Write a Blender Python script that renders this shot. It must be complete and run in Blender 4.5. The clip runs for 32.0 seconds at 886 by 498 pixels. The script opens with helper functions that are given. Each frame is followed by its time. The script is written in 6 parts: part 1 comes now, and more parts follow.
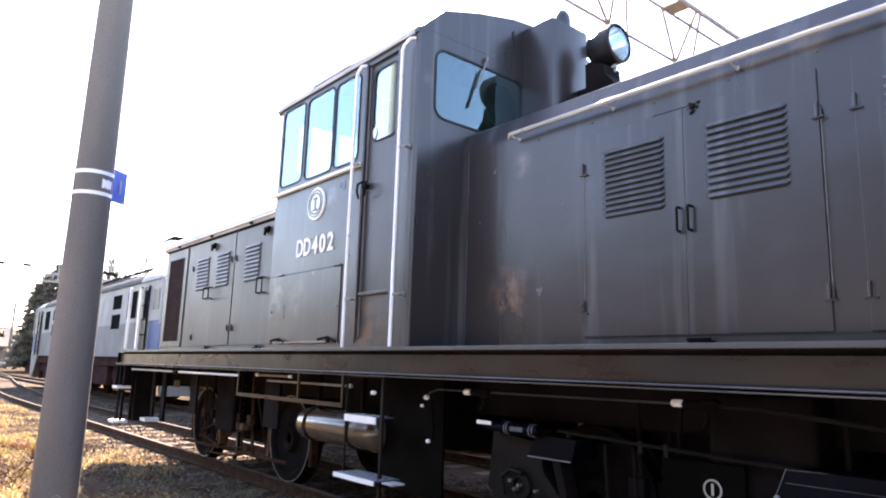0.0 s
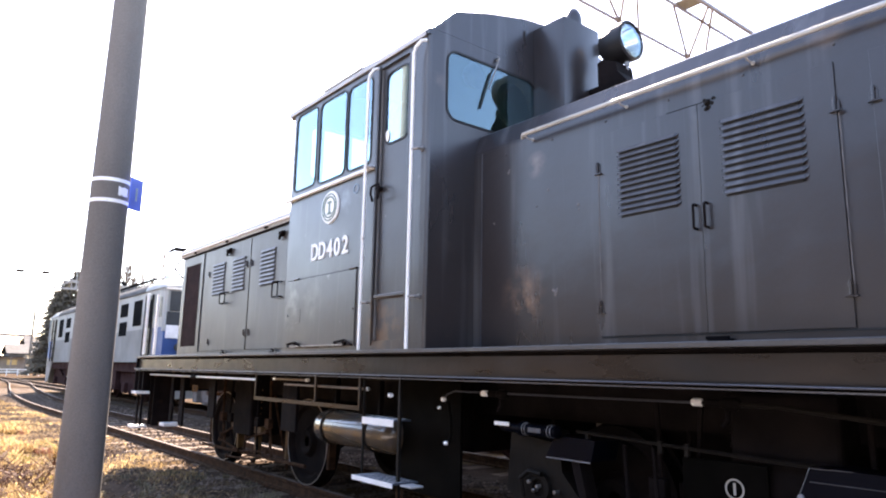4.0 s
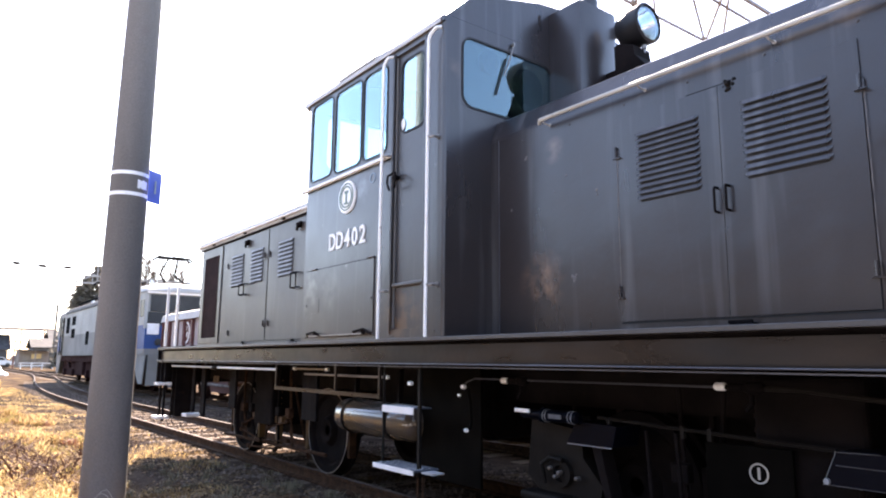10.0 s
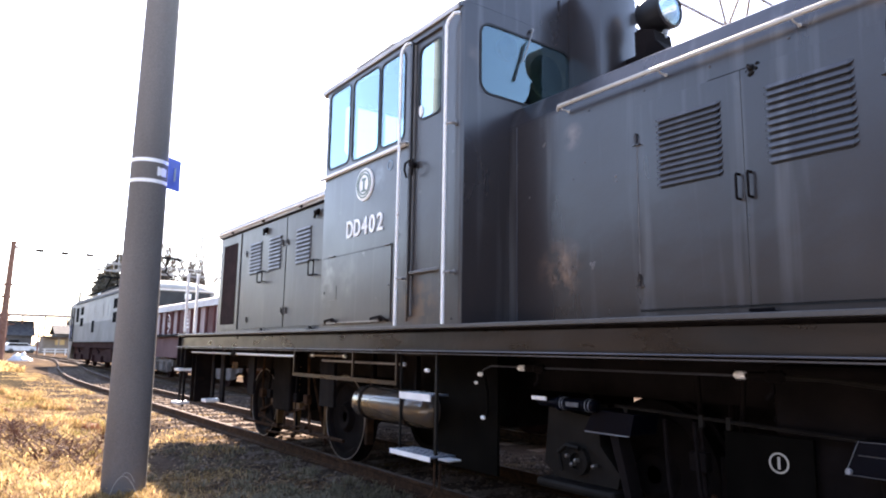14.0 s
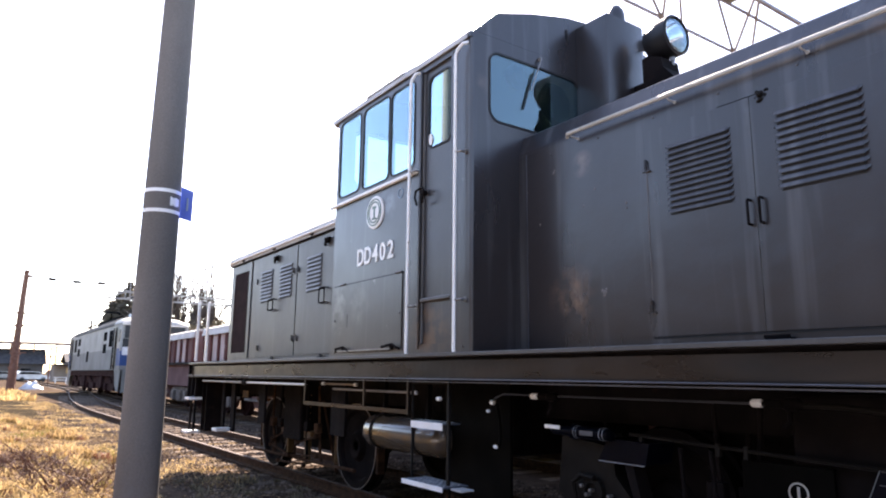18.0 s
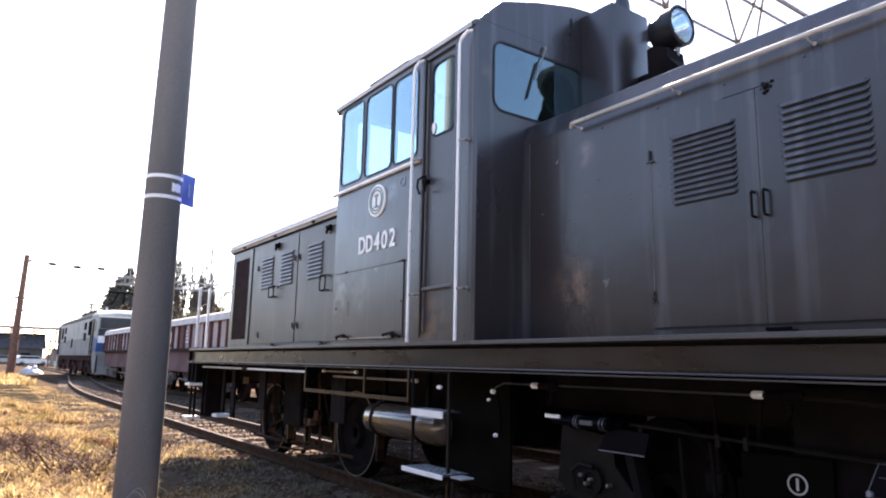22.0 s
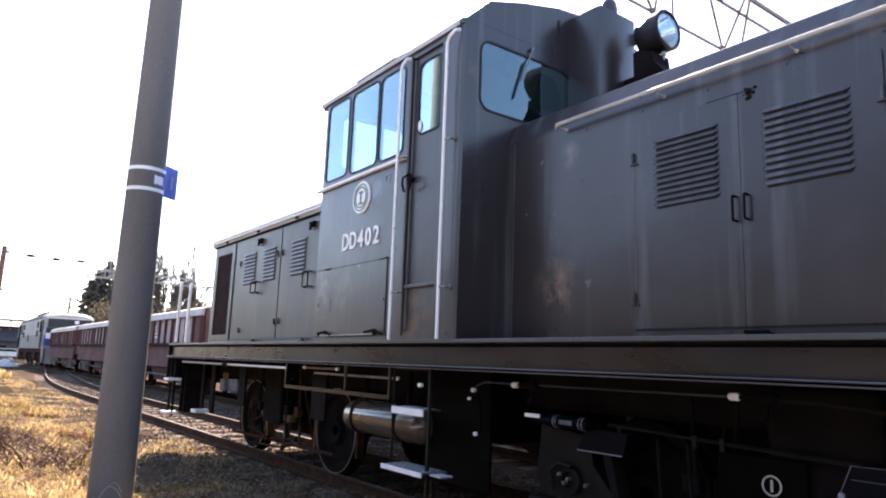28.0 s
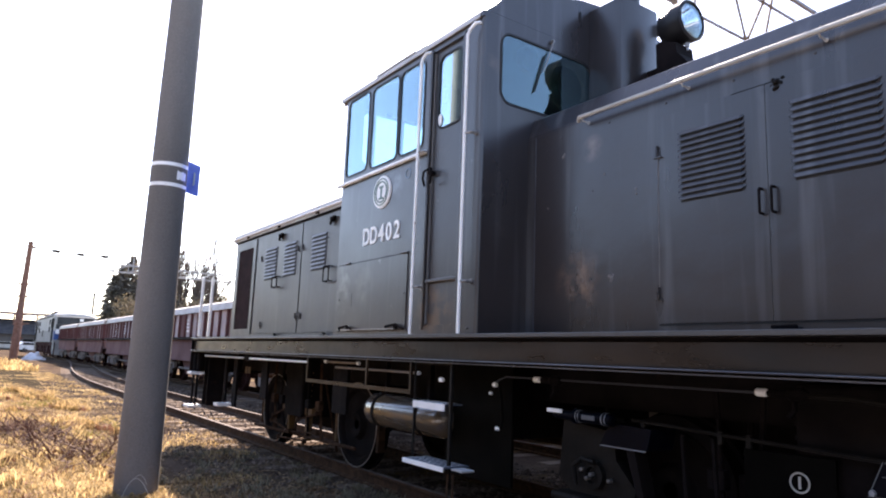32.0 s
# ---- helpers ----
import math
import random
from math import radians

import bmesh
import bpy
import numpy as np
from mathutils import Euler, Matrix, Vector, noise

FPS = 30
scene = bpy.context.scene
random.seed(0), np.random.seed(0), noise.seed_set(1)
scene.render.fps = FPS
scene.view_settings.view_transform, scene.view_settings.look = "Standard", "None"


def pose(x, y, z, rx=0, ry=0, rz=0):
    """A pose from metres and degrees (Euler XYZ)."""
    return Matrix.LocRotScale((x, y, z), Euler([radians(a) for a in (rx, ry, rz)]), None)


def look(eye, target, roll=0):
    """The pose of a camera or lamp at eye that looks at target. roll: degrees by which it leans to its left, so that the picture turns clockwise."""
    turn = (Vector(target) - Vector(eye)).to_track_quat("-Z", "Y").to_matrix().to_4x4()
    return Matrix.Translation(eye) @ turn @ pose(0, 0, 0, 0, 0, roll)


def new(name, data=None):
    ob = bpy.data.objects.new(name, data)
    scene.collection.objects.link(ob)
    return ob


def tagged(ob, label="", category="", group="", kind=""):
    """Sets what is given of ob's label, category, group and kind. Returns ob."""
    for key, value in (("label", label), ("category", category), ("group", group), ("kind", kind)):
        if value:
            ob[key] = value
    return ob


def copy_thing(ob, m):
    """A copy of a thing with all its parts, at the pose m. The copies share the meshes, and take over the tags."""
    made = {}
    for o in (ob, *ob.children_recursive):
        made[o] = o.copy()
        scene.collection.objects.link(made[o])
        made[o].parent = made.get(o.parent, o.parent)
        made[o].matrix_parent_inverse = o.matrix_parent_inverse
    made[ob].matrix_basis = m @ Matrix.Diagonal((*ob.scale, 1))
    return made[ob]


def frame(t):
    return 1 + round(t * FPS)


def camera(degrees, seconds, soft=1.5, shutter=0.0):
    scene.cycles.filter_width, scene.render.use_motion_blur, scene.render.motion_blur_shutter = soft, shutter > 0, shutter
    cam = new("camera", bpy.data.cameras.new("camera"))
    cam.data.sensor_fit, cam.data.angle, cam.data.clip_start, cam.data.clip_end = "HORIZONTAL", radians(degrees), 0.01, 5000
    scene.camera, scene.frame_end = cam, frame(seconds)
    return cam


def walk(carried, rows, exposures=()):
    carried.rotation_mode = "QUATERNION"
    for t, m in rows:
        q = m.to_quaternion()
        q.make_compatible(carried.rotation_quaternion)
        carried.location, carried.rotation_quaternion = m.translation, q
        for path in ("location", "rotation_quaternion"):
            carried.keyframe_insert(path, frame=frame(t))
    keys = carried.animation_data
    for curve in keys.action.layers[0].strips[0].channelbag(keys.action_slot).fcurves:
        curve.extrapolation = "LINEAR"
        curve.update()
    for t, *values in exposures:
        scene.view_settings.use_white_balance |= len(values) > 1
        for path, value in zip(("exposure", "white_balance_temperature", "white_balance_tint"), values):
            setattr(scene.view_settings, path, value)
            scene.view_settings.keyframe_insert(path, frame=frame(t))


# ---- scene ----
cam = camera(66.5, 32.0, 2.0)
PATH = [
    (0, (0.026, -0.046, 1.285), (1.284, 1.468, 1.641), 1.8),
    (0.5, (0.021, -0.053, 1.287), (1.289, 1.449, 1.657), 1.4),
    (1, (0.02, -0.052, 1.287), (1.286, 1.45, 1.663), 1.6),
    (1.5, (0.021, -0.055, 1.289), (1.279, 1.452, 1.668), 1.4),
    (2, (0.018, -0.056, 1.292), (1.267, 1.458, 1.677), 1.1),
    (2.5, (0.03, -0.048, 1.285), (1.269, 1.475, 1.663), 0.8),
    (3, (0.028, -0.04, 1.288), (1.263, 1.493, 1.645), 0.8),
    (3.5, (0.026, -0.037, 1.287), (1.256, 1.499, 1.645), 1.1),
    (5.5, (0.014, -0.039, 1.293), (1.225, 1.508, 1.667), 0.5),
    (6, (0.022, -0.034, 1.282), (1.233, 1.51, 1.672), 0.7),
    (6.5, (0.026, -0.032, 1.286), (1.237, 1.514, 1.663), 0.4),
    (7, (0.029, -0.03, 1.281), (1.248, 1.514, 1.639), 0.2),
    (7.5, (0.028, -0.027, 1.279), (1.245, 1.52, 1.634), 0.1),
    (8, (0.028, -0.024, 1.281), (1.242, 1.527, 1.628), 0.1),
    (8.5, (0.022, -0.021, 1.278), (1.217, 1.552, 1.59), -0.4),
    (9, (0.019, -0.024, 1.278), (1.222, 1.543, 1.597), 0.2),
    (9.5, (0.012, -0.021, 1.274), (1.209, 1.548, 1.6), 0.6),
    (10, (0.019, -0.021, 1.274), (1.212, 1.55, 1.603), 0.5),
    (10.5, (0.018, -0.022, 1.273), (1.201, 1.558, 1.594), 0.3),
    (11, (0.021, -0.019, 1.268), (1.206, 1.563, 1.579), 0.5),
    (11.5, (0.022, -0.02, 1.271), (1.199, 1.567, 1.579), 0.6),
    (12, (0.022, -0.016, 1.271), (1.198, 1.573, 1.57), 0.4),
    (12.5, (0.018, -0.014, 1.269), (1.185, 1.583, 1.563), 0.7),
    (13, (0.02, -0.009, 1.264), (1.177, 1.596, 1.555), 1.1),
    (13.5, (0.021, -0.01, 1.261), (1.18, 1.593, 1.556), 1.1),
    (14, (0.024, -0.011, 1.262), (1.18, 1.594, 1.559), 0.9),
    (14.5, (0.025, -0.012, 1.267), (1.19, 1.584, 1.576), 0.9),
    (15, (0.022, -0.017, 1.275), (1.164, 1.58, 1.657), 0.6),
    (15.5, (0.022, -0.01, 1.271), (1.16, 1.589, 1.655), 0.9),
    (17.5, (0.012, -0.011, 1.271), (1.138, 1.599, 1.646), 1.1),
    (18, (0.013, -0.01, 1.275), (1.138, 1.601, 1.646), 0.6),
    (18.5, (0.009, -0.005, 1.27), (1.131, 1.612, 1.628), 1.0),
    (19, (0.009, -0.001, 1.272), (1.128, 1.619, 1.623), 1.3),
    (19.5, (0.002, 0.001, 1.274), (1.128, 1.614, 1.635), 1.8),
    (20, (0.003, -0.004, 1.275), (1.138, 1.6, 1.645), 1.7),
    (20.5, (0.001, -0.006, 1.277), (1.142, 1.596, 1.641), 1.7),
    (21, (0.004, -0.005, 1.278), (1.148, 1.596, 1.637), 1.6),
    (21.5, (0.006, -0.001, 1.275), (1.14, 1.609, 1.626), 1.5),
    (22, (0.001, 0.0, 1.274), (1.13, 1.615, 1.613), 1.2),
    (22.5, (0.001, -0.002, 1.276), (1.122, 1.619, 1.615), 1.3),
    (23, (0.0, 0.0, 1.272), (1.124, 1.619, 1.608), 1.4),
    (23.5, (0.002, -0.003, 1.275), (1.132, 1.611, 1.616), 1.4),
    (24, (0.002, 0.0, 1.278), (1.133, 1.616, 1.612), 1.5),
    (24.5, (0.001, 0.002, 1.27), (1.132, 1.62, 1.586), 1.4),
    (25, (0.001, 0.011, 1.263), (1.128, 1.633, 1.576), 1.5),
    (25.5, (0.003, 0.007, 1.263), (1.136, 1.627, 1.567), 1.5),
    (27.5, (0.003, 0.007, 1.264), (1.155, 1.61, 1.583), 1.8),
    (28, (0.005, -0.003, 1.265), (1.172, 1.585, 1.604), 2.1),
    (28.5, (0.001, -0.004, 1.271), (1.163, 1.587, 1.613), 2.0),
    (29, (-0.002, -0.006, 1.272), (1.156, 1.589, 1.615), 1.9),
    (29.5, (0.005, 0.002, 1.27), (1.154, 1.603, 1.61), 1.8),
    (30, (-0.001, 0.001, 1.268), (1.149, 1.602, 1.605), 1.9),
    (30.5, (-0.001, 0.002, 1.273), (1.14, 1.61, 1.609), 1.9),
    (31, (0.0, 0.008, 1.268), (1.136, 1.62, 1.602), 1.9),
    (31.5, (-0.001, 0.007, 1.268), (1.13, 1.624, 1.596), 2.1),
    (32, (-0.001, 0.016, 1.266), (1.124, 1.639, 1.587), 2.2),
]
walk(cam, [(t, look(eye, target, roll)) for t, eye, target, roll in PATH],
     [(0.0, 2.92, 7450, 21.0), (6.0, 2.82, 7450, 21.0), (10.0, 2.73, 7400, 21.0), (12.5, 2.68, 7350, 21.0), (15.0, 2.68, 7300, 21.0), (18.0, 2.32, 7250, 21.0), (24.0, 2.26, 7200, 21.0), (32.0, 2.22, 7150, 21.0)])

# ---- light ----
SUN_EL, SUN_AZ = 41.0, 30.0          # degrees above the horizon; degrees to the right of the track's direction
world = bpy.data.worlds.new("sky")
scene.world = world
world.use_nodes = True
wn = world.node_tree
sky = wn.nodes.new("ShaderNodeTexSky")
sky.sky_type, sky.sun_disc = "NISHITA", False
sky.sun_elevation, sky.sun_rotation = radians(SUN_EL), radians(SUN_AZ)
sky.air_density, sky.dust_density, sky.ozone_density = 1.0, 0.6, 1.6
wn.nodes["Background"].inputs["Strength"].default_value = 0.13
wn.links.new(sky.outputs["Color"], wn.nodes["Background"].inputs["Color"])
sun = new("sun", bpy.data.lights.new("sun", "SUN"))
sun.data.energy, sun.data.angle, sun.data.color = 5.0, radians(0.6), (1.0, 0.945, 0.86)
sun.matrix_world = look((0, 0, 60), (-60 * math.cos(radians(SUN_EL)) * math.sin(radians(SUN_AZ)),
                                     -60 * math.cos(radians(SUN_EL)) * math.cos(radians(SUN_AZ)),
                                     60 - 60 * math.sin(radians(SUN_EL))))

# ---- materials ----
def material(name, color, rough=0.5, metal=0.0, color2=None, scale=3.0, stretch=(1, 1, 1), mix=(0.35, 0.65),
             bump=0.0, bump_scale=30.0, fine=0.0, fine_scale=120.0, spots=None, spot_scale=4.0, spot_at=(0.62, 0.72),
             per_object=0.0, rough_var=0.1, spec=0.5, detail=6.0, streak=None, streak_at=(0.60, 0.80), streak_scale=(15, 15, 0.5), coat=0.0, translucent=0.0, patches=(), island=None):
    """A painted, metal or earthy surface: two tones by large noise, fine grain, spots of rust or dirt, and relief."""
    m = bpy.data.materials.new(name)
    m.use_nodes = True
    t = m.node_tree
    n, ln = t.nodes, t.links
    p = n["Principled BSDF"]
    p.inputs["Metallic"].default_value = metal
    p.inputs["Specular IOR Level"].default_value = spec
    co = n.new("ShaderNodeTexCoord")
    mp = n.new("ShaderNodeMapping")
    mp.inputs["Scale"].default_value = stretch
    ln.new(co.outputs["Object"], mp.inputs["Vector"])

    def tex(sc, det=detail, vec=mp.outputs["Vector"]):
        x = n.new("ShaderNodeTexNoise")
        x.inputs["Scale"].default_value, x.inputs["Detail"].default_value = sc, det
        ln.new(vec, x.inputs["Vector"])
        return x.outputs["Fac"]

    def ramp(fac, lo, hi):
        r = n.new("ShaderNodeMapRange")
        r.inputs["From Min"].default_value, r.inputs["From Max"].default_value = lo, hi
        ln.new(fac, r.inputs["Value"])
        return r.outputs["Result"]

    def blend(fac, a, b, mode="MIX"):
        x = n.new("ShaderNodeMix")
        x.data_type, x.blend_type = "RGBA", mode
        for sock, v in ((x.inputs[0], fac), (x.inputs[6], a), (x.inputs[7], b)):
            if isinstance(v, (int, float)):
                sock.default_value = v
            elif isinstance(v, tuple):
                sock.default_value = (*v[:3], 1)
            else:
                ln.new(v, sock)
        return x.outputs[2]

    big = tex(scale)
    c2 = color2 or tuple(min(1, v * 1.35 + 0.004) for v in color)
    col = blend(ramp(big, *mix), color, c2)
    if fine:
        g = tex(fine_scale, 3.0, co.outputs["Object"])
        mr = n.new("ShaderNodeMapRange")
        mr.inputs["From Min"].default_value, mr.inputs["From Max"].default_value = 0.25, 0.75
        mr.inputs["To Min"].default_value, mr.inputs["To Max"].default_value = 1 - fine, 1 + fine
        ln.new(g, mr.inputs["Value"])
        vm = n.new("ShaderNodeVectorMath")
        vm.operation = "SCALE"
        ln.new(col, vm.inputs[0])
        ln.new(mr.outputs["Result"], vm.inputs["Scale"])
        col = vm.outputs["Vector"]
    if spots:
        s = tex(spot_scale, 8.0, co.outputs["Object"])
        col = blend(ramp(s, *spot_at), col, spots)
    if streak:
        sp = n.new("ShaderNodeMapping")
        sp.inputs["Scale"].default_value = streak_scale
        ln.new(co.outputs["Object"], sp.inputs["Vector"])
        col = blend(ramp(tex(1.0, 3.0, sp.outputs["Vector"]), *streak_at), col, streak)
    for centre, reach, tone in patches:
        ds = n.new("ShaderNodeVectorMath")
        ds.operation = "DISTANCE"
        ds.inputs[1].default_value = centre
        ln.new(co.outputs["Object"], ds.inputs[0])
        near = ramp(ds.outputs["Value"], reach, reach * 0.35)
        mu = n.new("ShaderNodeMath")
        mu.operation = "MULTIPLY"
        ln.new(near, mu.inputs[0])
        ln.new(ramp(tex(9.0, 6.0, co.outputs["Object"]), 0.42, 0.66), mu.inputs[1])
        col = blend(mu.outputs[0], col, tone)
    if per_object:
        oi = n.new("ShaderNodeObjectInfo")
        mr = n.new("ShaderNodeMapRange")
        mr.inputs["To Min"].default_value, mr.inputs["To Max"].default_value = 1 - per_object, 1 + per_object
        ln.new(oi.outputs["Random"], mr.inputs["Value"])
        vm = n.new("ShaderNodeVectorMath")
        vm.operation = "SCALE"
        ln.new(col, vm.inputs[0])
        ln.new(mr.outputs["Result"], vm.inputs["Scale"])
        col = vm.outputs["Vector"]
    if island:
        gi = n.new("ShaderNodeNewGeometry")
        mr = n.new("ShaderNodeMapRange")
        mr.inputs["To Min"].default_value, mr.inputs["To Max"].default_value = island
        ln.new(gi.outputs["Random Per Island"], mr.inputs["Value"])
        vm = n.new("ShaderNodeVectorMath")
        vm.operation = "SCALE"
        ln.new(col, vm.inputs[0])
        ln.new(mr.outputs["Result"], vm.inputs["Scale"])
        col = vm.outputs["Vector"]
    ln.new(col, p.inputs["Base Color"])
    mr = n.new("ShaderNodeMapRange")
    mr.inputs["To Min"].default_value, mr.inputs["To Max"].default_value = max(0.03, rough - rough_var), min(1, rough + rough_var)
    ln.new(tex(scale * 2.3), mr.inputs["Value"])
    ln.new(mr.outputs["Result"], p.inputs["Roughness"])
    if coat:
        p.inputs["Coat Weight"].default_value, p.inputs["Coat Roughness"].default_value = coat, 0.12
    if translucent:
        tl, mx = n.new("ShaderNodeBsdfTranslucent"), n.new("ShaderNodeMixShader")
        mx.inputs["Fac"].default_value = translucent
        ln.new(col, tl.inputs["Color"])
        ln.new(p.outputs["BSDF"], mx.inputs[1])
        ln.new(tl.outputs["BSDF"], mx.inputs[2])
        ln.new(mx.outputs["Shader"], n["Material Output"].inputs["Surface"])
    if bump:
        b = n.new("ShaderNodeBump")
        b.inputs["Strength"].default_value, b.inputs["Distance"].default_value = 1.0, bump
        ln.new(tex(bump_scale, 4.0, co.outputs["Object"]), b.inputs["Height"])
        ln.new(b.outputs["Normal"], p.inputs["Normal"])
    return m


def glass(name, tint, clear, sheen=0.11):
    """A coated window pane: mirror-like at a slant, tinted and see-through straight on."""
    m = bpy.data.materials.new(name)
    m.use_nodes = True
    t = m.node_tree
    t.nodes.remove(t.nodes["Principled BSDF"])
    tr, gl, mx, lw, pw, mr = (t.nodes.new("ShaderNode" + k) for k in ("BsdfTransparent", "BsdfGlossy", "MixShader", "LayerWeight", "Math", "MapRange"))
    tr.inputs["Color"].default_value = (*[c * clear for c in tint], 1)
    gl.inputs["Roughness"].default_value = 0.02
    gl.inputs["Color"].default_value = (0.72, 0.93, 1.0, 1)
    lw.inputs["Blend"].default_value = 0.5
    pw.operation = "POWER"
    pw.inputs[1].default_value = 3.0
    mr.inputs["To Min"].default_value, mr.inputs["To Max"].default_value = sheen, 1.0
    t.links.new(lw.outputs["Facing"], pw.inputs[0])
    t.links.new(pw.outputs[0], mr.inputs["Value"])
    t.links.new(mr.outputs["Result"], mx.inputs["Fac"])
    t.links.new(tr.outputs["BSDF"], mx.inputs[1])
    t.links.new(gl.outputs["BSDF"], mx.inputs[2])
    t.links.new(mx.outputs["Shader"], t.nodes["Material Output"].inputs["Surface"])
    return m


BLACK = material("aged black paint", (0.0140, 0.0106, 0.0114), 0.30, color2=(0.0240, 0.0190, 0.0192), scale=1.3, stretch=(1, 1.0, 0.35), spec=0.75,
                 bump=0.008, bump_scale=2.4, fine=0.14, spots=(0.085, 0.06, 0.045), spot_scale=2.4, spot_at=(0.66, 0.78), rough_var=0.11,
                 streak=(0.11, 0.112, 0.115), streak_at=(0.56, 0.90), streak_scale=(8, 8, 0.45), coat=0.04,
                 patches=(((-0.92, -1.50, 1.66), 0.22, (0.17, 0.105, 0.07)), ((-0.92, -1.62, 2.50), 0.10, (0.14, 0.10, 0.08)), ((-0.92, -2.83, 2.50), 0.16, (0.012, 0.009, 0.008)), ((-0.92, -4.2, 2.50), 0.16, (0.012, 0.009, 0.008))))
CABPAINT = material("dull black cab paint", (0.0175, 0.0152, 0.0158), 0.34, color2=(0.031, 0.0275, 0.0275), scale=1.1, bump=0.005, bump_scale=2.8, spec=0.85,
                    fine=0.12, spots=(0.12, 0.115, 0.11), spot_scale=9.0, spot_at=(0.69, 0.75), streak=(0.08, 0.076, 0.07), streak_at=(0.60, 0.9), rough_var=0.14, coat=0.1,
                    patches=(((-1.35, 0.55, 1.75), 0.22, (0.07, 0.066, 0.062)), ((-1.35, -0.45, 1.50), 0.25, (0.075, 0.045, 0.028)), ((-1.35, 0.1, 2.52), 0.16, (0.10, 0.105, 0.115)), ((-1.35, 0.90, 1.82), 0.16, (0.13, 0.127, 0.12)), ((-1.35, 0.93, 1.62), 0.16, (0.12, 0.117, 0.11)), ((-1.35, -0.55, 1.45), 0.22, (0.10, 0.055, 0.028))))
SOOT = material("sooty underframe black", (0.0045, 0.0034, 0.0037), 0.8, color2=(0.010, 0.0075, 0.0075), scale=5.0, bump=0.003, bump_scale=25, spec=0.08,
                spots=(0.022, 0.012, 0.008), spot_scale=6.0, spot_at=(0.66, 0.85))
# Brown second tone partly stands for ground reflected in the frame
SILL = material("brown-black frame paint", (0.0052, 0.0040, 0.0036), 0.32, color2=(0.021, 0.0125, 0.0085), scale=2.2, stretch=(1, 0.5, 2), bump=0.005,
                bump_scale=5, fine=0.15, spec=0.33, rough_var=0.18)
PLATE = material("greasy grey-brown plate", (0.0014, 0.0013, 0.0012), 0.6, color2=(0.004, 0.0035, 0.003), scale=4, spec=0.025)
STEEL = material("grey worn steel", (0.20, 0.19, 0.18), 0.42, 0.6, scale=9, bump=0.001, bump_scale=60)
RUSTY = material("rusty steel", (0.03, 0.017, 0.011), 0.85, 0.1, color2=(0.07, 0.038, 0.022), scale=14, bump=0.002, bump_scale=50, fine=0.2, spec=0.06)
SCAR = material("weld scar", (0.11, 0.10, 0.095), 0.6, scale=9)
WHITE = material("white rail paint", (0.85, 0.85, 0.83), 0.4, color2=(0.76, 0.755, 0.73), scale=6, spots=(0.34, 0.25, 0.18), spot_scale=14, spot_at=(0.68, 0.75))
CREAM = material("cream rail paint", (0.48, 0.465, 0.43), 0.5, color2=(0.38, 0.365, 0.33), scale=5, spots=(0.2, 0.15, 0.11), spot_scale=11, spot_at=(0.66, 0.74), spec=0.3)
RUBBER = material("black rubber", (0.005, 0.005, 0.005), 0.6, scale=6)
DARK = material("dark cab interior paint", (0.06, 0.075, 0.065), 0.6, scale=3)
GRILLE = material("dark red-brown mesh", (0.016, 0.007, 0.007), 0.8, color2=(0.026, 0.012, 0.012), scale=8, spec=0.05)
GREEN = material("dark green enamel", (0.05, 0.12, 0.10), 0.4, scale=8)
CONCRETE = material("grey concrete", (0.130, 0.120, 0.111), 0.85, color2=(0.182, 0.168, 0.155), scale=2.2, stretch=(1, 1, 0.25), bump=0.002, bump_scale=60,
                    fine=0.14, fine_scale=90, spots=(0.16, 0.138, 0.125), spot_scale=3, spot_at=(0.6, 0.8), spec=0.15)
BLUE = material("blue sign enamel", (0.02, 0.07, 0.42), 0.4, scale=5)
GLASS = glass("cab window glass", (0.85, 0.97, 1.0), 0.9)
ENDGLASS = glass("tinted end window glass", (0.70, 0.90, 0.92), 0.72)
LENS = glass("headlamp lens", (0.9, 0.97, 1.0), 0.95, 0.08)
MIRROR = material("silvered reflector", (0.85, 0.88, 0.9), 0.12, 1.0, scale=3)
# Ochre tone stands for golden grass reflected in the tank
TANKSHEEN = material("grey tank paint with reflected ochre", (0.065, 0.062, 0.060), 0.18, color2=(0.10, 0.062, 0.026), scale=2.4, bump=0.001, bump_scale=20, spec=1.0)
OCHRE = material("ochre brake rigging", (0.16, 0.085, 0.025), 0.7, color2=(0.07, 0.04, 0.018), scale=9)
BLUEBOX = material("dark blue-black casing", (0.0014, 0.0019, 0.005), 0.4, color2=(0.0022, 0.0032, 0.008), scale=4, spec=0.05)
EARTH = material("gravelly earth", (0.044, 0.031, 0.024), 0.95, color2=(0.088, 0.066, 0.050), scale=1.2, bump=0.02, bump_scale=24, fine=0.35, fine_scale=26,
                 spots=(0.17, 0.12, 0.06), spot_scale=0.7, spot_at=(0.55, 0.7), spec=0.0)
STONE = material("ballast stone", (0.072, 0.053, 0.042), 0.95, color2=(0.165, 0.130, 0.105), scale=5, bump=0.003, bump_scale=60, spec=0.0, island=(0.5, 1.5))
DRYGRASS = material("dry winter grass", (0.31, 0.20, 0.082), 0.8, color2=(0.58, 0.43, 0.215), scale=0.9, translucent=0.55, spec=0.12, island=(0.45, 1.25))
LITTER = material("dry leaf litter", (0.17, 0.105, 0.06), 0.85, color2=(0.34, 0.25, 0.155), scale=1.4, translucent=0.25, spec=0.1, island=(0.35, 1.3))
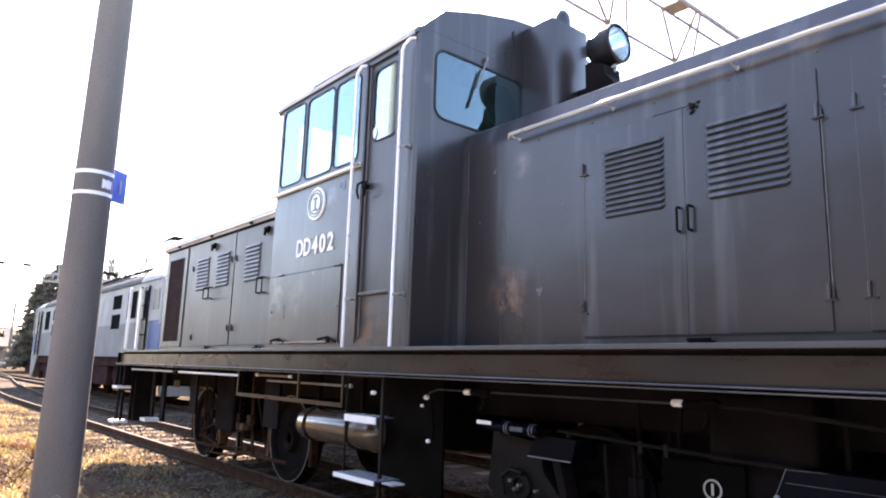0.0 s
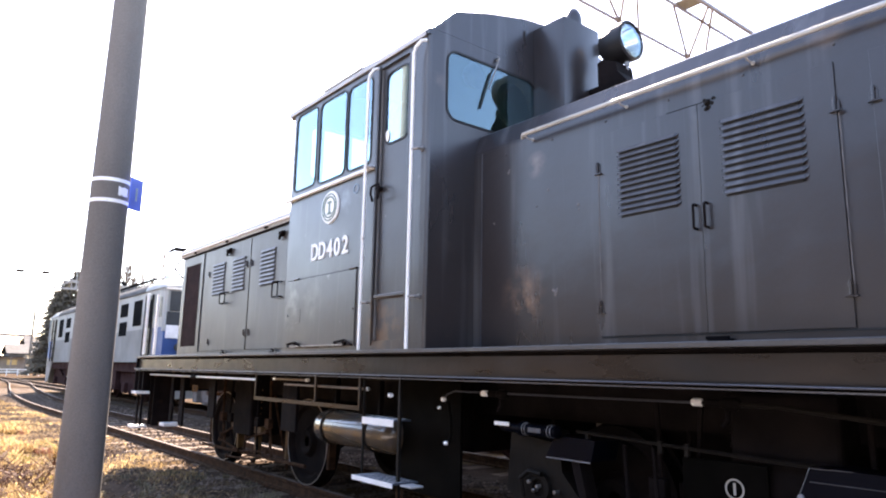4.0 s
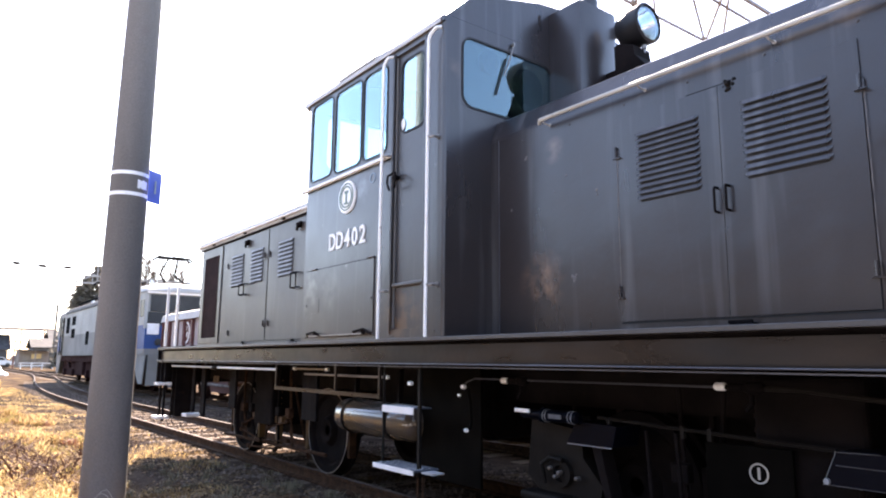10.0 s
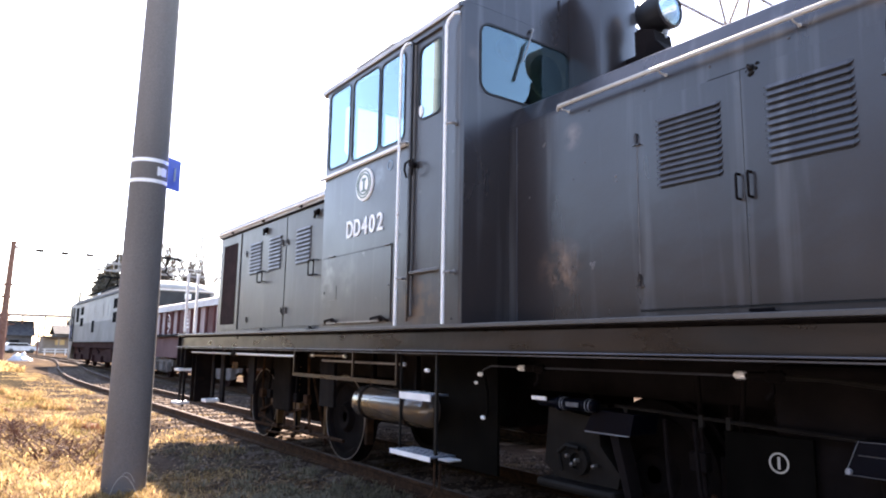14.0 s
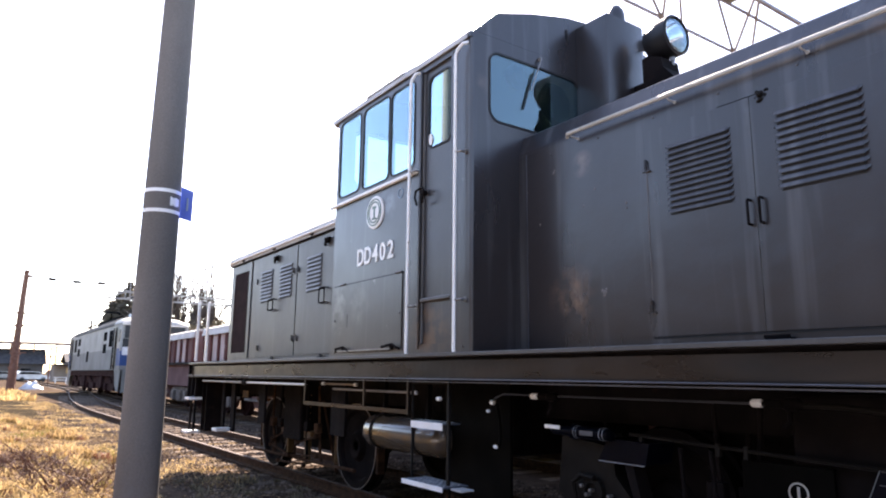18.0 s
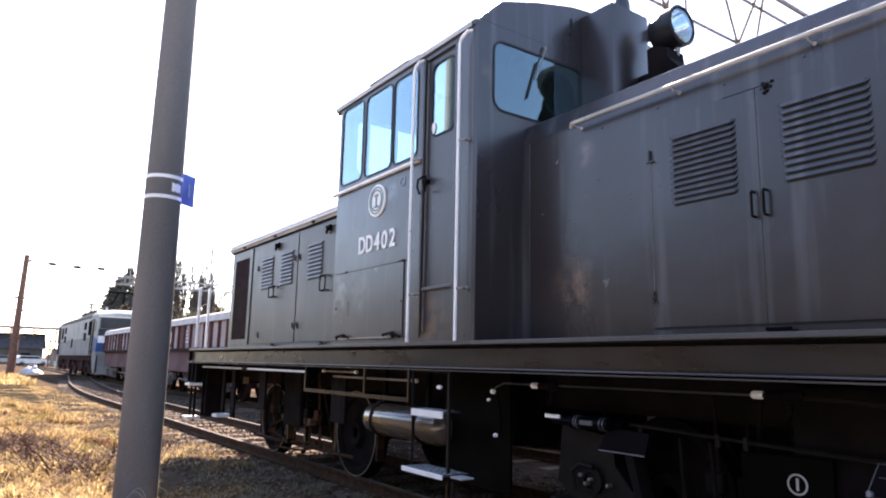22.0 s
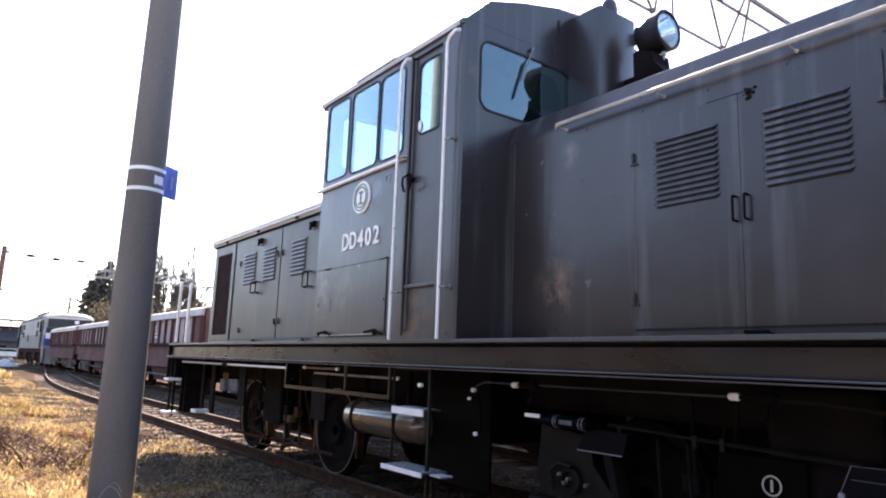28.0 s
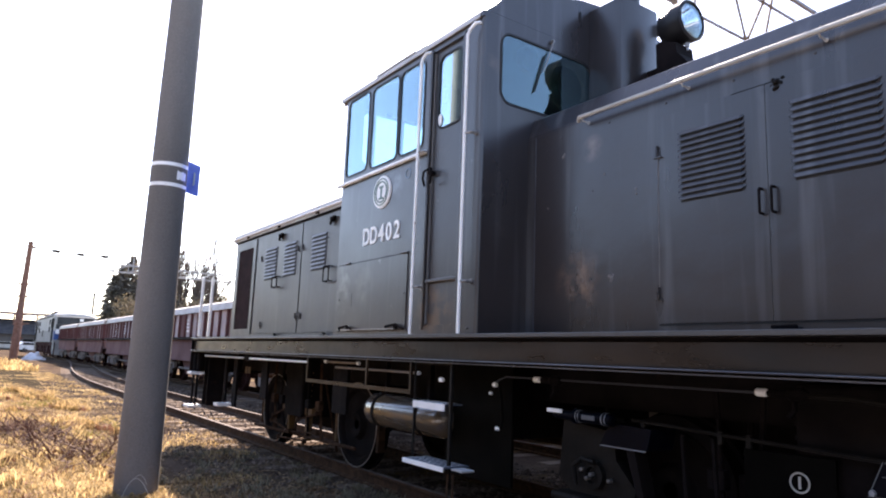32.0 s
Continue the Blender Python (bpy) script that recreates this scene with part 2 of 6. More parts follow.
# Duller copy of the dry grass; the locomotive's shade is in the colour
SHADEGRASS = material("winter grass toned duller for shade", (0.15, 0.13, 0.085), 0.85, color2=(0.24, 0.21, 0.145), scale=1.2, translucent=0.3, spec=0.08, island=(0.5, 1.25))
GREENGRASS = material("fading green grass", (0.13, 0.12, 0.035), 0.8, color2=(0.23, 0.18, 0.06), scale=1.4, translucent=0.4, spec=0.12)
TREAD = material("worn grey-blue step plate", (0.07, 0.085, 0.11), 0.45, 0.3, scale=8)
TWIG = material("dry brown twigs", (0.105, 0.045, 0.028), 0.8, color2=(0.14, 0.075, 0.045), scale=9)
RAILHEAD = material("worn rail head", (0.11, 0.09, 0.078), 0.85, 0.1, scale=6, spec=0.06)
SLEEPER = material("weathered timber sleeper", (0.11, 0.085, 0.065), 0.9, color2=(0.2, 0.16, 0.13), scale=4, stretch=(1, 8, 8), bump=0.004, bump_scale=30, per_object=0.25, spec=0.02)
ELWHITE = material("greyed white locomotive paint", (0.40, 0.40, 0.375), 0.6, color2=(0.30, 0.302, 0.284), scale=1.0, spec=0.06)
ELGREY = material("pale grey locomotive paint", (0.27, 0.272, 0.256), 0.7, color2=(0.205, 0.207, 0.195), scale=1.0, spec=0.06)
ELBLUE = material("blue locomotive paint", (0.03, 0.07, 0.19), 0.5, scale=1.2, spec=0.15)
ELDARK = material("dark locomotive windows", (0.010, 0.0105, 0.011), 0.9, scale=2, spec=0.0)
# Brown-red cast paints lens flare onto the running gear
ELUNDER = material("dusty running gear tinted red for flare", (0.03, 0.014, 0.014), 0.9, color2=(0.05, 0.026, 0.024), scale=4, spec=0.02)
ELROOF = material("grey roof paint", (0.05, 0.05, 0.05), 0.7, color2=(0.08, 0.078, 0.075), scale=2, spec=0.06)
WRED = material("faded red wagon paint", (0.155, 0.090, 0.083), 0.9, color2=(0.20, 0.125, 0.115), scale=1.5, fine=0.12, fine_scale=40, per_object=0.1, spec=0.02)
WPANEL = material("dusty pink-grey wagon panels", (0.38, 0.30, 0.28), 0.9, color2=(0.48, 0.41, 0.385), scale=2.0, per_object=0.2, spec=0.02)
WWHITE = material("whitened wagon roof", (0.5, 0.47, 0.44), 0.6, color2=(0.38, 0.34, 0.31), scale=1.5, spec=0.15)
WLOW = material("red-brown weathered wagon side", (0.135, 0.082, 0.079), 0.9, color2=(0.18, 0.115, 0.110), scale=1.2, per_object=0.08, spec=0.02)
WRIB = material("dark red wagon rib", (0.10, 0.044, 0.041), 0.9, color2=(0.14, 0.066, 0.061), scale=2, spec=0.02)
ELSCREEN = material("grey windscreen", (0.03, 0.034, 0.036), 0.4, scale=2, spec=0.15)
# Dark tone puts the shade lying on the path into its colour
PATHGREY = material("worn brown-grey path darkened for shade", (0.026, 0.021, 0.015), 0.95, color2=(0.046, 0.037, 0.026), scale=1.5, bump=0.006, bump_scale=30, fine=0.2, fine_scale=30, spec=0.0)
TIN = material("rusty pink tin", (0.27, 0.19, 0.165), 0.7, color2=(0.34, 0.27, 0.24), scale=0.7, spec=0.1)
WDUST = material("stone dust on running gear", (0.2, 0.18, 0.165), 0.9, color2=(0.11, 0.092, 0.08), scale=4, spec=0.02)
GALV = material("galvanised lattice steel", (0.30, 0.285, 0.275), 0.55, 0.0, color2=(0.24, 0.225, 0.21), scale=7)
LATTICE = material("weathered grey lattice steel", (0.23, 0.22, 0.23), 0.5, color2=(0.17, 0.155, 0.155), scale=7, spec=0.2)
WIRE = material("brown stranded wire", (0.03, 0.022, 0.018), 0.7, scale=7, spec=0.1)
PLANK = material("weathered plank", (0.18, 0.16, 0.125), 0.85, color2=(0.14, 0.122, 0.095), scale=5, stretch=(1, 8, 8))
POLEWOOD = material("red-brown lattice pole", (0.16, 0.08, 0.055), 0.8, color2=(0.22, 0.12, 0.09), scale=6, spec=0.1)
BARK = material("bark", (0.07, 0.053, 0.043), 0.9, color2=(0.11, 0.088, 0.073), scale=7, bump=0.01, bump_scale=20, spec=0.1)
# Paler than real needles, to paint in the distant haze
NEEDLES = material("conifer foliage lightened for haze", (0.15, 0.132, 0.105), 0.8, color2=(0.23, 0.205, 0.165), scale=1.3, translucent=0.6, spec=0.1)
LEAVES = material("brownish shrub foliage", (0.12, 0.10, 0.06), 0.8, color2=(0.22, 0.17, 0.11), scale=1.5, translucent=0.4, spec=0.1)
PLASTER = material("pale plaster", (0.13, 0.12, 0.112), 0.9, color2=(0.10, 0.092, 0.086), scale=0.6, per_object=0.15, spec=0.1)
# Haze over the far houses is put into the lighter brown
TIMBER = material("brown boards lightened for haze", (0.24, 0.20, 0.175), 0.9, color2=(0.30, 0.26, 0.23), scale=0.8, spec=0.1)
TILE = material("dark roof tiles", (0.045, 0.044, 0.046), 0.8, color2=(0.075, 0.07, 0.068), scale=1.5, per_object=0.2, spec=0.1)
ORANGE = material("orange-yellow boards", (0.45, 0.30, 0.13), 0.8, scale=2)
CARWHITE = material("white car paint", (0.5, 0.5, 0.5), 0.3, scale=1)
CARGREY = material("grey car paint", (0.2, 0.21, 0.22), 0.3, 0.3, scale=1)
SHEET = material("white plastic sheet", (0.6, 0.6, 0.6), 0.5, color2=(0.45, 0.45, 0.46), scale=3)
CAPWHITE = material("clean white valve paint", (0.84, 0.87, 0.90), 0.4, scale=6)
CAPGREY = material("grey weathered cap paint", (0.13, 0.128, 0.125), 0.5, color2=(0.09, 0.088, 0.086), scale=4, bump=0.002, bump_scale=30)
LAMPBLACK = material("satin black lamp paint", (0.008, 0.008, 0.010), 0.42, color2=(0.014, 0.014, 0.016), scale=6, spec=0.3)
ROOFGREY = material("weathered pale roof paint", (0.46, 0.46, 0.46), 0.5, color2=(0.34, 0.335, 0.33), scale=3, bump=0.002, bump_scale=30)
PIPE = material("bluish-white pipe paint", (0.24, 0.265, 0.31), 0.35, color2=(0.16, 0.18, 0.21), scale=5)
FLANGE = material("dark blue-grey edge metal", (0.06, 0.063, 0.075), 0.35, 0.3, color2=(0.10, 0.105, 0.12), scale=3, stretch=(1, 0.6, 1))
# Pale tone of the far slats holds the sky's reflection besides wear
SLATPALE = material("worn louvre slat lightened for reflected sky", (0.13, 0.135, 0.145), 0.45, color2=(0.08, 0.082, 0.09), scale=8)
# Duller, lighter copy of the black paint, for glare on the far hood
DULLBLACK = material("dull worn black paint lightened for glare", (0.048, 0.045, 0.043), 0.42, color2=(0.062, 0.058, 0.055), scale=1.2, stretch=(1, 1, 0.4), spec=0.5, bump=0.005, bump_scale=2.6,
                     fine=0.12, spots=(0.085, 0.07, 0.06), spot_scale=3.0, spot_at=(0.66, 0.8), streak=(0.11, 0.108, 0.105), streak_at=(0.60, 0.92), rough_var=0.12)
DOORGLASS = glass("reflective door glass", (0.85, 0.97, 1.0), 0.9, 0.38)
GREASE = material("grey-brown greasy casting", (0.0075, 0.0066, 0.006), 0.6, color2=(0.013, 0.011, 0.0095), scale=5, bump=0.003, bump_scale=20, spec=0.12)
PALE_MARK = material("faded pale blue enamel", (0.22, 0.27, 0.33), 0.4, scale=5)
TEAL = material("dulled blue enamel", (0.10, 0.15, 0.21), 0.4, scale=5)


# ---- mesh helpers ----
def box(bm, x0, x1, y0, y1, z0, z1, bevel=0.0):
    v = [bm.verts.new((x, y, z)) for x in (x0, x1) for y in (y0, y1) for z in (z0, z1)]
    fs = [bm.faces.new([v[i] for i in q]) for q in ((0, 1, 3, 2), (4, 6, 7, 5), (0, 4, 5, 1), (2, 3, 7, 6), (0, 2, 6, 4), (1, 5, 7, 3))]
    if bevel:
        es = list({e for f in fs for e in f.edges})
        bmesh.ops.bevel(bm, geom=es, offset=bevel, segments=2, affect="EDGES", profile=0.5)
    return bm


def ring_faces(bm, rings, closed=True, caps=True):
    for a, b in zip(rings, rings[1:]):
        k = len(a)
        for i in range(k if closed else k - 1):
            j = (i + 1) % k
            bm.faces.new((a[i], a[j], b[j], b[i]))
    if caps and closed:
        bm.faces.new(list(reversed(rings[0])))
        bm.faces.new(rings[-1])


def tube(bm, pts, r, n=10, radii=None):
    """A round bar through the points."""
    pts = [Vector(p) for p in pts]
    rings = []
    up = None
    for i, p in enumerate(pts):
        d = (pts[min(i + 1, len(pts) - 1)] - pts[max(i - 1, 0)]).normalized()
        if up is None:
            up = d.orthogonal().normalized()
        up = (up - d * up.dot(d)).normalized()
        s = d.cross(up)
        rr = radii[i] if radii else r
        rings.append([bm.verts.new(p + (up * math.cos(a) + s * math.sin(a)) * rr) for a in [2 * math.pi * k / n for k in range(n)]])
    ring_faces(bm, rings)
    return bm


def lathe(bm, c, axis, prof, n=24, caps=True):
    """Turned shape: prof is (distance along the axis, radius)."""
    c, axis = Vector(c), Vector(axis).normalized()
    u = axis.orthogonal().normalized()
    w = axis.cross(u)
    rings = [[bm.verts.new(c + axis * h + (u * math.cos(a) + w * math.sin(a)) * max(r, 1e-4)) for a in [2 * math.pi * k / n for k in range(n)]] for h, r in prof]
    ring_faces(bm, rings, caps=caps)
    return bm


def prism(bm, outline, axis, a, b):
    """A flat outline drawn out along one axis; outline gives the two other coordinates in order x, y, z."""
    def at(p, v):
        q = list(p)
        q.insert("xyz".index(axis), v)
        return bm.verts.new(q)
    ring_faces(bm, [[at(p, v) for p in outline] for v in (a, b)])
    bmesh.ops.recalc_face_normals(bm, faces=bm.faces)
    return bm


def sheet(bm, axis, at, thick, u0, u1, v0, v1, holes=()):
    """A wall of a thickness in the plane axis = at, with rectangular holes (u0, u1, v0, v1) right through it."""
    us = sorted({u0, u1, *[h[0] for h in holes], *[h[1] for h in holes]})
    vs = sorted({v0, v1, *[h[2] for h in holes], *[h[3] for h in holes]})
    solid = {}
    for i in range(len(us) - 1):
        for j in range(len(vs) - 1):
            cu, cv = (us[i] + us[i + 1]) / 2, (vs[j] + vs[j + 1]) / 2
            solid[i, j] = not any(h[0] < cu < h[1] and h[2] < cv < h[3] for h in holes)
    made = {}

    def vert(i, j, k):
        if (i, j, k) not in made:
            q = [us[i], vs[j]]
            q.insert("xyz".index(axis), at + k * thick)
            made[i, j, k] = bm.verts.new(q)
        return made[i, j, k]
    for (i, j), s in solid.items():
        if not s:
            continue
        for k in (0, 1):
            bm.faces.new([vert(*q, k) for q in ((i, j), (i + 1, j), (i + 1, j + 1), (i, j + 1))])
        for (di, dj), (a, b) in {(-1, 0): ((i, j), (i, j + 1)), (1, 0): ((i + 1, j), (i + 1, j + 1)), (0, -1): ((i, j), (i + 1, j)), (0, 1): ((i, j + 1), (i + 1, j + 1))}.items():
            if not solid.get((i + di, j + dj), False):
                bm.faces.new((vert(*a, 0), vert(*b, 0), vert(*b, 1), vert(*a, 1)))
    bmesh.ops.recalc_face_normals(bm, faces=bm.faces)
    return bm


def round_rect(u0, u1, v0, v1, r, k=5):
    out = []
    for cu, cv, a0 in ((u1 - r, v1 - r, 0), (u0 + r, v1 - r, 90), (u0 + r, v0 + r, 180), (u1 - r, v0 + r, 270)):
        out += [(cu + r * math.cos(radians(a0 + 90 * i / k)), cv + r * math.sin(radians(a0 + 90 * i / k))) for i in range(k + 1)]
    return out


def window_ring(bm, axis, at, thick, u0, u1, v0, v1, r, width, over=0.012):
    """A rounded gasket round an opening; its square outer edge overlaps the wall."""
    inner = round_rect(u0 + width, u1 - width, v0 + width, v1 - width, r)
    outer = round_rect(u0 - over, u1 + over, v0 - over, v1 + over, 0.004)
    def mk(p, k):
        q = list(p)
        q.insert("xyz".index(axis), at + k * thick)
        return bm.verts.new(q)
    rings = [[mk(p, k) for p in loop] for loop, k in ((outer, 0), (inner, 0), (inner, 1), (outer, 1))]
    ring_faces(bm, rings + [rings[0]], caps=False)
    bmesh.ops.recalc_face_normals(bm, faces=bm.faces)
    return bm


def gasket(bm, axis, at, thick, u0, u1, v0, v1, r, width):
    """A rounded rubber ring lying on the edge of an opening."""
    loops = [round_rect(u0 - e, u1 + e, v0 - e, v1 + e, r + e) for e in (width * 0.5, -width * 0.5)]
    def mk(p, k):
        q = list(p)
        q.insert("xyz".index(axis), at + k * thick)
        return bm.verts.new(q)
    rings = [[mk(p, k) for p in loop] for loop, k in ((loops[0], 0), (loops[1], 0), (loops[1], 1), (loops[0], 1))]
    ring_faces(bm, rings + [rings[0]], caps=False)
    return bm


def part(name, bm, mat, parent, label="", smooth=False):
    """One mesh under a thing or a part; its points are given in the world."""
    me = bpy.data.meshes.new(name)
    bmesh.ops.recalc_face_normals(bm, faces=bm.faces)
    bm.to_mesh(me)
    bm.free()
    me.materials.append(mat)
    if smooth:
        for p in me.polygons:
            p.use_smooth = True
        me.set_sharp_from_angle(angle=radians(40))
    ob = new(name, me)
    if parent is not None:
        ob.parent = parent
        root = parent
        while root.parent:
            root = root.parent
        me.transform(Matrix.Translation(-root.location))
    if label:
        ob["label"] = label
    return ob


def B():
    return bmesh.new()


def thing(name, label, category, group="", kind="", at=(0, 0, 0)):
    e = new(name)
    e.empty_display_size = 0.2
    e.location = at
    return tagged(e, label, category, group, kind)


def rows_mesh(name, verts, faces, mat, label, category, kind="stuff"):
    me = bpy.data.meshes.new(name)
    me.from_pydata(verts, [], faces)
    me.materials.append(mat)
    return tagged(new(name, me), label, category, "", kind)


# ---- unseen walls and floor added behind the camera for reflections and bounced light ----
def backdrop_walls():
    w = material("added dark wall", (0.022, 0.018, 0.014), 0.9, color2=(0.034, 0.028, 0.021), scale=0.7, stretch=(1, 3, 0.4))
    # Unseen dark walls that darken the locomotive's lower reflections
    for y0, y1, h in ((-70, 9.0, 7.6), (9.01, 62, 6.0)):
        ob = part("wall_west", box(B(), -13.4, -13.0, y0, y1, -0.1, h), w, None)
        tagged(ob, "unseen dark wall added to darken reflections", "wall", "", "structure")
    ob = part("wall_south", box(B(), -12.99, 60, -26.0, -25.6, -0.1, 9.0), w, None)
    tagged(ob, "unseen dark wall added to darken the cab end", "wall", "", "structure")
    # Pale floor added out of view; its bounce brightens the white parts
    bounce_floor = material("pale bounce concrete", (0.30, 0.295, 0.29), 0.9, color2=(0.40, 0.395, 0.385), scale=0.8, bump=0.004, bump_scale=60, fine=0.2, fine_scale=60)
    ob = part("pavement", box(B(), -12.99, -0.7, -25.59, 20.0, -0.1, 0.06), bounce_floor, None)
    tagged(ob, "unseen pale floor added to bounce light", "pavement", "", "structure")


backdrop_walls()

# ---- the black diesel locomotive ----
CX, CY = 4.05, 4.52                     # its middle
CAB0, CAB1, CABX = 3.51, 5.59, 2.70     # cab: ends and near side
HX = 3.13                               # near side of the hoods
RAIL = 0.13                             # top of the rails


def letters(text, height):
    cu = bpy.data.curves.new("lettering", "FONT")
    cu.body, cu.size, cu.extrude, cu.align_x, cu.offset = text, height / 0.69, 0.004, "CENTER", 0.004
    ob = bpy.data.objects.new("lettering", cu)
    scene.collection.objects.link(ob)
    bpy.context.view_layer.update()
    me = bpy.data.meshes.new_from_object(ob.evaluated_get(bpy.context.evaluated_depsgraph_get()))
    bpy.data.objects.remove(ob)
    return me


def flat_text(name, text, height, y, z, x, mat, parent, narrow=1.0, label=""):
    """A raised character on a side wall that faces the camera's side of the track."""
    me = letters(text, height)
    me.transform(Matrix(((0, 0, -1, x), (-narrow, 0, 0, y), (0, 1, 0, z), (0, 0, 0, 1))))
    me.transform(Matrix.Translation(-parent.location))
    me.materials.clear()
    me.materials.append(mat)
    ob = new(name, me)
    ob.parent = parent
    if label:
        ob["label"] = label
    return ob


def louvre(loco, parent, x, y0, y1, z0, z1, count, deep=1.0, mat=None, lip=0.36):
    back = part("louvre_backing", box(B(), x - 0.004, x, y0 + 0.02, y1 - 0.02, z0 + 0.004, z1), RUBBER, parent)
    step = (z1 - z0) / count
    for i in range(count):
        zb = z0 + i * step
        b = B()
        outline = [(0.003, 1.02), (0.011, 0.98), (0.019 * deep, lip + 0.12), (0.019 * deep, lip), (0.015 * deep, lip + 0.02), (0.003, 0.92)]
        rings = [[b.verts.new((x - 0.002 - (d - 0.002) * k, y, zb + step * (1.0 - (1.0 - f) * (0.35 + 0.65 * k)))) for d, f in outline] for y, k in ((y0, 0.05), (y0 + 0.018, 1), (y1 - 0.018, 1), (y1, 0.05))]
        ring_faces(b, rings)
        part("louvre_slat", b, mat or BLACK, back)


def hinge(loco, x, y, z, big=1.0, parent=None):
    b = B()
    tube(b, [(x - 0.010, y, z - 0.034 * big), (x - 0.010, y, z + 0.030 * big)], 0.0075 * big, 8)
    box(b, x - 0.004, x, y - 0.018 * big, y + 0.018 * big, z - 0.035 * big, z + 0.01 * big, 0.0015)
    box(b, x - 0.018, x, y - 0.030 * big, y + 0.022 * big, z - 0.042 * big, z - 0.037 * big)
    for k in (-1, 1):
        lathe(b, (x - 0.010, y, z + k * 0.012 * big), (0, 0, 1), [(0, 0.009 * big), (0.004 * big, 0.009 * big)], 8)
    part("hinge", b, BLACK, parent or loco)


def pull(loco, x, y, z, h, w=0.0, parent=None):
    b = B()
    if w:
        tube(b, [(x, y - w / 2, z), (x - 0.05, y - w / 2, z), (x - 0.05, y + w / 2, z), (x, y + w / 2, z)], 0.007, 6)
        tube(b, [(x, y - w / 2, z - h), (x - 0.05, y - w / 2, z - h), (x - 0.05, y + w / 2, z - h), (x, y + w / 2, z - h)], 0.007, 6)
        for s in (-1, 1):
            tube(b, [(x - 0.05, y + s * w / 2, z), (x - 0.05, y + s * w / 2, z - h)], 0.007, 6)
    else:
        tube(b, [(x, y, z), (x - 0.026, y, z), (x - 0.032, y, z - 0.006), (x - 0.032, y, z - h + 0.006), (x - 0.026, y, z - h), (x, y, z - h)], 0.007, 8)
    part("pull_handle", b, SOOT, parent or loco)


def wheel_bm(y, x, r=0.43):
    b = B()
    lathe(b, (x, y, RAIL + r), (1, 0, 0), [(0.0, 0.05), (-0.02, 0.09), (-0.02, 0.12), (0.03, 0.16), (0.035, 0.33), (0.0, 0.36), (0.0, r), (0.10, r + 0.004), (0.105, r + 0.025), (0.13, r + 0.025), (0.135, 0.36), (0.09, 0.33), (0.09, 0.1), (0.12, 0.08)], 40)
    return b


def build_locomotive():
    L = thing("diesel_locomotive", "black hooded diesel shunting locomotive with white handrails, parked on the track", "locomotive", at=(CX, CY, RAIL))
    F0, F1 = -1.10, 10.12
    # frame
    b = box(B(), 2.715, 5.385, F0, F1, 1.262, 1.384)
    part("frame", b, SILL, L)
    b = box(B(), 2.665, 5.435, F0 - 0.01, F1 + 0.01, 1.409, 1.435, 0.004)
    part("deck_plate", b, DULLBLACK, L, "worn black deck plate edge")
    # Black strip painted in as the shadow under the deck plate
    part("deck_gap", box(B(), 2.75, 5.35, F0, F1, 1.3845, 1.4085), SOOT, L)
    for x0, x1 in ((2.655, 2.79), (5.31, 5.445)):
        # Near flange and strip take a bluish tone as painted highlight lines
        part("frame_flange", box(B(), x0, x1, F0, F1, 1.253, 1.2615, 0.003), FLANGE if x0 < 3 else SILL, L, "lower flange, bluish highlight in its colour")
    part("flange_strip", box(B(), 2.675, 2.71, F0, F1, 1.236, 1.2425), FLANGE, L)
    for y0, y1 in ((F0 - 0.03, F0 - 0.002), (F1 + 0.002, F1 + 0.03)):
        part("end_beam", box(B(), 2.68, 5.42, y0, y1, 0.95, 1.405, 0.006), SOOT, L)
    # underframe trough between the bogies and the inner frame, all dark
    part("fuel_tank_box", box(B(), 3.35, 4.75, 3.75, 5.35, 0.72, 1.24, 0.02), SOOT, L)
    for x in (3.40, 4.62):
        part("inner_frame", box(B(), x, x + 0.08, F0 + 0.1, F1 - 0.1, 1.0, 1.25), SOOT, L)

    # hoods
    prof = [(HX, 1.4355), (HX, 2.825), (HX + 0.004, 2.85), (HX + 0.062, 2.992), (HX + 0.078, 3.004), (HX + 0.45, 3.050), (CX, 3.064)]
    prof += [(2 * CX - x, z) for x, z in reversed(prof[:-1])]
    for y0, y1, nm in ((-0.82, CAB0, "near_hood"), (CAB1, 9.86, "far_hood")):
        b = B()
        prism(b, prof, "y", y0, y1)
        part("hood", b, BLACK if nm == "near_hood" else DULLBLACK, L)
        if nm == "far_hood":
            b = B()
            o = [(HX - 0.028, 2.834), (HX - 0.034, 2.925), (HX + 0.01, 2.962), (HX + 0.08, 3.012), (CX, 3.09)]
            o += [(2 * CX - x, z) for x, z in reversed(o[:-1])]
            prism(b, o, "y", CAB1 + 0.002, 9.93)
            part("hood_cap", b, ROOFGREY, L, "pale edge cap")
            # Black strip stands for the shadow line below the cap
            part("cap_shadow_gap", box(B(), HX - 0.020, HX - 0.002, CAB1 + 0.002, 9.88, 2.815, 2.833), SOOT, L)
            x, z = HX - 0.050, 2.872
            part("hood_handrail", tube(B(), [(x, CAB1 + 0.05, z), (x, 9.96, z), (x + 0.03, 9.99, z - 0.02)], 0.012, 8), WHITE, L, "white handrail along the far hood", True)
            for y in (5.9, 7.0, 8.15, 9.3):
                part("rail_bracket", box(B(), x, HX - 0.02, y - 0.03, y + 0.03, z - 0.035, z - 0.012), SOOT, L)

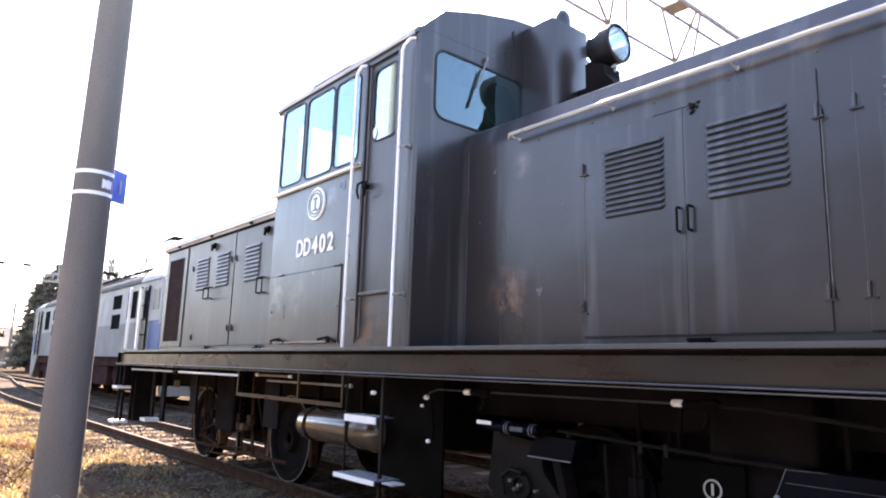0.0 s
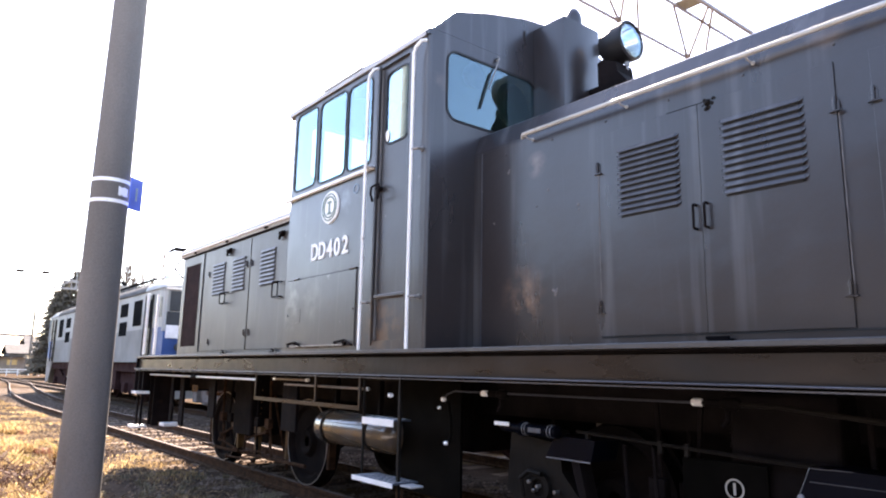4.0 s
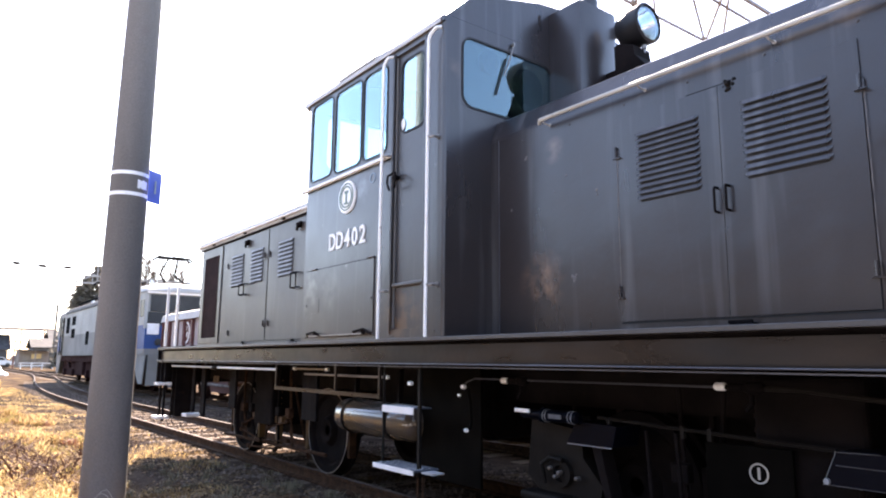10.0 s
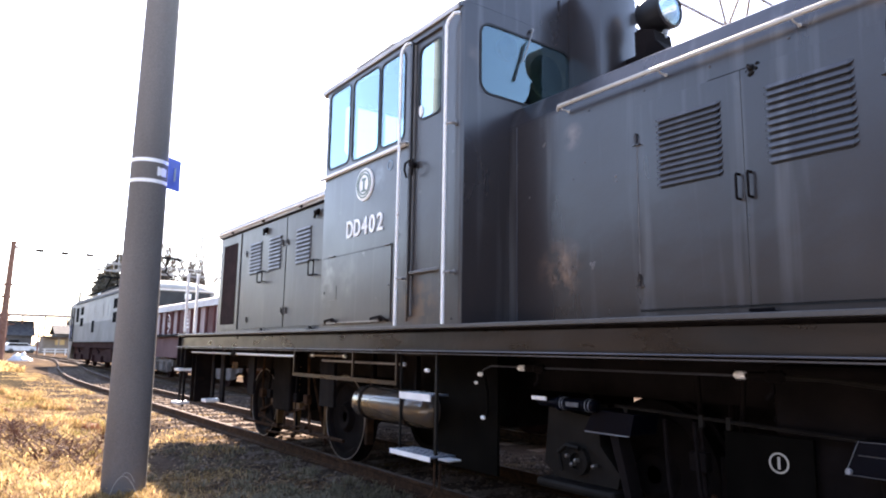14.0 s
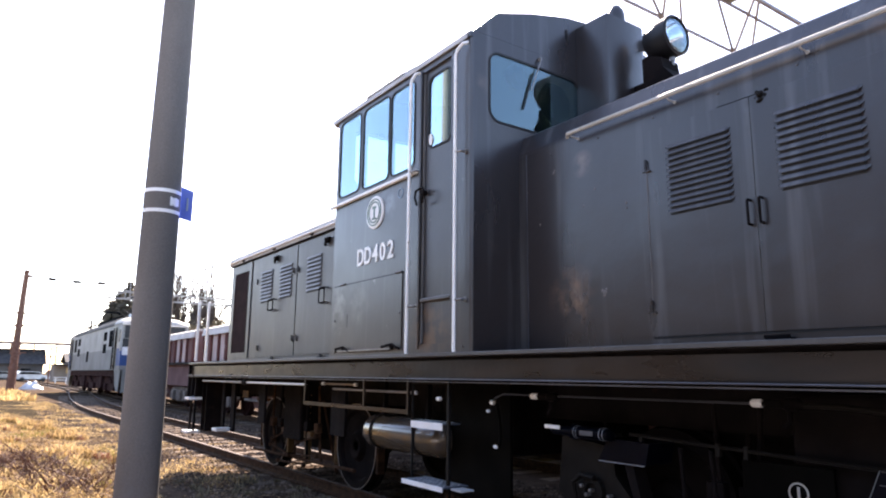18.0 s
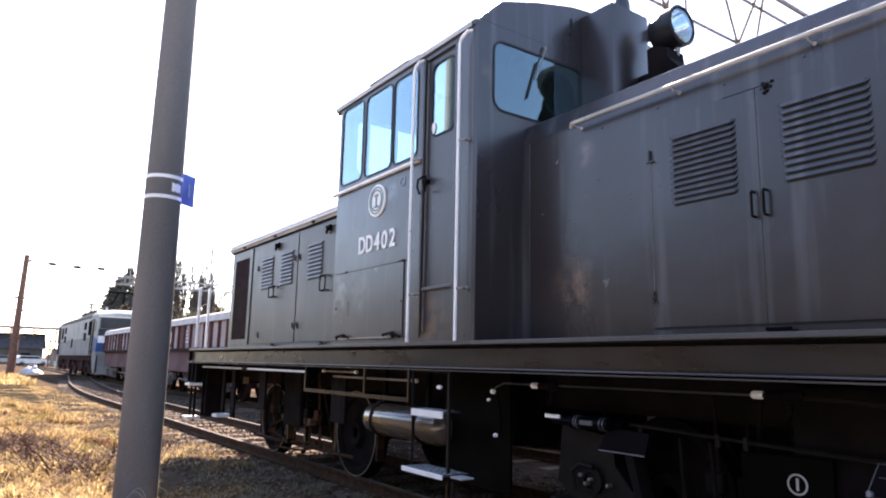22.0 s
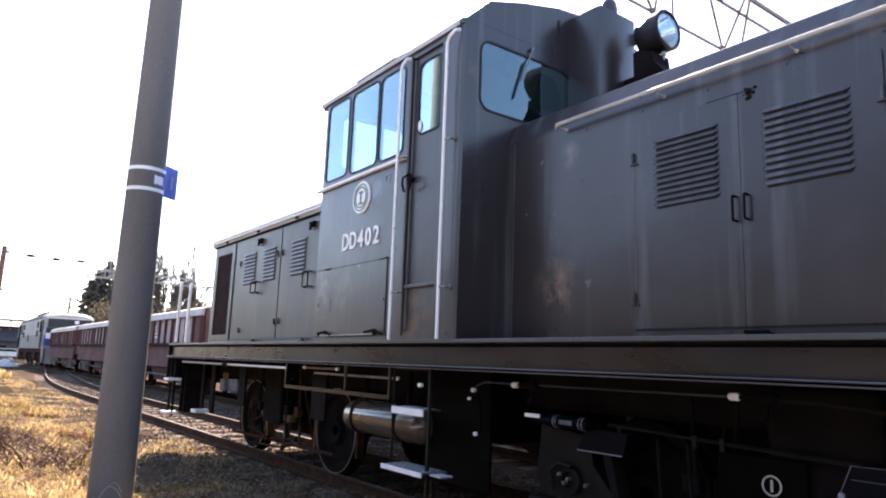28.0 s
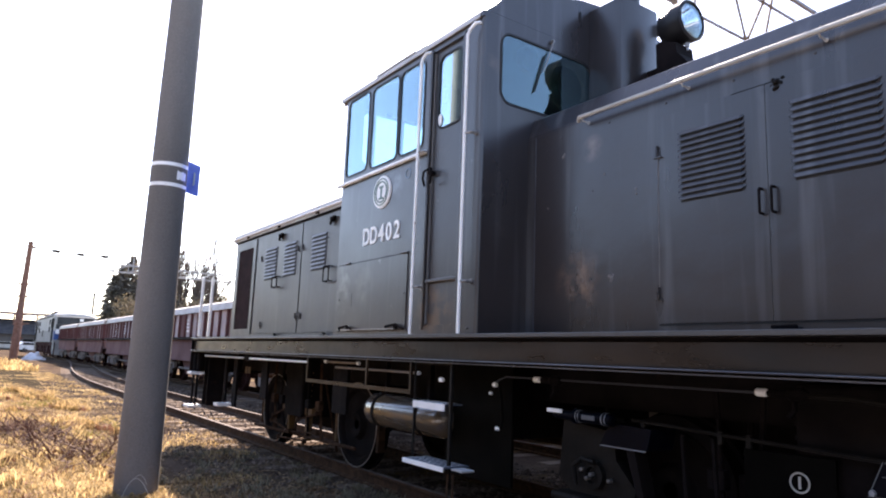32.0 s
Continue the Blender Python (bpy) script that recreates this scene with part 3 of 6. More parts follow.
    # near hood: doors, louvres, hinges
    spans = [(1.750, 2.40, 12, 1.862, 2.258), (1.088, 1.7480, 11, 1.222, 1.632), (0.30, 0.945, 10, 0.42, 0.83), (-0.36, 0.2975, 12, -0.24, 0.16)]
    for k, (y0, y1, n, l0, l1) in enumerate(spans):
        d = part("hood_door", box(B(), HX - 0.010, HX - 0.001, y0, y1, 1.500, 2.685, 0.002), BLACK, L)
        louvre(L, d, HX - 0.0105, l0, l1, 2.158, 2.56, n)
        hy = y1 - 0.006 if k % 2 == 0 else y0 + 0.004
        for hz in (2.487, 1.672):
            hinge(L, HX - 0.010, hy, hz, 1.0, d)
        py = y0 + 0.03 if k % 2 == 0 else y1 - 0.03
        pull(L, HX - 0.010, py, 2.15, 0.125, parent=d)
    for y in (1.69, 0.29):
        b = B()
        lathe(b, (HX - 0.002, y, 2.677), (-1, 0, 0), [(0, 0.022), (0.008, 0.020), (0.010, 0.014), (0.022, 0.012), (0.026, 0.006)], 10)
        for dy, dz, k in ((-0.030, 0.016, 0.011), (0.018, 0.020, 0.009), (-0.004, -0.030, 0.012), (0.026, -0.010, 0.008)):
            lathe(b, (HX - 0.002, y + dy, 2.677 + dz), (-1, 0, 0), [(0, k), (0.006, k * 0.9), (0.012, k * 0.3)], 7)
        box(b, HX - 0.0105, HX - 0.001, y + 0.02, y + 0.24, 2.686, 2.6885)
        tube(b, [(HX - 0.012, y - 0.012, 2.655), (HX - 0.018, y + 0.002, 2.645), (HX - 0.012, y + 0.012, 2.640)], 0.008, 6)
        lathe(b, (HX - 0.002, y - 0.025, 2.668), (-1, 0, 0), [(0, 0.012), (0.012, 0.010)], 7)
        part("lifting_eye", b, GREASE, L, "sooty dark lifting eye with a stain")
        b = B()
        box(b, HX - 0.04, HX, y - 0.07, y + 0.05, 1.4355, 1.468)
        tube(b, [(HX - 0.03, y - 0.06, 1.475), (HX - 0.03, y + 0.06, 1.475)], 0.009, 6)
        part("door_stop", b, SOOT, L)
    rw = random.Random(3)
    for y, z0, z1, w in ((2.392, 1.69, 2.46, 0.0035), (1.079, 1.66, 2.44, 0.0022), (-0.353, 1.66, 2.44, 0.0022)):
        b = B()
        n = 26
        left = [b.verts.new((HX - 0.0118, y + w * rw.uniform(0.25, 1.2), z0 + (z1 - z0) * i / n)) for i in range(n + 1)]
        right = [b.verts.new((HX - 0.0118, y - w * rw.uniform(0.25, 1.2), z0 + (z1 - z0) * i / n)) for i in range(n + 1)]
        for i in range(n):
            b.faces.new((left[i], right[i], right[i + 1], left[i + 1]))
        part("worn_edge", b, SCAR, L, "paint worn to bare metal")
    part("hood_seam", box(B(), HX - 0.004, HX, 3.424, 3.432, 1.46, 2.83), FLANGE, L)
    for (y, z, s) in ((3.161, 2.63, 0.010), (3.15, 2.645, 0.008), (2.746, 1.783, 0.013), (2.735, 1.80, 0.008), (2.75, 1.765, 0.008), (2.765, 1.795, 0.009), (2.9, 2.35, 0.006), (2.80, 2.44, 0.006), (2.56, 2.30, 0.008), (2.555, 2.27, 0.006), (3.30, 2.30, 0.007), (3.42, 2.55, 0.006)):
        b = B()
        lathe(b, (HX, y, z), (-1, 0, 0), [(0, s * 1.2), (0.003, s), (0.004, s * 0.4)], 7)
        part("weld_scar", b, SCAR, L, "small weld scar")
    # top rails
    for y0, y1 in ((-0.8, 2.95),):
        b = B()
        x, z = HX - 0.075, 2.83
        tube(b, [(x + 0.02, y1 + 0.02, z - 0.015), (x, y1, z), (x, y0, z)], 0.0135, 10)
        part("hood_handrail", b, CREAM, L, "cream-painted handrail along the hood", True)
        n = 6
        for i in range(n):
            y = y0 + 0.02 + (y1 - y0 - 0.04) * i / (n - 1)
            b = B()
            tube(b, [(HX, y, z - 0.022), (HX - 0.055, y, z - 0.022), (x, y, z - 0.01)], 0.005, 6)
            lathe(b, (HX, y, z - 0.022), (-1, 0, 0), [(0, 0.011), (0.005, 0.010)], 8)
            part("rail_bracket", b, CREAM, L)

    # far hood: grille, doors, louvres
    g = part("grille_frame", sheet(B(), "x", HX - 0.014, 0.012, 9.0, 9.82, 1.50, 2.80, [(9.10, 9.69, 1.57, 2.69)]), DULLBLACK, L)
    part("grille_mesh", box(B(), HX - 0.006, HX - 0.002, 9.09, 9.70, 1.56, 2.70), GRILLE, g, "dark brown radiator mesh")
    for (y0, y1, ls) in ((7.45, 8.93, ((8.20, 8.62), (7.57, 7.96))), (5.66, 7.42, ((6.75, 7.146),))):
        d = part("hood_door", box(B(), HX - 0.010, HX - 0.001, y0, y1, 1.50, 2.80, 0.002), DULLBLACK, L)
        for l0, l1 in ls:
            louvre(L, d, HX - 0.0105, l0, l1, 2.185, 2.60, 9, 0.9, SLATPALE, 0.46)
    for y, z in ((7.52, 2.50), (7.38, 2.50), (7.49, 1.70), (7.36, 1.70), (8.75, 2.50), (8.62, 1.62)):
        hinge(L, HX - 0.010, y, z, 1.0)
    pull(L, HX - 0.010, 8.12, 2.20, 0.13, 0.16)
    pull(L, HX - 0.010, 6.63, 2.20, 0.16, 0.13)
    for y in (8.07, 6.6):
        b = B()
        lathe(b, (HX - 0.002, y, 2.72), (-1, 0, 0), [(0, 0.04), (0.03, 0.036), (0.035, 0.02), (0.06, 0.02)], 10)
        tube(b, [(HX - 0.03, y - 0.06, 2.74), (HX - 0.05, y, 2.69), (HX - 0.03, y + 0.05, 2.67)], 0.016, 6)
        part("lifting_eye", b, SOOT, L)
    for y in (8.05, 6.65, 5.8):
        b = B()
        box(b, HX - 0.05, HX, y - 0.05, y + 0.05, 1.4355, 1.47)
        tube(b, [(HX - 0.04, y - 0.04, 1.48), (HX - 0.02, y + 0.05, 1.49)], 0.012, 6)
        part("door_stop", b, SOOT, L)

    # cab walls
    FX = 2 * CX - CABX
    side_holes = [(5.135, 5.535, 2.880, 3.612), (4.632, 5.085, 2.868, 3.600), (4.240, 4.604, 2.868, 3.588), (3.735, 4.135, 1.50, 3.60)]
    end_holes = [(2.86, 3.76, 3.06, 3.585), (4.34, 5.24, 3.06, 3.585)]
    r = 0.022
    for x, th in ((CABX, 0.045), (FX, -0.045)):
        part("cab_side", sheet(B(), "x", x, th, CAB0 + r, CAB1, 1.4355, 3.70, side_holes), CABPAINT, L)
    # Ends and gables use the darker black to stand for their dark reflection
    for y, th in ((CAB0, 0.045), (CAB1, -0.045)):
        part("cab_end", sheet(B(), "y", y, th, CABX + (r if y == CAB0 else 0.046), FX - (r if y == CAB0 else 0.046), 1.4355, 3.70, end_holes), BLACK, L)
    for sx, x in ((1, CABX), (-1, FX)):
        b = B()
        arc = [(x + sx * (r - r * math.cos(radians(a))), CAB0 + r - r * math.sin(radians(a))) for a in range(0, 91, 15)]
        inn = [(x + sx * (r - 0.008 * math.cos(radians(a))), CAB0 + r - 0.008 * math.sin(radians(a))) for a in range(90, -1, -15)]
        prism(b, arc + inn, "z", 1.4355, 3.70)
        part("corner_post", b, CABPAINT, L, "", True)
    # roof: arched shell, gables
    arch = [(2.690, 3.655), (2.688, 3.676), (2.722, 3.704), (2.928, 3.902), (3.27, 4.012), (3.66, 4.108), (CX, 4.150)]
    arch = arch + [(2 * CX - x, z) for x, z in reversed(arch[:-1])]
    b = B()
    inner = [(x + (0.03 if x < CX else -0.03 if x > CX else 0), z - 0.035) for x, z in arch]
    prism(b, arch + list(reversed(inner)), "y", CAB0 + 0.031, CAB1 + 0.09)
    part("cab_roof", b, CABPAINT, L, "arched roof with a rolled eave", True)
    part("eave_fascia", box(B(), 2.680, 2.6875, CAB0 + 0.03, CAB1 + 0.092, 3.644, 3.684, 0.002), ROOFGREY, L, "worn grey edge of the cab eave")
    for y in (CAB0 - 0.0005, CAB1 - 0.04):
        b = B()
        prism(b, [(2.690, 3.652), (2.688, 3.676)] + [(x, z) for x, z in arch[2:-2]] + [(2 * CX - 2.688, 3.676), (2 * CX - 2.690, 3.652), (FX - 0.046, 3.652), (FX - 0.046, 3.701), (CABX + 0.046, 3.701), (CABX + 0.046, 3.652)], "y", y, y + 0.033)
        part("gable", b, BLACK, L)
    part("cab_floor", box(B(), CABX + 0.05, FX - 0.05, CAB0 + 0.05, CAB1 - 0.05, 1.46, 1.50), DARK, L)
    b = B()
    prism(b, [(CABX - 0.024, 3.686), (CABX + 0.022, 3.712), (CABX + 0.10, 3.790), (CABX + 0.10, 3.800), (CABX + 0.015, 3.726), (CABX - 0.028, 3.700)], "y", 4.40, 5.02)
    part("roof_flap", b, ROOFGREY, L)
    # panes and gaskets
    for (y0, y1, z0, z1) in side_holes[:3]:
        for x, th in ((CABX - 0.006, 0.02), (FX + 0.006, -0.02)):
            part("window_corners", window_ring(B(), "x", x + (0.0045 if th > 0 else -0.0045), th, y0, y1, z0, z1, 0.06, 0.004, 0.002), CABPAINT, L)
            w = part("cab_window", gasket(B(), "x", x, th * 0.6, y0, y1, z0, z1, 0.06, 0.014), RUBBER, L, "rounded window in a black rubber gasket")
            q = part("pane", box(B(), x + th * 0.5 - 0.002, x + th * 0.5 + 0.002, y0 + 0.004, y1 - 0.004, z0 + 0.004, z1 - 0.004), GLASS, w)
            q.visible_shadow = False
    part("sliding_sash", box(B(), CABX + 0.004, CABX + 0.02, 4.609, 4.627, 2.865, 3.60), WHITE, L, "pale sash bar between the windows")
    for (x0, x1, z0, z1) in end_holes:
        for y, th in ((CAB0 - 0.006, 0.02), (CAB1 + 0.006, -0.02)):
            part("window_corners", window_ring(B(), "y", y + (0.0045 if th > 0 else -0.0045), th, x0, x1, z0, z1, 0.09, 0.004, 0.002), BLACK, L)
            w = part("cab_window", gasket(B(), "y", y, th * 0.6, x0, x1, z0, z1, 0.09, 0.016), RUBBER, L, "rounded end window in a black rubber gasket")
            q = part("pane", box(B(), x0 + 0.004, x1 - 0.004, y + th * 0.5 - 0.002, y + th * 0.5 + 0.002, z0 + 0.004, z1 - 0.004), ENDGLASS, w)
            q.visible_shadow = False
    for x, sx in ((CABX, 1), (FX, -1)):
        d = part("cab_door", sheet(B(), "x", x + sx * 0.022, sx * 0.03, 3.737, 4.133, 1.502, 3.598, [(3.768, 4.072, 2.966, 3.540)]), CABPAINT, L, "narrow side door with a tall rounded window")
        part("window_corners", window_ring(B(), "x", x + sx * 0.0205, sx * 0.014, 3.768, 4.072, 2.966, 3.540, 0.07, 0.004, 0.002), CABPAINT, d)
        part("door_window", gasket(B(), "x", x + sx * 0.014, sx * 0.012, 3.768, 4.072, 2.966, 3.540, 0.07, 0.014), RUBBER, d)
        b = box(B(), x + sx * 0.024 - 0.002, x + sx * 0.024 + 0.002, 3.770, 4.070, 2.968, 3.538)
        bmesh.ops.rotate(b, cent=(x + sx * 0.024, 3.92, 3.25), matrix=Matrix.Rotation(-0.02, 3, "Z"), verts=b.verts)  # turned slightly to place the pole's reflection
        q = part("pane", b, DOORGLASS, d)
        q.visible_shadow = False
        b = box(B(), x - 0.008 if sx > 0 else x - 0.03, x + 0.03 if sx > 0 else x + 0.008, 3.745, 4.125, 1.806, 1.832, 0.006)
        part("kick_ledge", b, CABPAINT, d)
        b = B()
        lathe(b, (x + sx * 0.02, 4.10, 2.63), (-sx, 0, 0), [(0, 0.02), (0.03, 0.018), (0.045, 0.018)], 10)
        tube(b, [(x - sx * 0.02, 4.10, 2.66), (x - sx * 0.035, 4.06, 2.655), (x - sx * 0.04, 4.045, 2.62), (x - sx * 0.035, 4.06, 2.565), (x - sx * 0.02, 4.09, 2.55)], 0.009, 6)
        tube(b, [(x - sx * 0.02, 4.11, 2.665), (x - sx * 0.03, 4.165, 2.65), (x - sx * 0.03, 4.175, 2.60), (x - sx * 0.02, 4.16, 2.54)], 0.009, 6)
        part("door_handle", b, SOOT, d)
    for y in (3.725, 4.145):
        part("door_jamb", box(B(), CABX - 0.012, CABX, y - 0.012, y + 0.012, 1.47, 3.62, 0.003), CABPAINT, L)
    b = B()
    prism(b, [(4.042 + 0.026 * math.cos(radians(a)), 3.035 + 0.045 * math.sin(radians(a))) for a in range(0, 360, 20)], "x", CABX + 0.017, CABX + 0.019)
    part("door_sticker", b, WHITE, L, "white oval sticker on the door window")
    part("door_edge", box(B(), CABX + 0.006, CABX + 0.0215, 4.112, 4.124, 1.51, 3.59, 0.002), CAPGREY, L, "worn pale door edge")
    # belt ledge, service panel, emblem, number
    part("belt_ledge", box(B(), CABX - 0.034, CABX, 4.16, CAB1 + 0.06, 2.797, 2.825, 0.008), WHITE, L, "pale worn ledge below the windows")
    part("service_panel", box(B(), CABX - 0.008, CABX - 0.001, 4.37, 5.535, 1.475, 2.055, 0.002), CABPAINT, L)
    part("panel_gap", box(B(), CABX - 0.004, CABX - 0.0005, 4.36, 5.54, 2.055, 2.064), RUBBER, L)
    for y in (4.42, 5.37):
        b = box(B(), CABX - 0.016, CABX, y - 0.05, y + 0.05, 2.058, 2.070, 0.002)
        tube(b, [(CABX - 0.014, y + 0.04, 2.062), (CABX - 0.014, y - 0.04, 2.062)], 0.007, 6)
        part("panel_hinge", b, CABPAINT, L)
    for y in (4.52, 5.33):
        b = B()
        tube(b, [(CABX, y + 0.13, 1.478), (CABX - 0.03, y + 0.10, 1.50), (CABX - 0.035, y - 0.06, 1.515), (CABX - 0.03, y - 0.12, 1.487), (CABX - 0.02, y - 0.15, 1.478)], 0.009, 7)
        lathe(b, (CABX - 0.012, y - 0.03, 1.495), (-1, 0, 0), [(0, 0.022), (0.014, 0.02)], 10)
        part("panel_clamp", b, SOOT, L)
    part("clamp_bar", box(B(), CABX - 0.03, CABX - 0.012, 4.5, 5.4, 1.475, 1.487), STEEL, L)
    part("repair_patch", box(B(), CABX - 0.010, CABX - 0.007, 5.26, 5.42, 1.68, 1.80, 0.002), CABPAINT, L)
    em = part("emblem", lathe(B(), (CABX, 4.825, 2.618), (-1, 0, 0), [(0, 0.14), (0.012, 0.138), (0.014, 0.12)], 32), WHITE, L, "round white emblem with green rings")
    for r0, r1 in ((0.108, 0.117), (0.082, 0.093)):
        b = B()
        lathe(b, (CABX - 0.015, 4.825, 2.618), (-1, 0, 0), [(0, r0), (0.004, r0), (0.004, r1), (0, r1)], 32, False)
        part("emblem_ring", b, GREEN, em)
    b = B()
    box(b, CABX - 0.019, CABX - 0.0145, 4.816, 4.834, 2.57, 2.65)
    box(b, CABX - 0.019, CABX - 0.0145, 4.795, 4.855, 2.65, 2.668)
    box(b, CABX - 0.019, CABX - 0.0145, 4.79, 4.86, 2.556, 2.57)
    part("emblem_bar", b, GREEN, em)
    b = B()
    lathe(b, (CABX, 4.43, 2.70), (-1, 0, 0), [(0, 0.042), (0.003, 0.042), (0.003, 0.032), (0, 0.032)], 20, False)
    part("faded_ring_mark", b, TEAL, L, "faded pale ring mark")
    for ch, y in zip("DD402", (5.062, 4.935, 4.805, 4.685, 4.56)):
        flat_text("raised_character", ch, 0.14, y, 2.20, CABX - 0.004, WHITE, L, 0.84 if ch == "D" else 0.95, "raised white character")

    # handrails beside the door
    for y, ty in ((4.218, 4.170), (3.626, 3.555)):
        x = CABX - 0.055
        b = B()
        tube(b, [(x, y, 1.4355), (x, y, 3.53), (x + 0.003, ty + (y - ty) * 0.75, 3.565), (x + 0.012, ty, 3.60), (x + 0.05, ty - 0.01, 3.612)], 0.0125, 10)
        part("door_handrail", b, WHITE, L, "white-painted vertical handrail", True)
        for z in (1.78, 2.81):
            b = B()
            tube(b, [(CABX, y - 0.055, z), (x + 0.02, y - 0.05, z), (x, y, z)], 0.010, 7)
            lathe(b, (CABX, y - 0.055, z), (-1, 0, 0), [(0, 0.02), (0.01, 0.018)], 10)
            part("rail_bracket", b, STEEL, L)

    # wiper, and round discs added behind the glass
    b = B()
    tube(b, [(3.34, CAB0 - 0.03, 3.66), (3.33, CAB0 - 0.02, 3.60), (3.25, CAB0 - 0.012, 3.38)], 0.006, 6)
    box(b, 3.333, 3.352, CAB0 - 0.03, CAB0, 3.64, 3.665, 0.004)
    w = part("wiper", b, STEEL, L)
    part("wiper_blade", tube(B(), [(3.27, CAB0 - 0.009, 3.52), (3.17, CAB0 - 0.009, 3.21)], 0.007, 6), RUBBER, w)
    b = B()
    lathe(b, (3.36, 3.85, 3.63), (0.2, -1, 0), [(0, 0.09), (0.06, 0.11), (0.09, 0.08)], 16)
    part("cab_fan", b, OCHRE, L, "round brownish disc inside the cab")
    # Disc stands in for the headlamp's reflection in the end window
    b = B()
    lathe(b, (3.78, 3.85, 3.50), (0.1, -1, 0), [(0, 0.16), (0.05, 0.185), (0.09, 0.16)], 20)
    part("seat_headrest", b, DARK, L)
    part("control_desk", box(B(), 3.2, 4.9, 4.2, 4.9, 1.5, 2.75, 0.03), DARK, L)

    # exhaust casing, headlamp
    b = B()
    prism(b, [(3.75, 3.508), (3.75, 3.26), (3.765, 3.20), (3.80, 3.18), (4.15, 3.18), (4.185, 3.195), (4.20, 3.23), (4.20, 3.508)], "z", 3.0, 4.035)
    part("exhaust_casing", b, BLACK, L, "", True)
    part("casing_top", box(B(), 3.77, 4.18, 3.20, 3.508, 4.0355, 4.05, 0.006), BLACK, L)
    b = B()
    lathe(b, (4.0, 3.30, 4.05), (0, 0, 1), [(0, 0.07), (0.08, 0.07), (0.13, 0.06), (0.17, 0.035), (0.185, 0.008)], 14)
    part("exhaust_cowl", b, BLACK, L, "", True)
    part("cab_bracket", box(B(), 3.642, 3.652, 3.495, 3.51, 3.86, 4.0), BLACK, L)
    lp = part("headlamp", lathe(B(), (4.09, 3.03, 3.796), (0, -1, 0), [(-0.005, 0.02), (0.0, 0.128), (0.012, 0.138), (0.11, 0.146), (0.115, 0.154), (0.215, 0.157), (0.225, 0.140), (0.20, 0.130), (0.20, 0.126)], 32, False), LAMPBLACK, L, "big round headlamp with a black rim", True)
    part("reflector", lathe(B(), (4.09, 2.86, 3.796), (0, -1, 0), [(-0.16, 0.002), (-0.15, 0.045), (-0.11, 0.085), (-0.05, 0.115), (0.02, 0.130)], 28, False), MIRROR, lp, "silver reflector bowl", True)
    q = part("lens", lathe(B(), (4.09, 2.815, 3.796), (0, -1, 0), [(0, 0.130), (0.012, 0.09), (0.018, 0.001)], 28, False), LENS, lp, "clear glass lens", True)
    q.visible_shadow = False
    b = B()
    lathe(b, (4.09, 2.86, 3.632), (0, 0, -1), [(0, 0.02), (0.03, 0.02), (0.035, 0.012), (0.06, 0.012)], 10)
    part("lamp_clasp", b, STEEL, lp)
    b = B()
    prism(b, [(3.02, 3.02), (3.03, 3.64), (2.98, 3.65), (2.86, 3.60), (2.85, 3.52), (2.72, 3.36), (2.66, 3.05)], "x", 3.95, 4.15)
    part("lamp_stand", b, SOOT, L)
    part("stand_arm", box(B(), 4.03, 4.10, 3.021, 3.179, 3.42, 3.50, 0.005), SOOT, L)
    for z in (3.42, 3.86):
        part("lamp_bracket", box(B(), 4.202, 4.225, 3.12, 3.30, z, z + 0.1, 0.005), STEEL, L)
    b = B()
    lathe(b, (3.62, 3.47, 3.06), (0, -1, 0), [(0, 0.03), (0.03, 0.028), (0.04, 0.012)], 10)
    part("window_stay", b, STEEL, L)

    # cab steps
    st = part("step_hanger", box(B(), 2.715, 2.730, 4.225, 4.238, 0.50, 1.253), GREASE, L)
    part("step_hanger", box(B(), 2.712, 2.732, 3.770, 3.792, 0.42, 1.253), GREASE, L)
    part("hanger_top", box(B(), 2.717, 2.728, 3.7925, 4.2245, 1.222, 1.234), GREASE, st)
    # Near-black sheet stands in for the shade behind the open steps
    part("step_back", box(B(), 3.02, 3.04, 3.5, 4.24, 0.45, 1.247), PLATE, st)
    for z, xf, y0, y1, nx, tall in ((0.918, 2.700, 3.830, 4.222, 4, 0.046), (0.525, 2.632, 3.725, 4.222, 6, 0.030)):
        t = part("tread", box(B(), xf, xf + 0.009, y0, y1, z + 0.044 - tall, z + 0.046, 0.002), WHITE, st, "white front edge of a step")
        part("step_plate", box(B(), xf + 0.0095, xf + 0.03 * nx + 0.035, y0, y1, z + 0.034, z + 0.044), TREAD, t)
        b = B()
        for i in range(nx):
            for j in range(int((y1 - y0) / 0.03)):
                x, y, s = xf + 0.026 + i * 0.030, y0 + 0.018 + j * 0.030, 1 if (i + j) % 2 else -1
                v = [b.verts.new((x + dx, y + dy * s, z + 0.0445 + h)) for dx, dy, h in ((-0.011, -0.009, 0), (0.002, 0.004, 0.005), (0.011, 0.009, 0), (-0.002, -0.004, 0.005))]
                b.faces.new(v)
        part("chequer", b, WHITE, t, "worn raised chequers")
    part("side_tread", box(B(), 2.66, 2.76, 3.55, 3.67, 0.560, 0.572, 0.003), ROOFGREY, st)
    b = B()
    tube(b, [(2.70, 3.76, 0.52), (2.69, 3.75, 0.36), (2.66, 3.77, 0.30)], 0.008, 6)
    tube(b, [(2.70, 3.70, 0.53), (2.69, 3.69, 0.34)], 0.008, 6)
    part("hanging_wire", b, RUSTY, L)
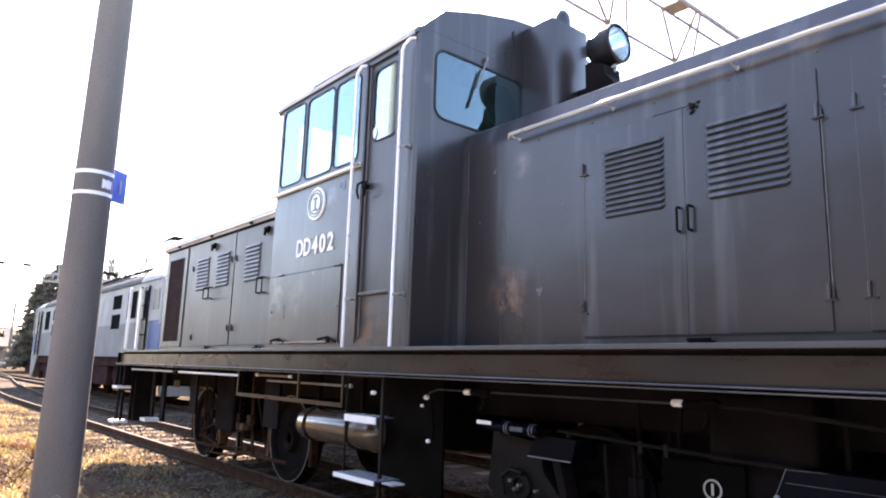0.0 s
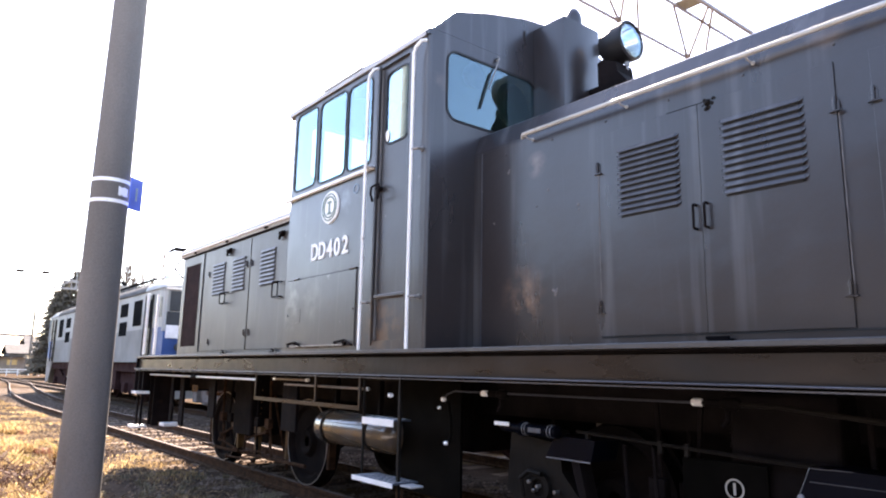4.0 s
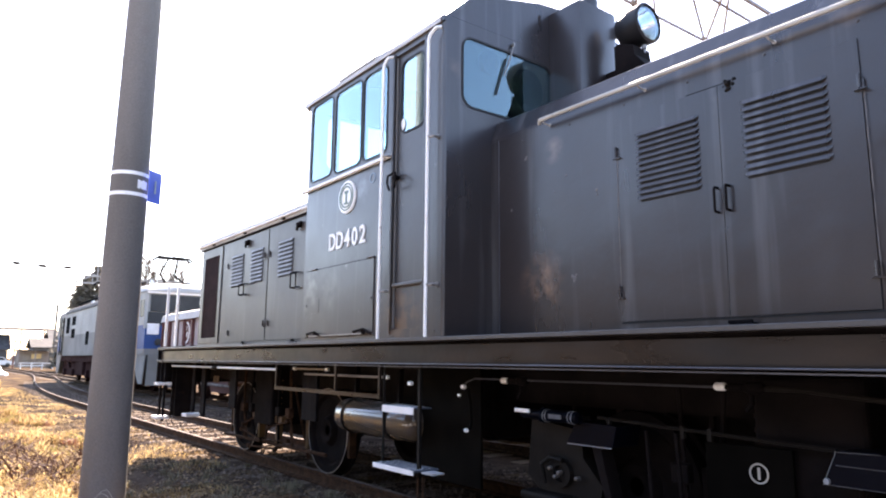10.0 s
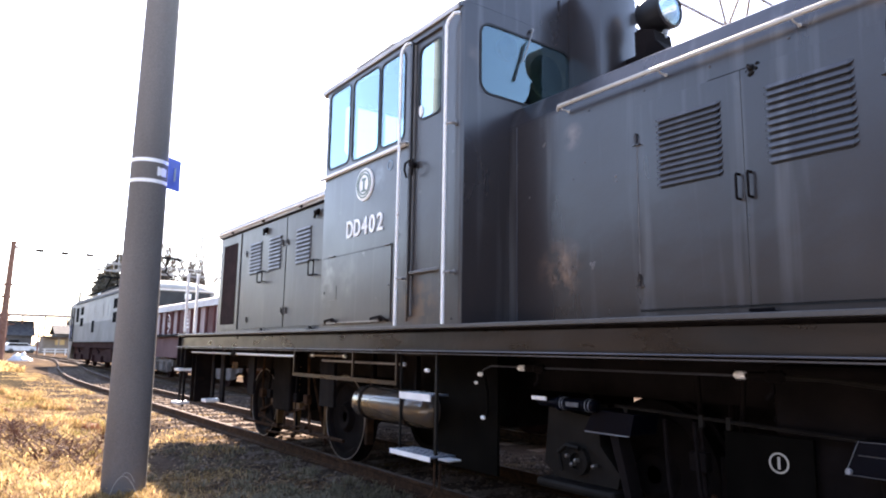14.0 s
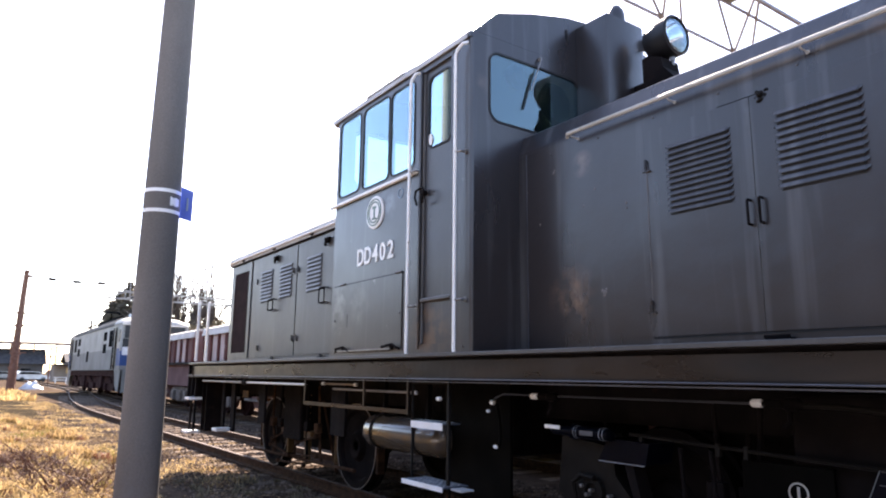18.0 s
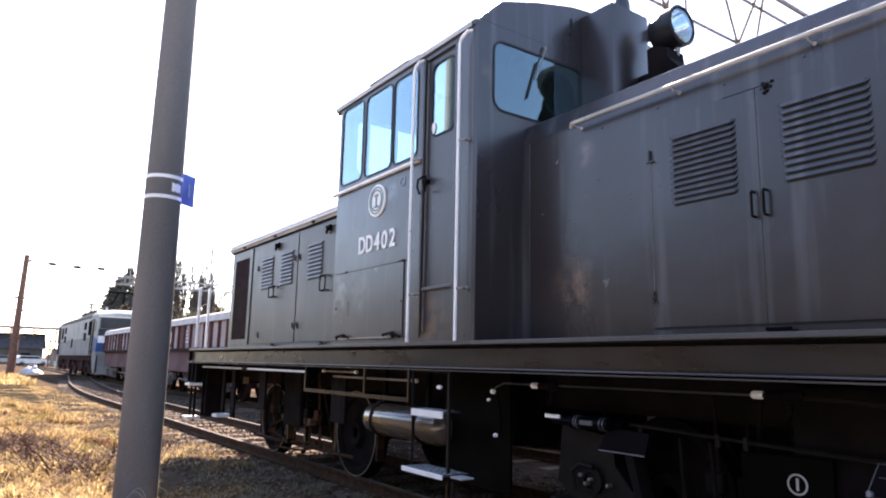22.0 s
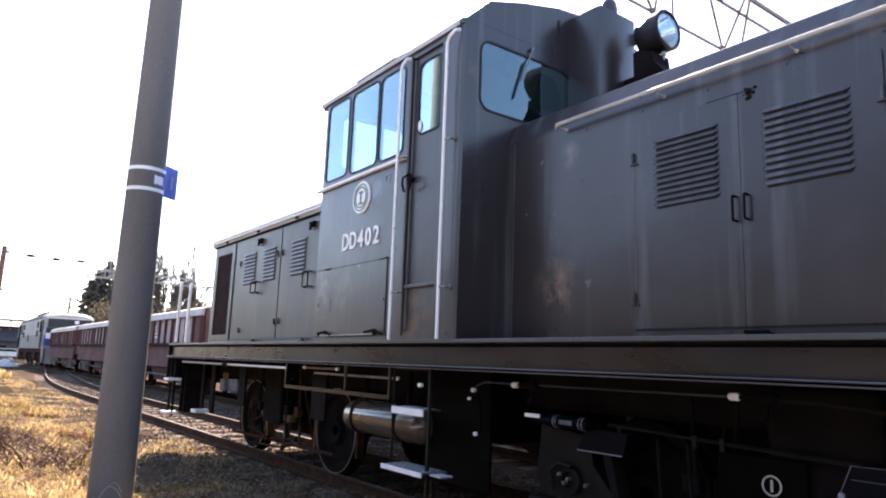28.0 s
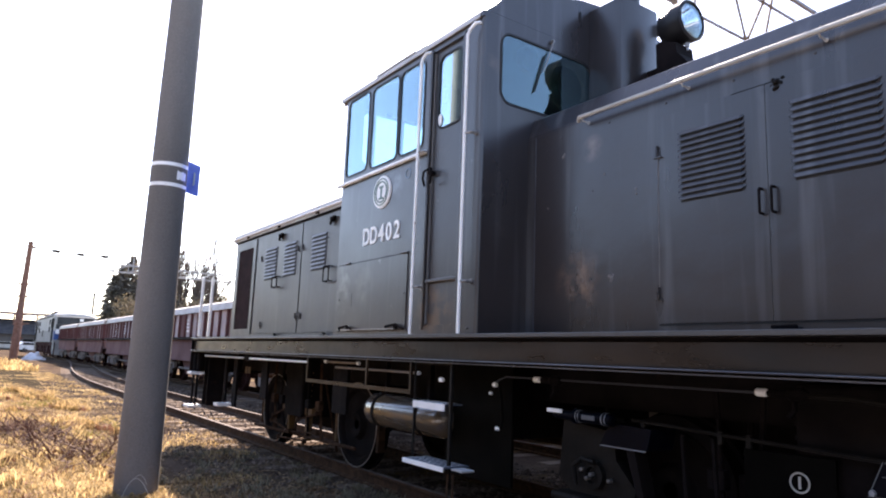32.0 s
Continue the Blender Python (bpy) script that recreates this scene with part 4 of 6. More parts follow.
    # corner steps and posts at the far end
    for y0, y1, z in ((9.80, 10.02, 0.925), (9.80, 10.05, 0.475)):
        part("corner_step", box(B(), 2.62, 2.80, y0, y1, z, z + 0.035, 0.004), WHITE, L, "white corner step")
    for y in (9.81, 10.0):
        part("corner_hanger", box(B(), 2.70, 2.73, y, y + 0.03, 0.45, 1.247), SOOT, L)
        part("corner_plate", box(B(), 2.86, 3.10, y + 0.002, y + 0.022, 0.50, 1.247), SOOT, L)
    part("side_step", box(B(), 2.78, 2.98, 9.0, 9.2, 0.55, 0.59, 0.004), WHITE, L)
    for x in (2.735, 2.87, 5.2, 5.35):
        b = box(B(), x - 0.016, x + 0.016, 10.02, 10.06, 1.456, 2.31, 0.004)
        part("corner_post_rail", b, WHITE, L, "pale upright post on the end platform")
    # hanging rack with rods, pipe run
    rk = part("side_rack", B_rack(), SILL, L, "brown hanging rack below the frame")
    for z, x, y0, y1 in ((1.20, 2.80, 5.25, 5.95), (1.155, 2.80, 4.30, 5.7)):
        part("rack_rod", tube(B(), [(x, y0, z), (x, y1, z)], 0.010, 6), STEEL, rk)
    for x, y, z in ((2.80, 5.28, 1.20), (2.80, 5.92, 1.20), (2.80, 4.33, 1.155), (2.80, 4.02, 1.12)):
        b = B()
        lathe(b, (x, y - 0.03, z), (0, 1, 0), [(0, 0.012), (0.006, 0.015), (0.04, 0.015), (0.045, 0.01)], 10)
        part("white_cap", b, CAPWHITE, L)
    for y0, y1, m in ((7.87, 9.55, CREAM), (6.13, 7.80, WHITE)):
        part("air_pipe", tube(B(), [(2.72, y0, 1.187), (2.72, y1, 1.187)], 0.011, 8), m, L, "pale air pipe under the frame")
    b = B()
    tube(b, [(2.72, 7.78, 1.187), (2.72, 7.90, 1.187)], 0.03, 8)
    part("pipe_union", b, SOOT, L)
    X = 2.95
    part("air_pipe", tube(B(), [(X, 3.62, 1.10), (X, 3.56, 1.14), (X, 3.48, 1.165), (X, 1.70, 1.170)], 0.0055, 8), FLANGE, L)
    part("air_pipe", tube(B(), [(X, 1.70, 1.170), (X, 1.35, 1.168), (X + 0.05, 0.6, 1.09), (X + 0.05, -0.5, 1.0)], 0.012, 8), GREASE, L)
    for y, z, dx in ((3.20, 1.160, 0), (1.737, 1.172, 0)):
        b = B()
        lathe(b, (X, y - 0.04, z), (0, 1, 0), [(0, 0.014), (0.006, 0.019), (0.045, 0.019), (0.055, 0.013)], 12)
        part("white_cap", b, CAPWHITE, L, "white valve cap on the pipe")
        b = B()
        lathe(b, (X, y - 0.22, z), (0, 1, 0), [(0, 0.016), (0.02, 0.03), (0.07, 0.03), (0.09, 0.02), (0.16, 0.02)], 10)
        tube(b, [(X, y - 0.16, z), (X, y - 0.16, z - 0.07), (X, y - 0.13, z - 0.1)], 0.012, 6)
        part("cock", b, SOOT, L)
    for y, z, k in ((3.61, 1.108, 1.0), (3.58, 0.825, 0.85), (3.66, 1.05, 0.7)):
        b = B()
        lathe(b, (X, y - 0.03, z), (0, 1, 0), [(0, 0.010 * k), (0.006, 0.016 * k), (0.030 * k, 0.016 * k), (0.034 * k, 0.010 * k)], 10)
        part("white_cap", b, CAPWHITE, L)
    part("hose", tube(B(), [(X, 3.55, 1.10), (X + 0.03, 3.56, 1.0), (X + 0.03, 3.55, 0.88), (X, 3.53, 0.83)], 0.010, 8), PLATE, L)
    # air tanks
    b = B()
    lathe(b, (3.02, 4.25, 0.815), (0, 1, 0), [(-0.1, 0.04), (-0.08, 0.09), (-0.05, 0.125), (0.0, 0.14), (1.00, 0.14), (1.05, 0.125), (1.08, 0.09), (1.10, 0.04)], 32)
    tk = part("air_tank", b, TANKSHEEN, L, "pale horizontal air tank", True)
    for y in (4.45, 5.12):
        b = B()
        lathe(b, (3.02, y, 0.815), (0, 1, 0), [(0, 0.146), (0.035, 0.146), (0.035, 0.13), (0, 0.13)], 32, False)
        box(b, 3.0, 3.04, y, y + 0.035, 0.94, 1.25)
        part("tank_strap", b, SOOT, tk)
    b = B()
    lathe(b, (3.05, 2.66, 0.960), (0, 1, 0), [(0, 0.02), (0.01, 0.036), (0.27, 0.036), (0.28, 0.046), (0.295, 0.046), (0.30, 0.028), (0.46, 0.026), (0.48, 0.015)], 16)
    bc = part("brake_cylinder", b, BLUEBOX, L, "", True)
    part("white_cap", box(B(), 3.015, 3.025, 3.04, 3.17, 0.968, 0.992, 0.004), CAPWHITE, bc)

    # bogies
    for yc in (7.575, 1.465):
        for sx in (-1, 1):
            xs = CX + sx * 0.40
            b = B()
            y0, y1 = yc - 1.65, yc + 1.65
            prism(b, [(y0, 0.62), (y0 + 0.25, 0.50), (yc - 0.55, 0.50), (yc - 0.4, 0.42), (yc + 0.4, 0.42), (yc + 0.55, 0.50), (y1 - 0.25, 0.50), (y1, 0.62), (y1, 0.78), (yc + 0.55, 0.80), (yc + 0.4, 0.72), (yc - 0.4, 0.72), (yc - 0.55, 0.80), (y0, 0.78)], "x", xs - 0.04, xs + 0.04)
            bg = part("bogie_frame", b, SOOT, L)
            for dy in (-1.125, 1.125):
                y = yc + dy
                part("wheel", wheel_bm(y, CX - 0.60, 0.43) if sx < 0 else wheel_bm(y, CX + 0.47, 0.43), SOOT, L, "dark spoked-web wheel with a worn rim", True)
                xo = CX - 0.6035 if sx < 0 else CX + 0.6055
                if yc > 5:
                  part("tyre_edge", lathe(B(), (xo, y, 0.56), (sx, 0, 0), [(0, 0.418), (0.003, 0.42), (0.003, 0.428), (0, 0.43)], 40, False), STEEL, L, "bright worn tyre edge")
                part("axle_box", box(B(), xs - 0.09, xs + 0.05, y - 0.13, y + 0.13, 0.42, 0.70, 0.02), SOOT, bg)
                for s in (-1, 1):
                    b = B()
                    pts = []
                    for i in range(41):
                        a = i / 40 * 2 * math.pi * 4
                        pts.append((xs + 0.055 * math.cos(a), y + s * 0.24 + 0.055 * math.sin(a), 0.50 + 0.25 * i / 40 - 0.02))
                    tube(b, pts, 0.013, 5)
                    part("coil_spring", b, SOOT, bg)
                for s in (-1, 1):
                    b = box(B(), CX + sx * 0.57 - 0.04, CX + sx * 0.57 + 0.04, y + s * 0.46 - 0.025, y + s * 0.46 + 0.025, 0.33, 0.72, 0.008)
                    tube(b, [(CX + sx * 0.57, y + s * 0.47, 0.70), (CX + sx * 0.57, y + s * 0.50, 1.05)], 0.018, 6)
                    part("brake_block", b, SOOT if yc < 5 else OCHRE if s * dy < 0 else RUSTY, bg)
            b = B()
            xs = CX + sx * 0.72
            tube(b, [(xs - 0.06, y0 + 0.2, 0.36), (xs - 0.06, y1 - 0.3, 0.33)], 0.018, 7)
            tube(b, [(xs - 0.06, yc - 0.7, 0.36), (xs - 0.06, yc - 0.62, 0.52)], 0.015, 6)
            tube(b, [(xs - 0.06, yc + 0.7, 0.35), (xs - 0.06, yc + 0.62, 0.55)], 0.015, 6)
            part("brake_rod", b, RUSTY, bg)
        for dy in (-1.125, 1.125):
            part("axle", tube(B(), [(CX - 0.6, yc + dy, 0.56), (CX + 0.6, yc + dy, 0.56)], 0.07, 14), SOOT, L)
        part("bolster", box(B(), CX - 0.85, CX + 0.85, yc - 0.25, yc + 0.25, 0.55, 1.22, 0.02), SOOT, L)
    # casings beside the near bogie
    b = B()
    prism(b, [(2.79, 0.815), (2.72, 0.94), (2.43, 0.93), (2.46, 0.815)], "x", 3.08, 3.30)
    sb = part("sand_box", b, BLUEBOX, L, "dark blue-black sand box")
    part("lid_edge", box(B(), 3.074, 3.079, 2.465, 2.785, 0.808, 0.813), PIPE, sb, "pale edge line")
    b = B()
    prism(b, [(2.62, 0.80), (2.50, 0.42), (2.46, 0.42), (2.56, 0.80)], "x", 3.10, 3.20)
    part("sand_box_stay", b, SOOT, L)
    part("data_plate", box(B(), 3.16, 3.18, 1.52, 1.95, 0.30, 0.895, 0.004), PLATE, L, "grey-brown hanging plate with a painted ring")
    b = B()
    lathe(b, (3.159, 1.68, 0.775), (-1, 0, 0), [(0, 0.047), (0.002, 0.047), (0.002, 0.039), (0, 0.039)], 28, False)
    box(b, 3.157, 3.1585, 1.674, 1.686, 0.748, 0.802)
    part("painted_ring", b, CREAM, L, "painted ring with the figure 1")
    b = B()
    tube(b, [(3.13, 2.60, 0.967), (3.13, 1.47, 0.923), (3.13, -0.6, 0.86)], 0.010, 6)
    part("side_girder", b, GREASE, L)
    for y in (2.52, 2.05, 1.90):
        part("girder_lug", box(B(), 3.12, 3.14, y - 0.012, y + 0.012, 0.90, 0.96), GREASE, L)
    for y in (2.28, 2.10, 1.25, 0.9):
        part("cable_duct", tube(B(), [(3.14, y, 0.92), (3.14, y - 0.02, 0.6), (3.16, y - 0.06, 0.3)], 0.012, 6), SOOT, L)
    b = B()
    prism(b, [(1.345, 0.785), (1.285, 0.925), (0.50, 0.925), (0.50, 0.785)], "x", 3.05, 3.28)
    bx = part("battery_box", b, BLUEBOX, L, "blue-black lidded box")
    for pts in ([(3.046, 1.29, 0.868), (3.046, 0.6, 0.868)], [(3.046, 1.345, 0.785), (3.046, 1.285, 0.925)], [(3.046, 1.345, 0.787), (3.046, 0.6, 0.787)], [(3.046, 1.28, 0.922), (3.046, 1.12, 0.926)]):
        part("box_edge", tube(B(), pts, 0.0022, 5), FLANGE, bx, "pale blue edge line")
    b = B()
    lathe(b, (3.05, 1.33, 0.80), (-1, 0, 0), [(0, 0.014), (0.012, 0.012)], 8)
    part("box_latch", b, PIPE, bx)
    b = B()
    prism(b, [(3.16, 0.92), (3.20, 0.58), (3.10, 0.50), (2.62, 0.50), (2.60, 0.58), (2.74, 0.72), (2.76, 0.88)], "x", 3.16, 3.26)
    lathe(b, (3.16, 2.90, 0.62), (-1, 0, 0), [(0, 0.085), (0.03, 0.08), (0.035, 0.05), (0.01, 0.045)], 16)
    tube(b, [(3.12, 3.02, 0.55), (3.11, 3.03, 0.66), (3.11, 2.96, 0.71), (3.11, 2.86, 0.70)], 0.016, 7)
    box(b, 3.08, 3.3, 2.58, 3.2, 0.44, 0.495, 0.02)
    part("brake_gear", b, GREASE, L, "grey-brown cast bracket with brake gear")
    for y, z in ((2.97, 0.645), (2.90, 0.625), (2.93, 0.60), (2.76, 0.61)):
        part("gear_nut", lathe(B(), (3.115, y, z), (-1, 0, 0), [(-0.03, 0.013), (0.004, 0.013), (0.010, 0.006)], 6), STEEL, L)
    for y in (2.70, 2.725, 2.905, 2.925):
        part("cylinder_band", lathe(B(), (3.05, y, 0.960), (0, 1, 0), [(0, 0.0365), (0.003, 0.039), (0.006, 0.0365)], 16, False), PIPE, L, "pale blue band", True)
    part("cylinder_plate", box(B(), 3.008, 3.0125, 2.77, 2.87, 0.948, 0.974, 0.001), TREAD, L, "blue maker plate")
    part("gear_bracket", prism(B(), [(3.12, 0.95), (3.10, 0.62), (2.78, 0.55), (2.80, 0.95)], "x", 3.3, 3.34), PLATE, L)
    for x0 in (2.95,):
        for y, w in ((9.35, 0.10), (8.95, 0.14), (7.9, 0.2), (5.9, 0.3)):
            part("hanger_plate", box(B(), x0, x0 + 0.03, y - w / 2, y + w / 2, 0.55 if w < 0.2 else 0.72, 1.25, 0.004), SOOT, L)
    part("sand_pipe", tube(B(), [(3.3, 6.95, 1.0), (3.42, 7.0, 0.6), (3.48, 6.92, 0.22)], 0.014, 6), RUSTY, L)
    for y in (8.25, 8.3, 8.38):
        part("spring_pin", tube(B(), [(2.9, y, 1.0), (2.9, y, 1.08)], 0.012, 6), OCHRE, L)
    # Dark boxes added to stop light showing through under the frame
    for yc in (7.575, 1.465):
        part("gearbox", box(B(), 3.72, 4.38, yc - 1.3, yc + 1.3, 0.62, 1.24, 0.04), SOOT, L)
    # brake rigging and springs beside the far bogie
    rg = random.Random(12)
    for yc in (7.575, 1.465):
        x = CX - 0.80
        for y in (yc - 0.62, yc - 0.35, yc + 0.05, yc + 0.42, yc + 0.68):
            b = B()
            z0 = rg.uniform(0.28, 0.4)
            tube(b, [(x, y, 1.16), (x + rg.uniform(-0.02, 0.05), y + rg.uniform(-0.05, 0.05), 0.72), (x + 0.02, y + rg.uniform(-0.08, 0.08), z0)], 0.014, 6)
            box(b, x - 0.03, x + 0.03, y - 0.05, y + 0.05, 0.66, 0.76, 0.008)
            # Near bogie's rigging is black in place of rust, for its deep shade
            part("brake_hanger", b, RUSTY if yc > 5 and rg.random() < 0.6 else SOOT, L)
        for y0, z0, y1, z1 in ((yc - 0.62, 0.42, yc + 0.1, 0.36), (yc + 0.1, 0.36, yc + 0.7, 0.44), (yc - 0.6, 0.62, yc - 0.1, 0.52), (yc + 0.15, 0.66, yc + 0.66, 0.5), (yc - 0.3, 0.30, yc + 0.45, 0.27)):
            b = B()
            tube(b, [(x - 0.01, y0, z0), (x - 0.01, y1, z1)], 0.011, 6)
            for y, z in ((y0, z0), (y1, z1)):
                lathe(b, (x - 0.03, y, z), (1, 0, 0), [(0, 0.026), (0.04, 0.026)], 8)
            part("brake_lever", b, RUSTY if yc > 5 else SOOT, L)
        for y in (yc - 0.18, yc + 0.24):
            b = B()
            pts = [(x + 0.08 + 0.06 * math.cos(i * 0.9), y + 0.06 * math.sin(i * 0.9), 0.74 + 0.32 * i / 34) for i in range(35)]
            tube(b, pts, 0.016, 5)
            part("coil_spring", b, OCHRE if yc > 5 else SOOT, L, "ochre-painted spring" if yc > 5 else "")
        b = box(B(), x + 0.0, x + 0.10, yc - 0.42, yc + 0.46, 0.58, 0.66, 0.01)
        box(b, x + 0.02, x + 0.08, yc - 0.30, yc - 0.22, 0.30, 0.58, 0.01)
        part("spring_plank", b, OCHRE if yc > 5 else SOOT, L, "ochre spring plank" if yc > 5 else "")
    # stencilled stains and small fixings on the cab and hood sides
    for y, z in ((4.40, 1.75), (5.50, 1.75)):
        part("panel_bolt", lathe(B(), (CABX - 0.008, y, z), (-1, 0, 0), [(0, 0.011), (0.006, 0.010), (0.008, 0.004)], 6), CABPAINT, L)
    for y in [3.60 + 0.19 * i for i in range(11)]:
        if abs(y - 3.93) > 0.25:
            part("sill_rivet", lathe(B(), (CABX, y, 1.472), (-1, 0, 0), [(0, 0.009), (0.005, 0.007), (0.007, 0.002)], 6), CABPAINT, L)
    for y in [-0.6 + 0.42 * i for i in range(10)]:
        part("hood_rivet", lathe(B(), (HX, y, 2.765), (-1, 0, 0), [(0, 0.008), (0.004, 0.007), (0.006, 0.002)], 6), BLACK, L)
    part("deck_angle", box(B(), HX - 0.016, HX - 0.001, -0.8, 3.50, 1.4355, 1.462, 0.003), BLACK, L)
    part("door_gap", box(B(), HX - 0.004, HX - 0.0005, -0.36, 2.40, 1.490, 1.4995), RUBBER, L)
    # couplers
    for y, s in ((F1 + 0.03, 1), (F0 - 0.03, -1)):
        b = box(B(), CX - 0.09, CX + 0.09, min(y, y + s * 0.35), max(y, y + s * 0.35), 0.90, 1.12, 0.02)
        box(b, CX - 0.15, CX + 0.13, min(y + s * 0.35, y + s * 0.55), max(y + s * 0.35, y + s * 0.55), 0.86, 1.16, 0.03)
        part("coupler", b, RUSTY, L)
    return L


def B_rack():
    b = B()
    x0, x1 = 2.685, 2.705
    box(b, x0, x1, 4.242, 6.09, 1.005, 1.035)
    for y in (4.242, 4.91, 6.07):
        box(b, x0 + 0.002, x1 - 0.002, y, y + 0.022, 1.034, 1.247)
    return b


build_locomotive()

# ---- ground and tracks ----
def smooth(a, b, t):
    t = min(1, max(0, (t - a) / (b - a)))
    return t * t * (3 - 2 * t)


YARD_X = 7.35                            # middle of the running track


def own_track(y):
    """The middle of the locomotive's track, which joins the running track further on."""
    return CX + (YARD_X - CX) * smooth(22.0, 66.0, y)


def ground_height(x, y):
    h = 0.035 * noise.noise((x * 0.35, y * 0.35, 3.1)) + 0.02 * noise.noise((x * 1.7, y * 1.7, 0.4))
    bank = smooth(1.9, 0.6, x) * smooth(4.5, 7.5, y) * (1 - smooth(22, 30, y)) * 0.10
    near_track = min(1.0, max(0.0, min(abs(x - own_track(y)), abs(x - YARD_X)) - 1.0))
    return (h + bank) * min(1, near_track * 1.2) - 0.012


def yard_earth():
    """Bare gravelly earth that turns to straw-covered soil on the open side of the track."""
    m = EARTH.copy()
    m.name = "yard earth and straw"
    n, ln = m.node_tree.nodes, m.node_tree.links
    p = n["Principled BSDF"]
    old = p.inputs["Base Color"].links[0].from_socket
    geo, sep, nz, nz2 = (n.new("ShaderNode" + k) for k in ("NewGeometry", "SeparateXYZ", "TexNoise", "TexNoise"))
    ln.new(geo.outputs["Position"], sep.inputs[0])
    ln.new(geo.outputs["Position"], nz.inputs["Vector"])
    ln.new(geo.outputs["Position"], nz2.inputs["Vector"])
    nz.inputs["Scale"].default_value, nz.inputs["Detail"].default_value = 1.1, 6
    nz2.inputs["Scale"].default_value, nz2.inputs["Detail"].default_value = 16, 4

    def calc(op, a, b):
        x = n.new("ShaderNodeMath")
        x.operation = op
        x.use_clamp = op == "MULTIPLY"
        for k, v in enumerate((a, b)):
            if isinstance(v, (int, float)):
                x.inputs[k].default_value = v
            else:
                ln.new(v, x.inputs[k])
        return x.outputs[0]
    side = n.new("ShaderNodeMapRange")
    side.inputs["From Min"].default_value, side.inputs["From Max"].default_value = 2.55, 1.75
    ln.new(calc("ADD", sep.outputs["X"], calc("MULTIPLY", nz.outputs["Fac"], 1.0)), side.inputs["Value"])
    far = n.new("ShaderNodeMapRange")
    far.inputs["From Min"].default_value, far.inputs["From Max"].default_value = 22.5, 20.5
    ln.new(sep.outputs["Y"], far.inputs["Value"])
    close = n.new("ShaderNodeMapRange")
    close.inputs["From Min"].default_value, close.inputs["From Max"].default_value = 4.4, 5.6
    ln.new(sep.outputs["Y"], close.inputs["Value"])
    straw = n.new("ShaderNodeMix")
    straw.data_type = "RGBA"
    straw.inputs[6].default_value, straw.inputs[7].default_value = (0.05, 0.030, 0.016, 1), (0.25, 0.16, 0.072, 1)
    ln.new(nz2.outputs["Fac"], straw.inputs[0])
    mix = n.new("ShaderNodeMix")
    mix.data_type = "RGBA"
    ln.new(calc("MULTIPLY", calc("MULTIPLY", side.outputs["Result"], far.outputs["Result"]), close.outputs["Result"]), mix.inputs[0])
    ln.new(old, mix.inputs[6])
    ln.new(straw.outputs[2], mix.inputs[7])
    ln.new(mix.outputs[2], p.inputs["Base Color"])
    return m


def build_ground():
    xs = [-900, -300, -120, -60, -35, -22, -15] + [-11 + 0.25 * i for i in range(0, 105)] + [16, 18, 21, 25, 32, 45, 70, 130, 300, 900]
    ys = [-600, -200, -80, -40, -25, -16, -10] + [-6 + 0.25 * i for i in range(0, 170)] + [37 + 1.0 * i for i in range(30)] + [70, 78, 90, 110, 140, 200, 320, 600, 1500]
    verts = [(x, y, ground_height(x, y) if -12 < x < 16 and -7 < y < 67 else -0.012) for y in ys for x in xs]
    w = len(xs)
    faces = [(j * w + i, j * w + i + 1, (j + 1) * w + i + 1, (j + 1) * w + i) for j in range(len(ys) - 1) for i in range(w - 1)]
    ob = rows_mesh("ground", verts, faces, yard_earth(), "gravelly yard ground with patches of dry grass", "ground", "structure")
    for p in ob.data.polygons:
        p.use_smooth = True


RAIL_PROFILE = [(-0.055, 0.0), (0.055, 0.0), (0.055, 0.012), (0.012, 0.028), (0.012, 0.088), (0.032, 0.098), (0.032, 0.120), (0.026, 0.127), (-0.026, 0.127), (-0.032, 0.120), (-0.032, 0.098), (-0.012, 0.088), (-0.012, 0.028), (-0.055, 0.012)]


def rail(parent, middle, side, ys):
    b = B()
    rings = []
    for y in ys:
        d = Vector((middle(y + 0.2) - middle(y - 0.2), 0.4, 0)).normalized()
        n = Vector((d.y, -d.x, 0))
        c = Vector((middle(y), y, 0.003)) + n * side
        rings.append([b.verts.new(c + n * u + Vector((0, 0, v))) for u, v in RAIL_PROFILE])
    ring_faces(b, rings)
    part("rail", b, RUSTY, parent, "rusty-sided rail", True)
    b = B()
    rings = []
    for y in ys:
        d = Vector((middle(y + 0.2) - middle(y - 0.2), 0.4, 0)).normalized()
        n = Vector((d.y, -d.x, 0))
        c = Vector((middle(y), y, 0.1305)) + n * side
        rings.append([b.verts.new(c + n * -0.022), b.verts.new(c + n * 0.022), b.verts.new(c + n * 0.026 + Vector((0, 0, -0.003))), b.verts.new(c - n * 0.026 + Vector((0, 0, -0.003)))])
    ring_faces(b, rings)
    part("rail_head", b, RAILHEAD, parent, "polished running surface")


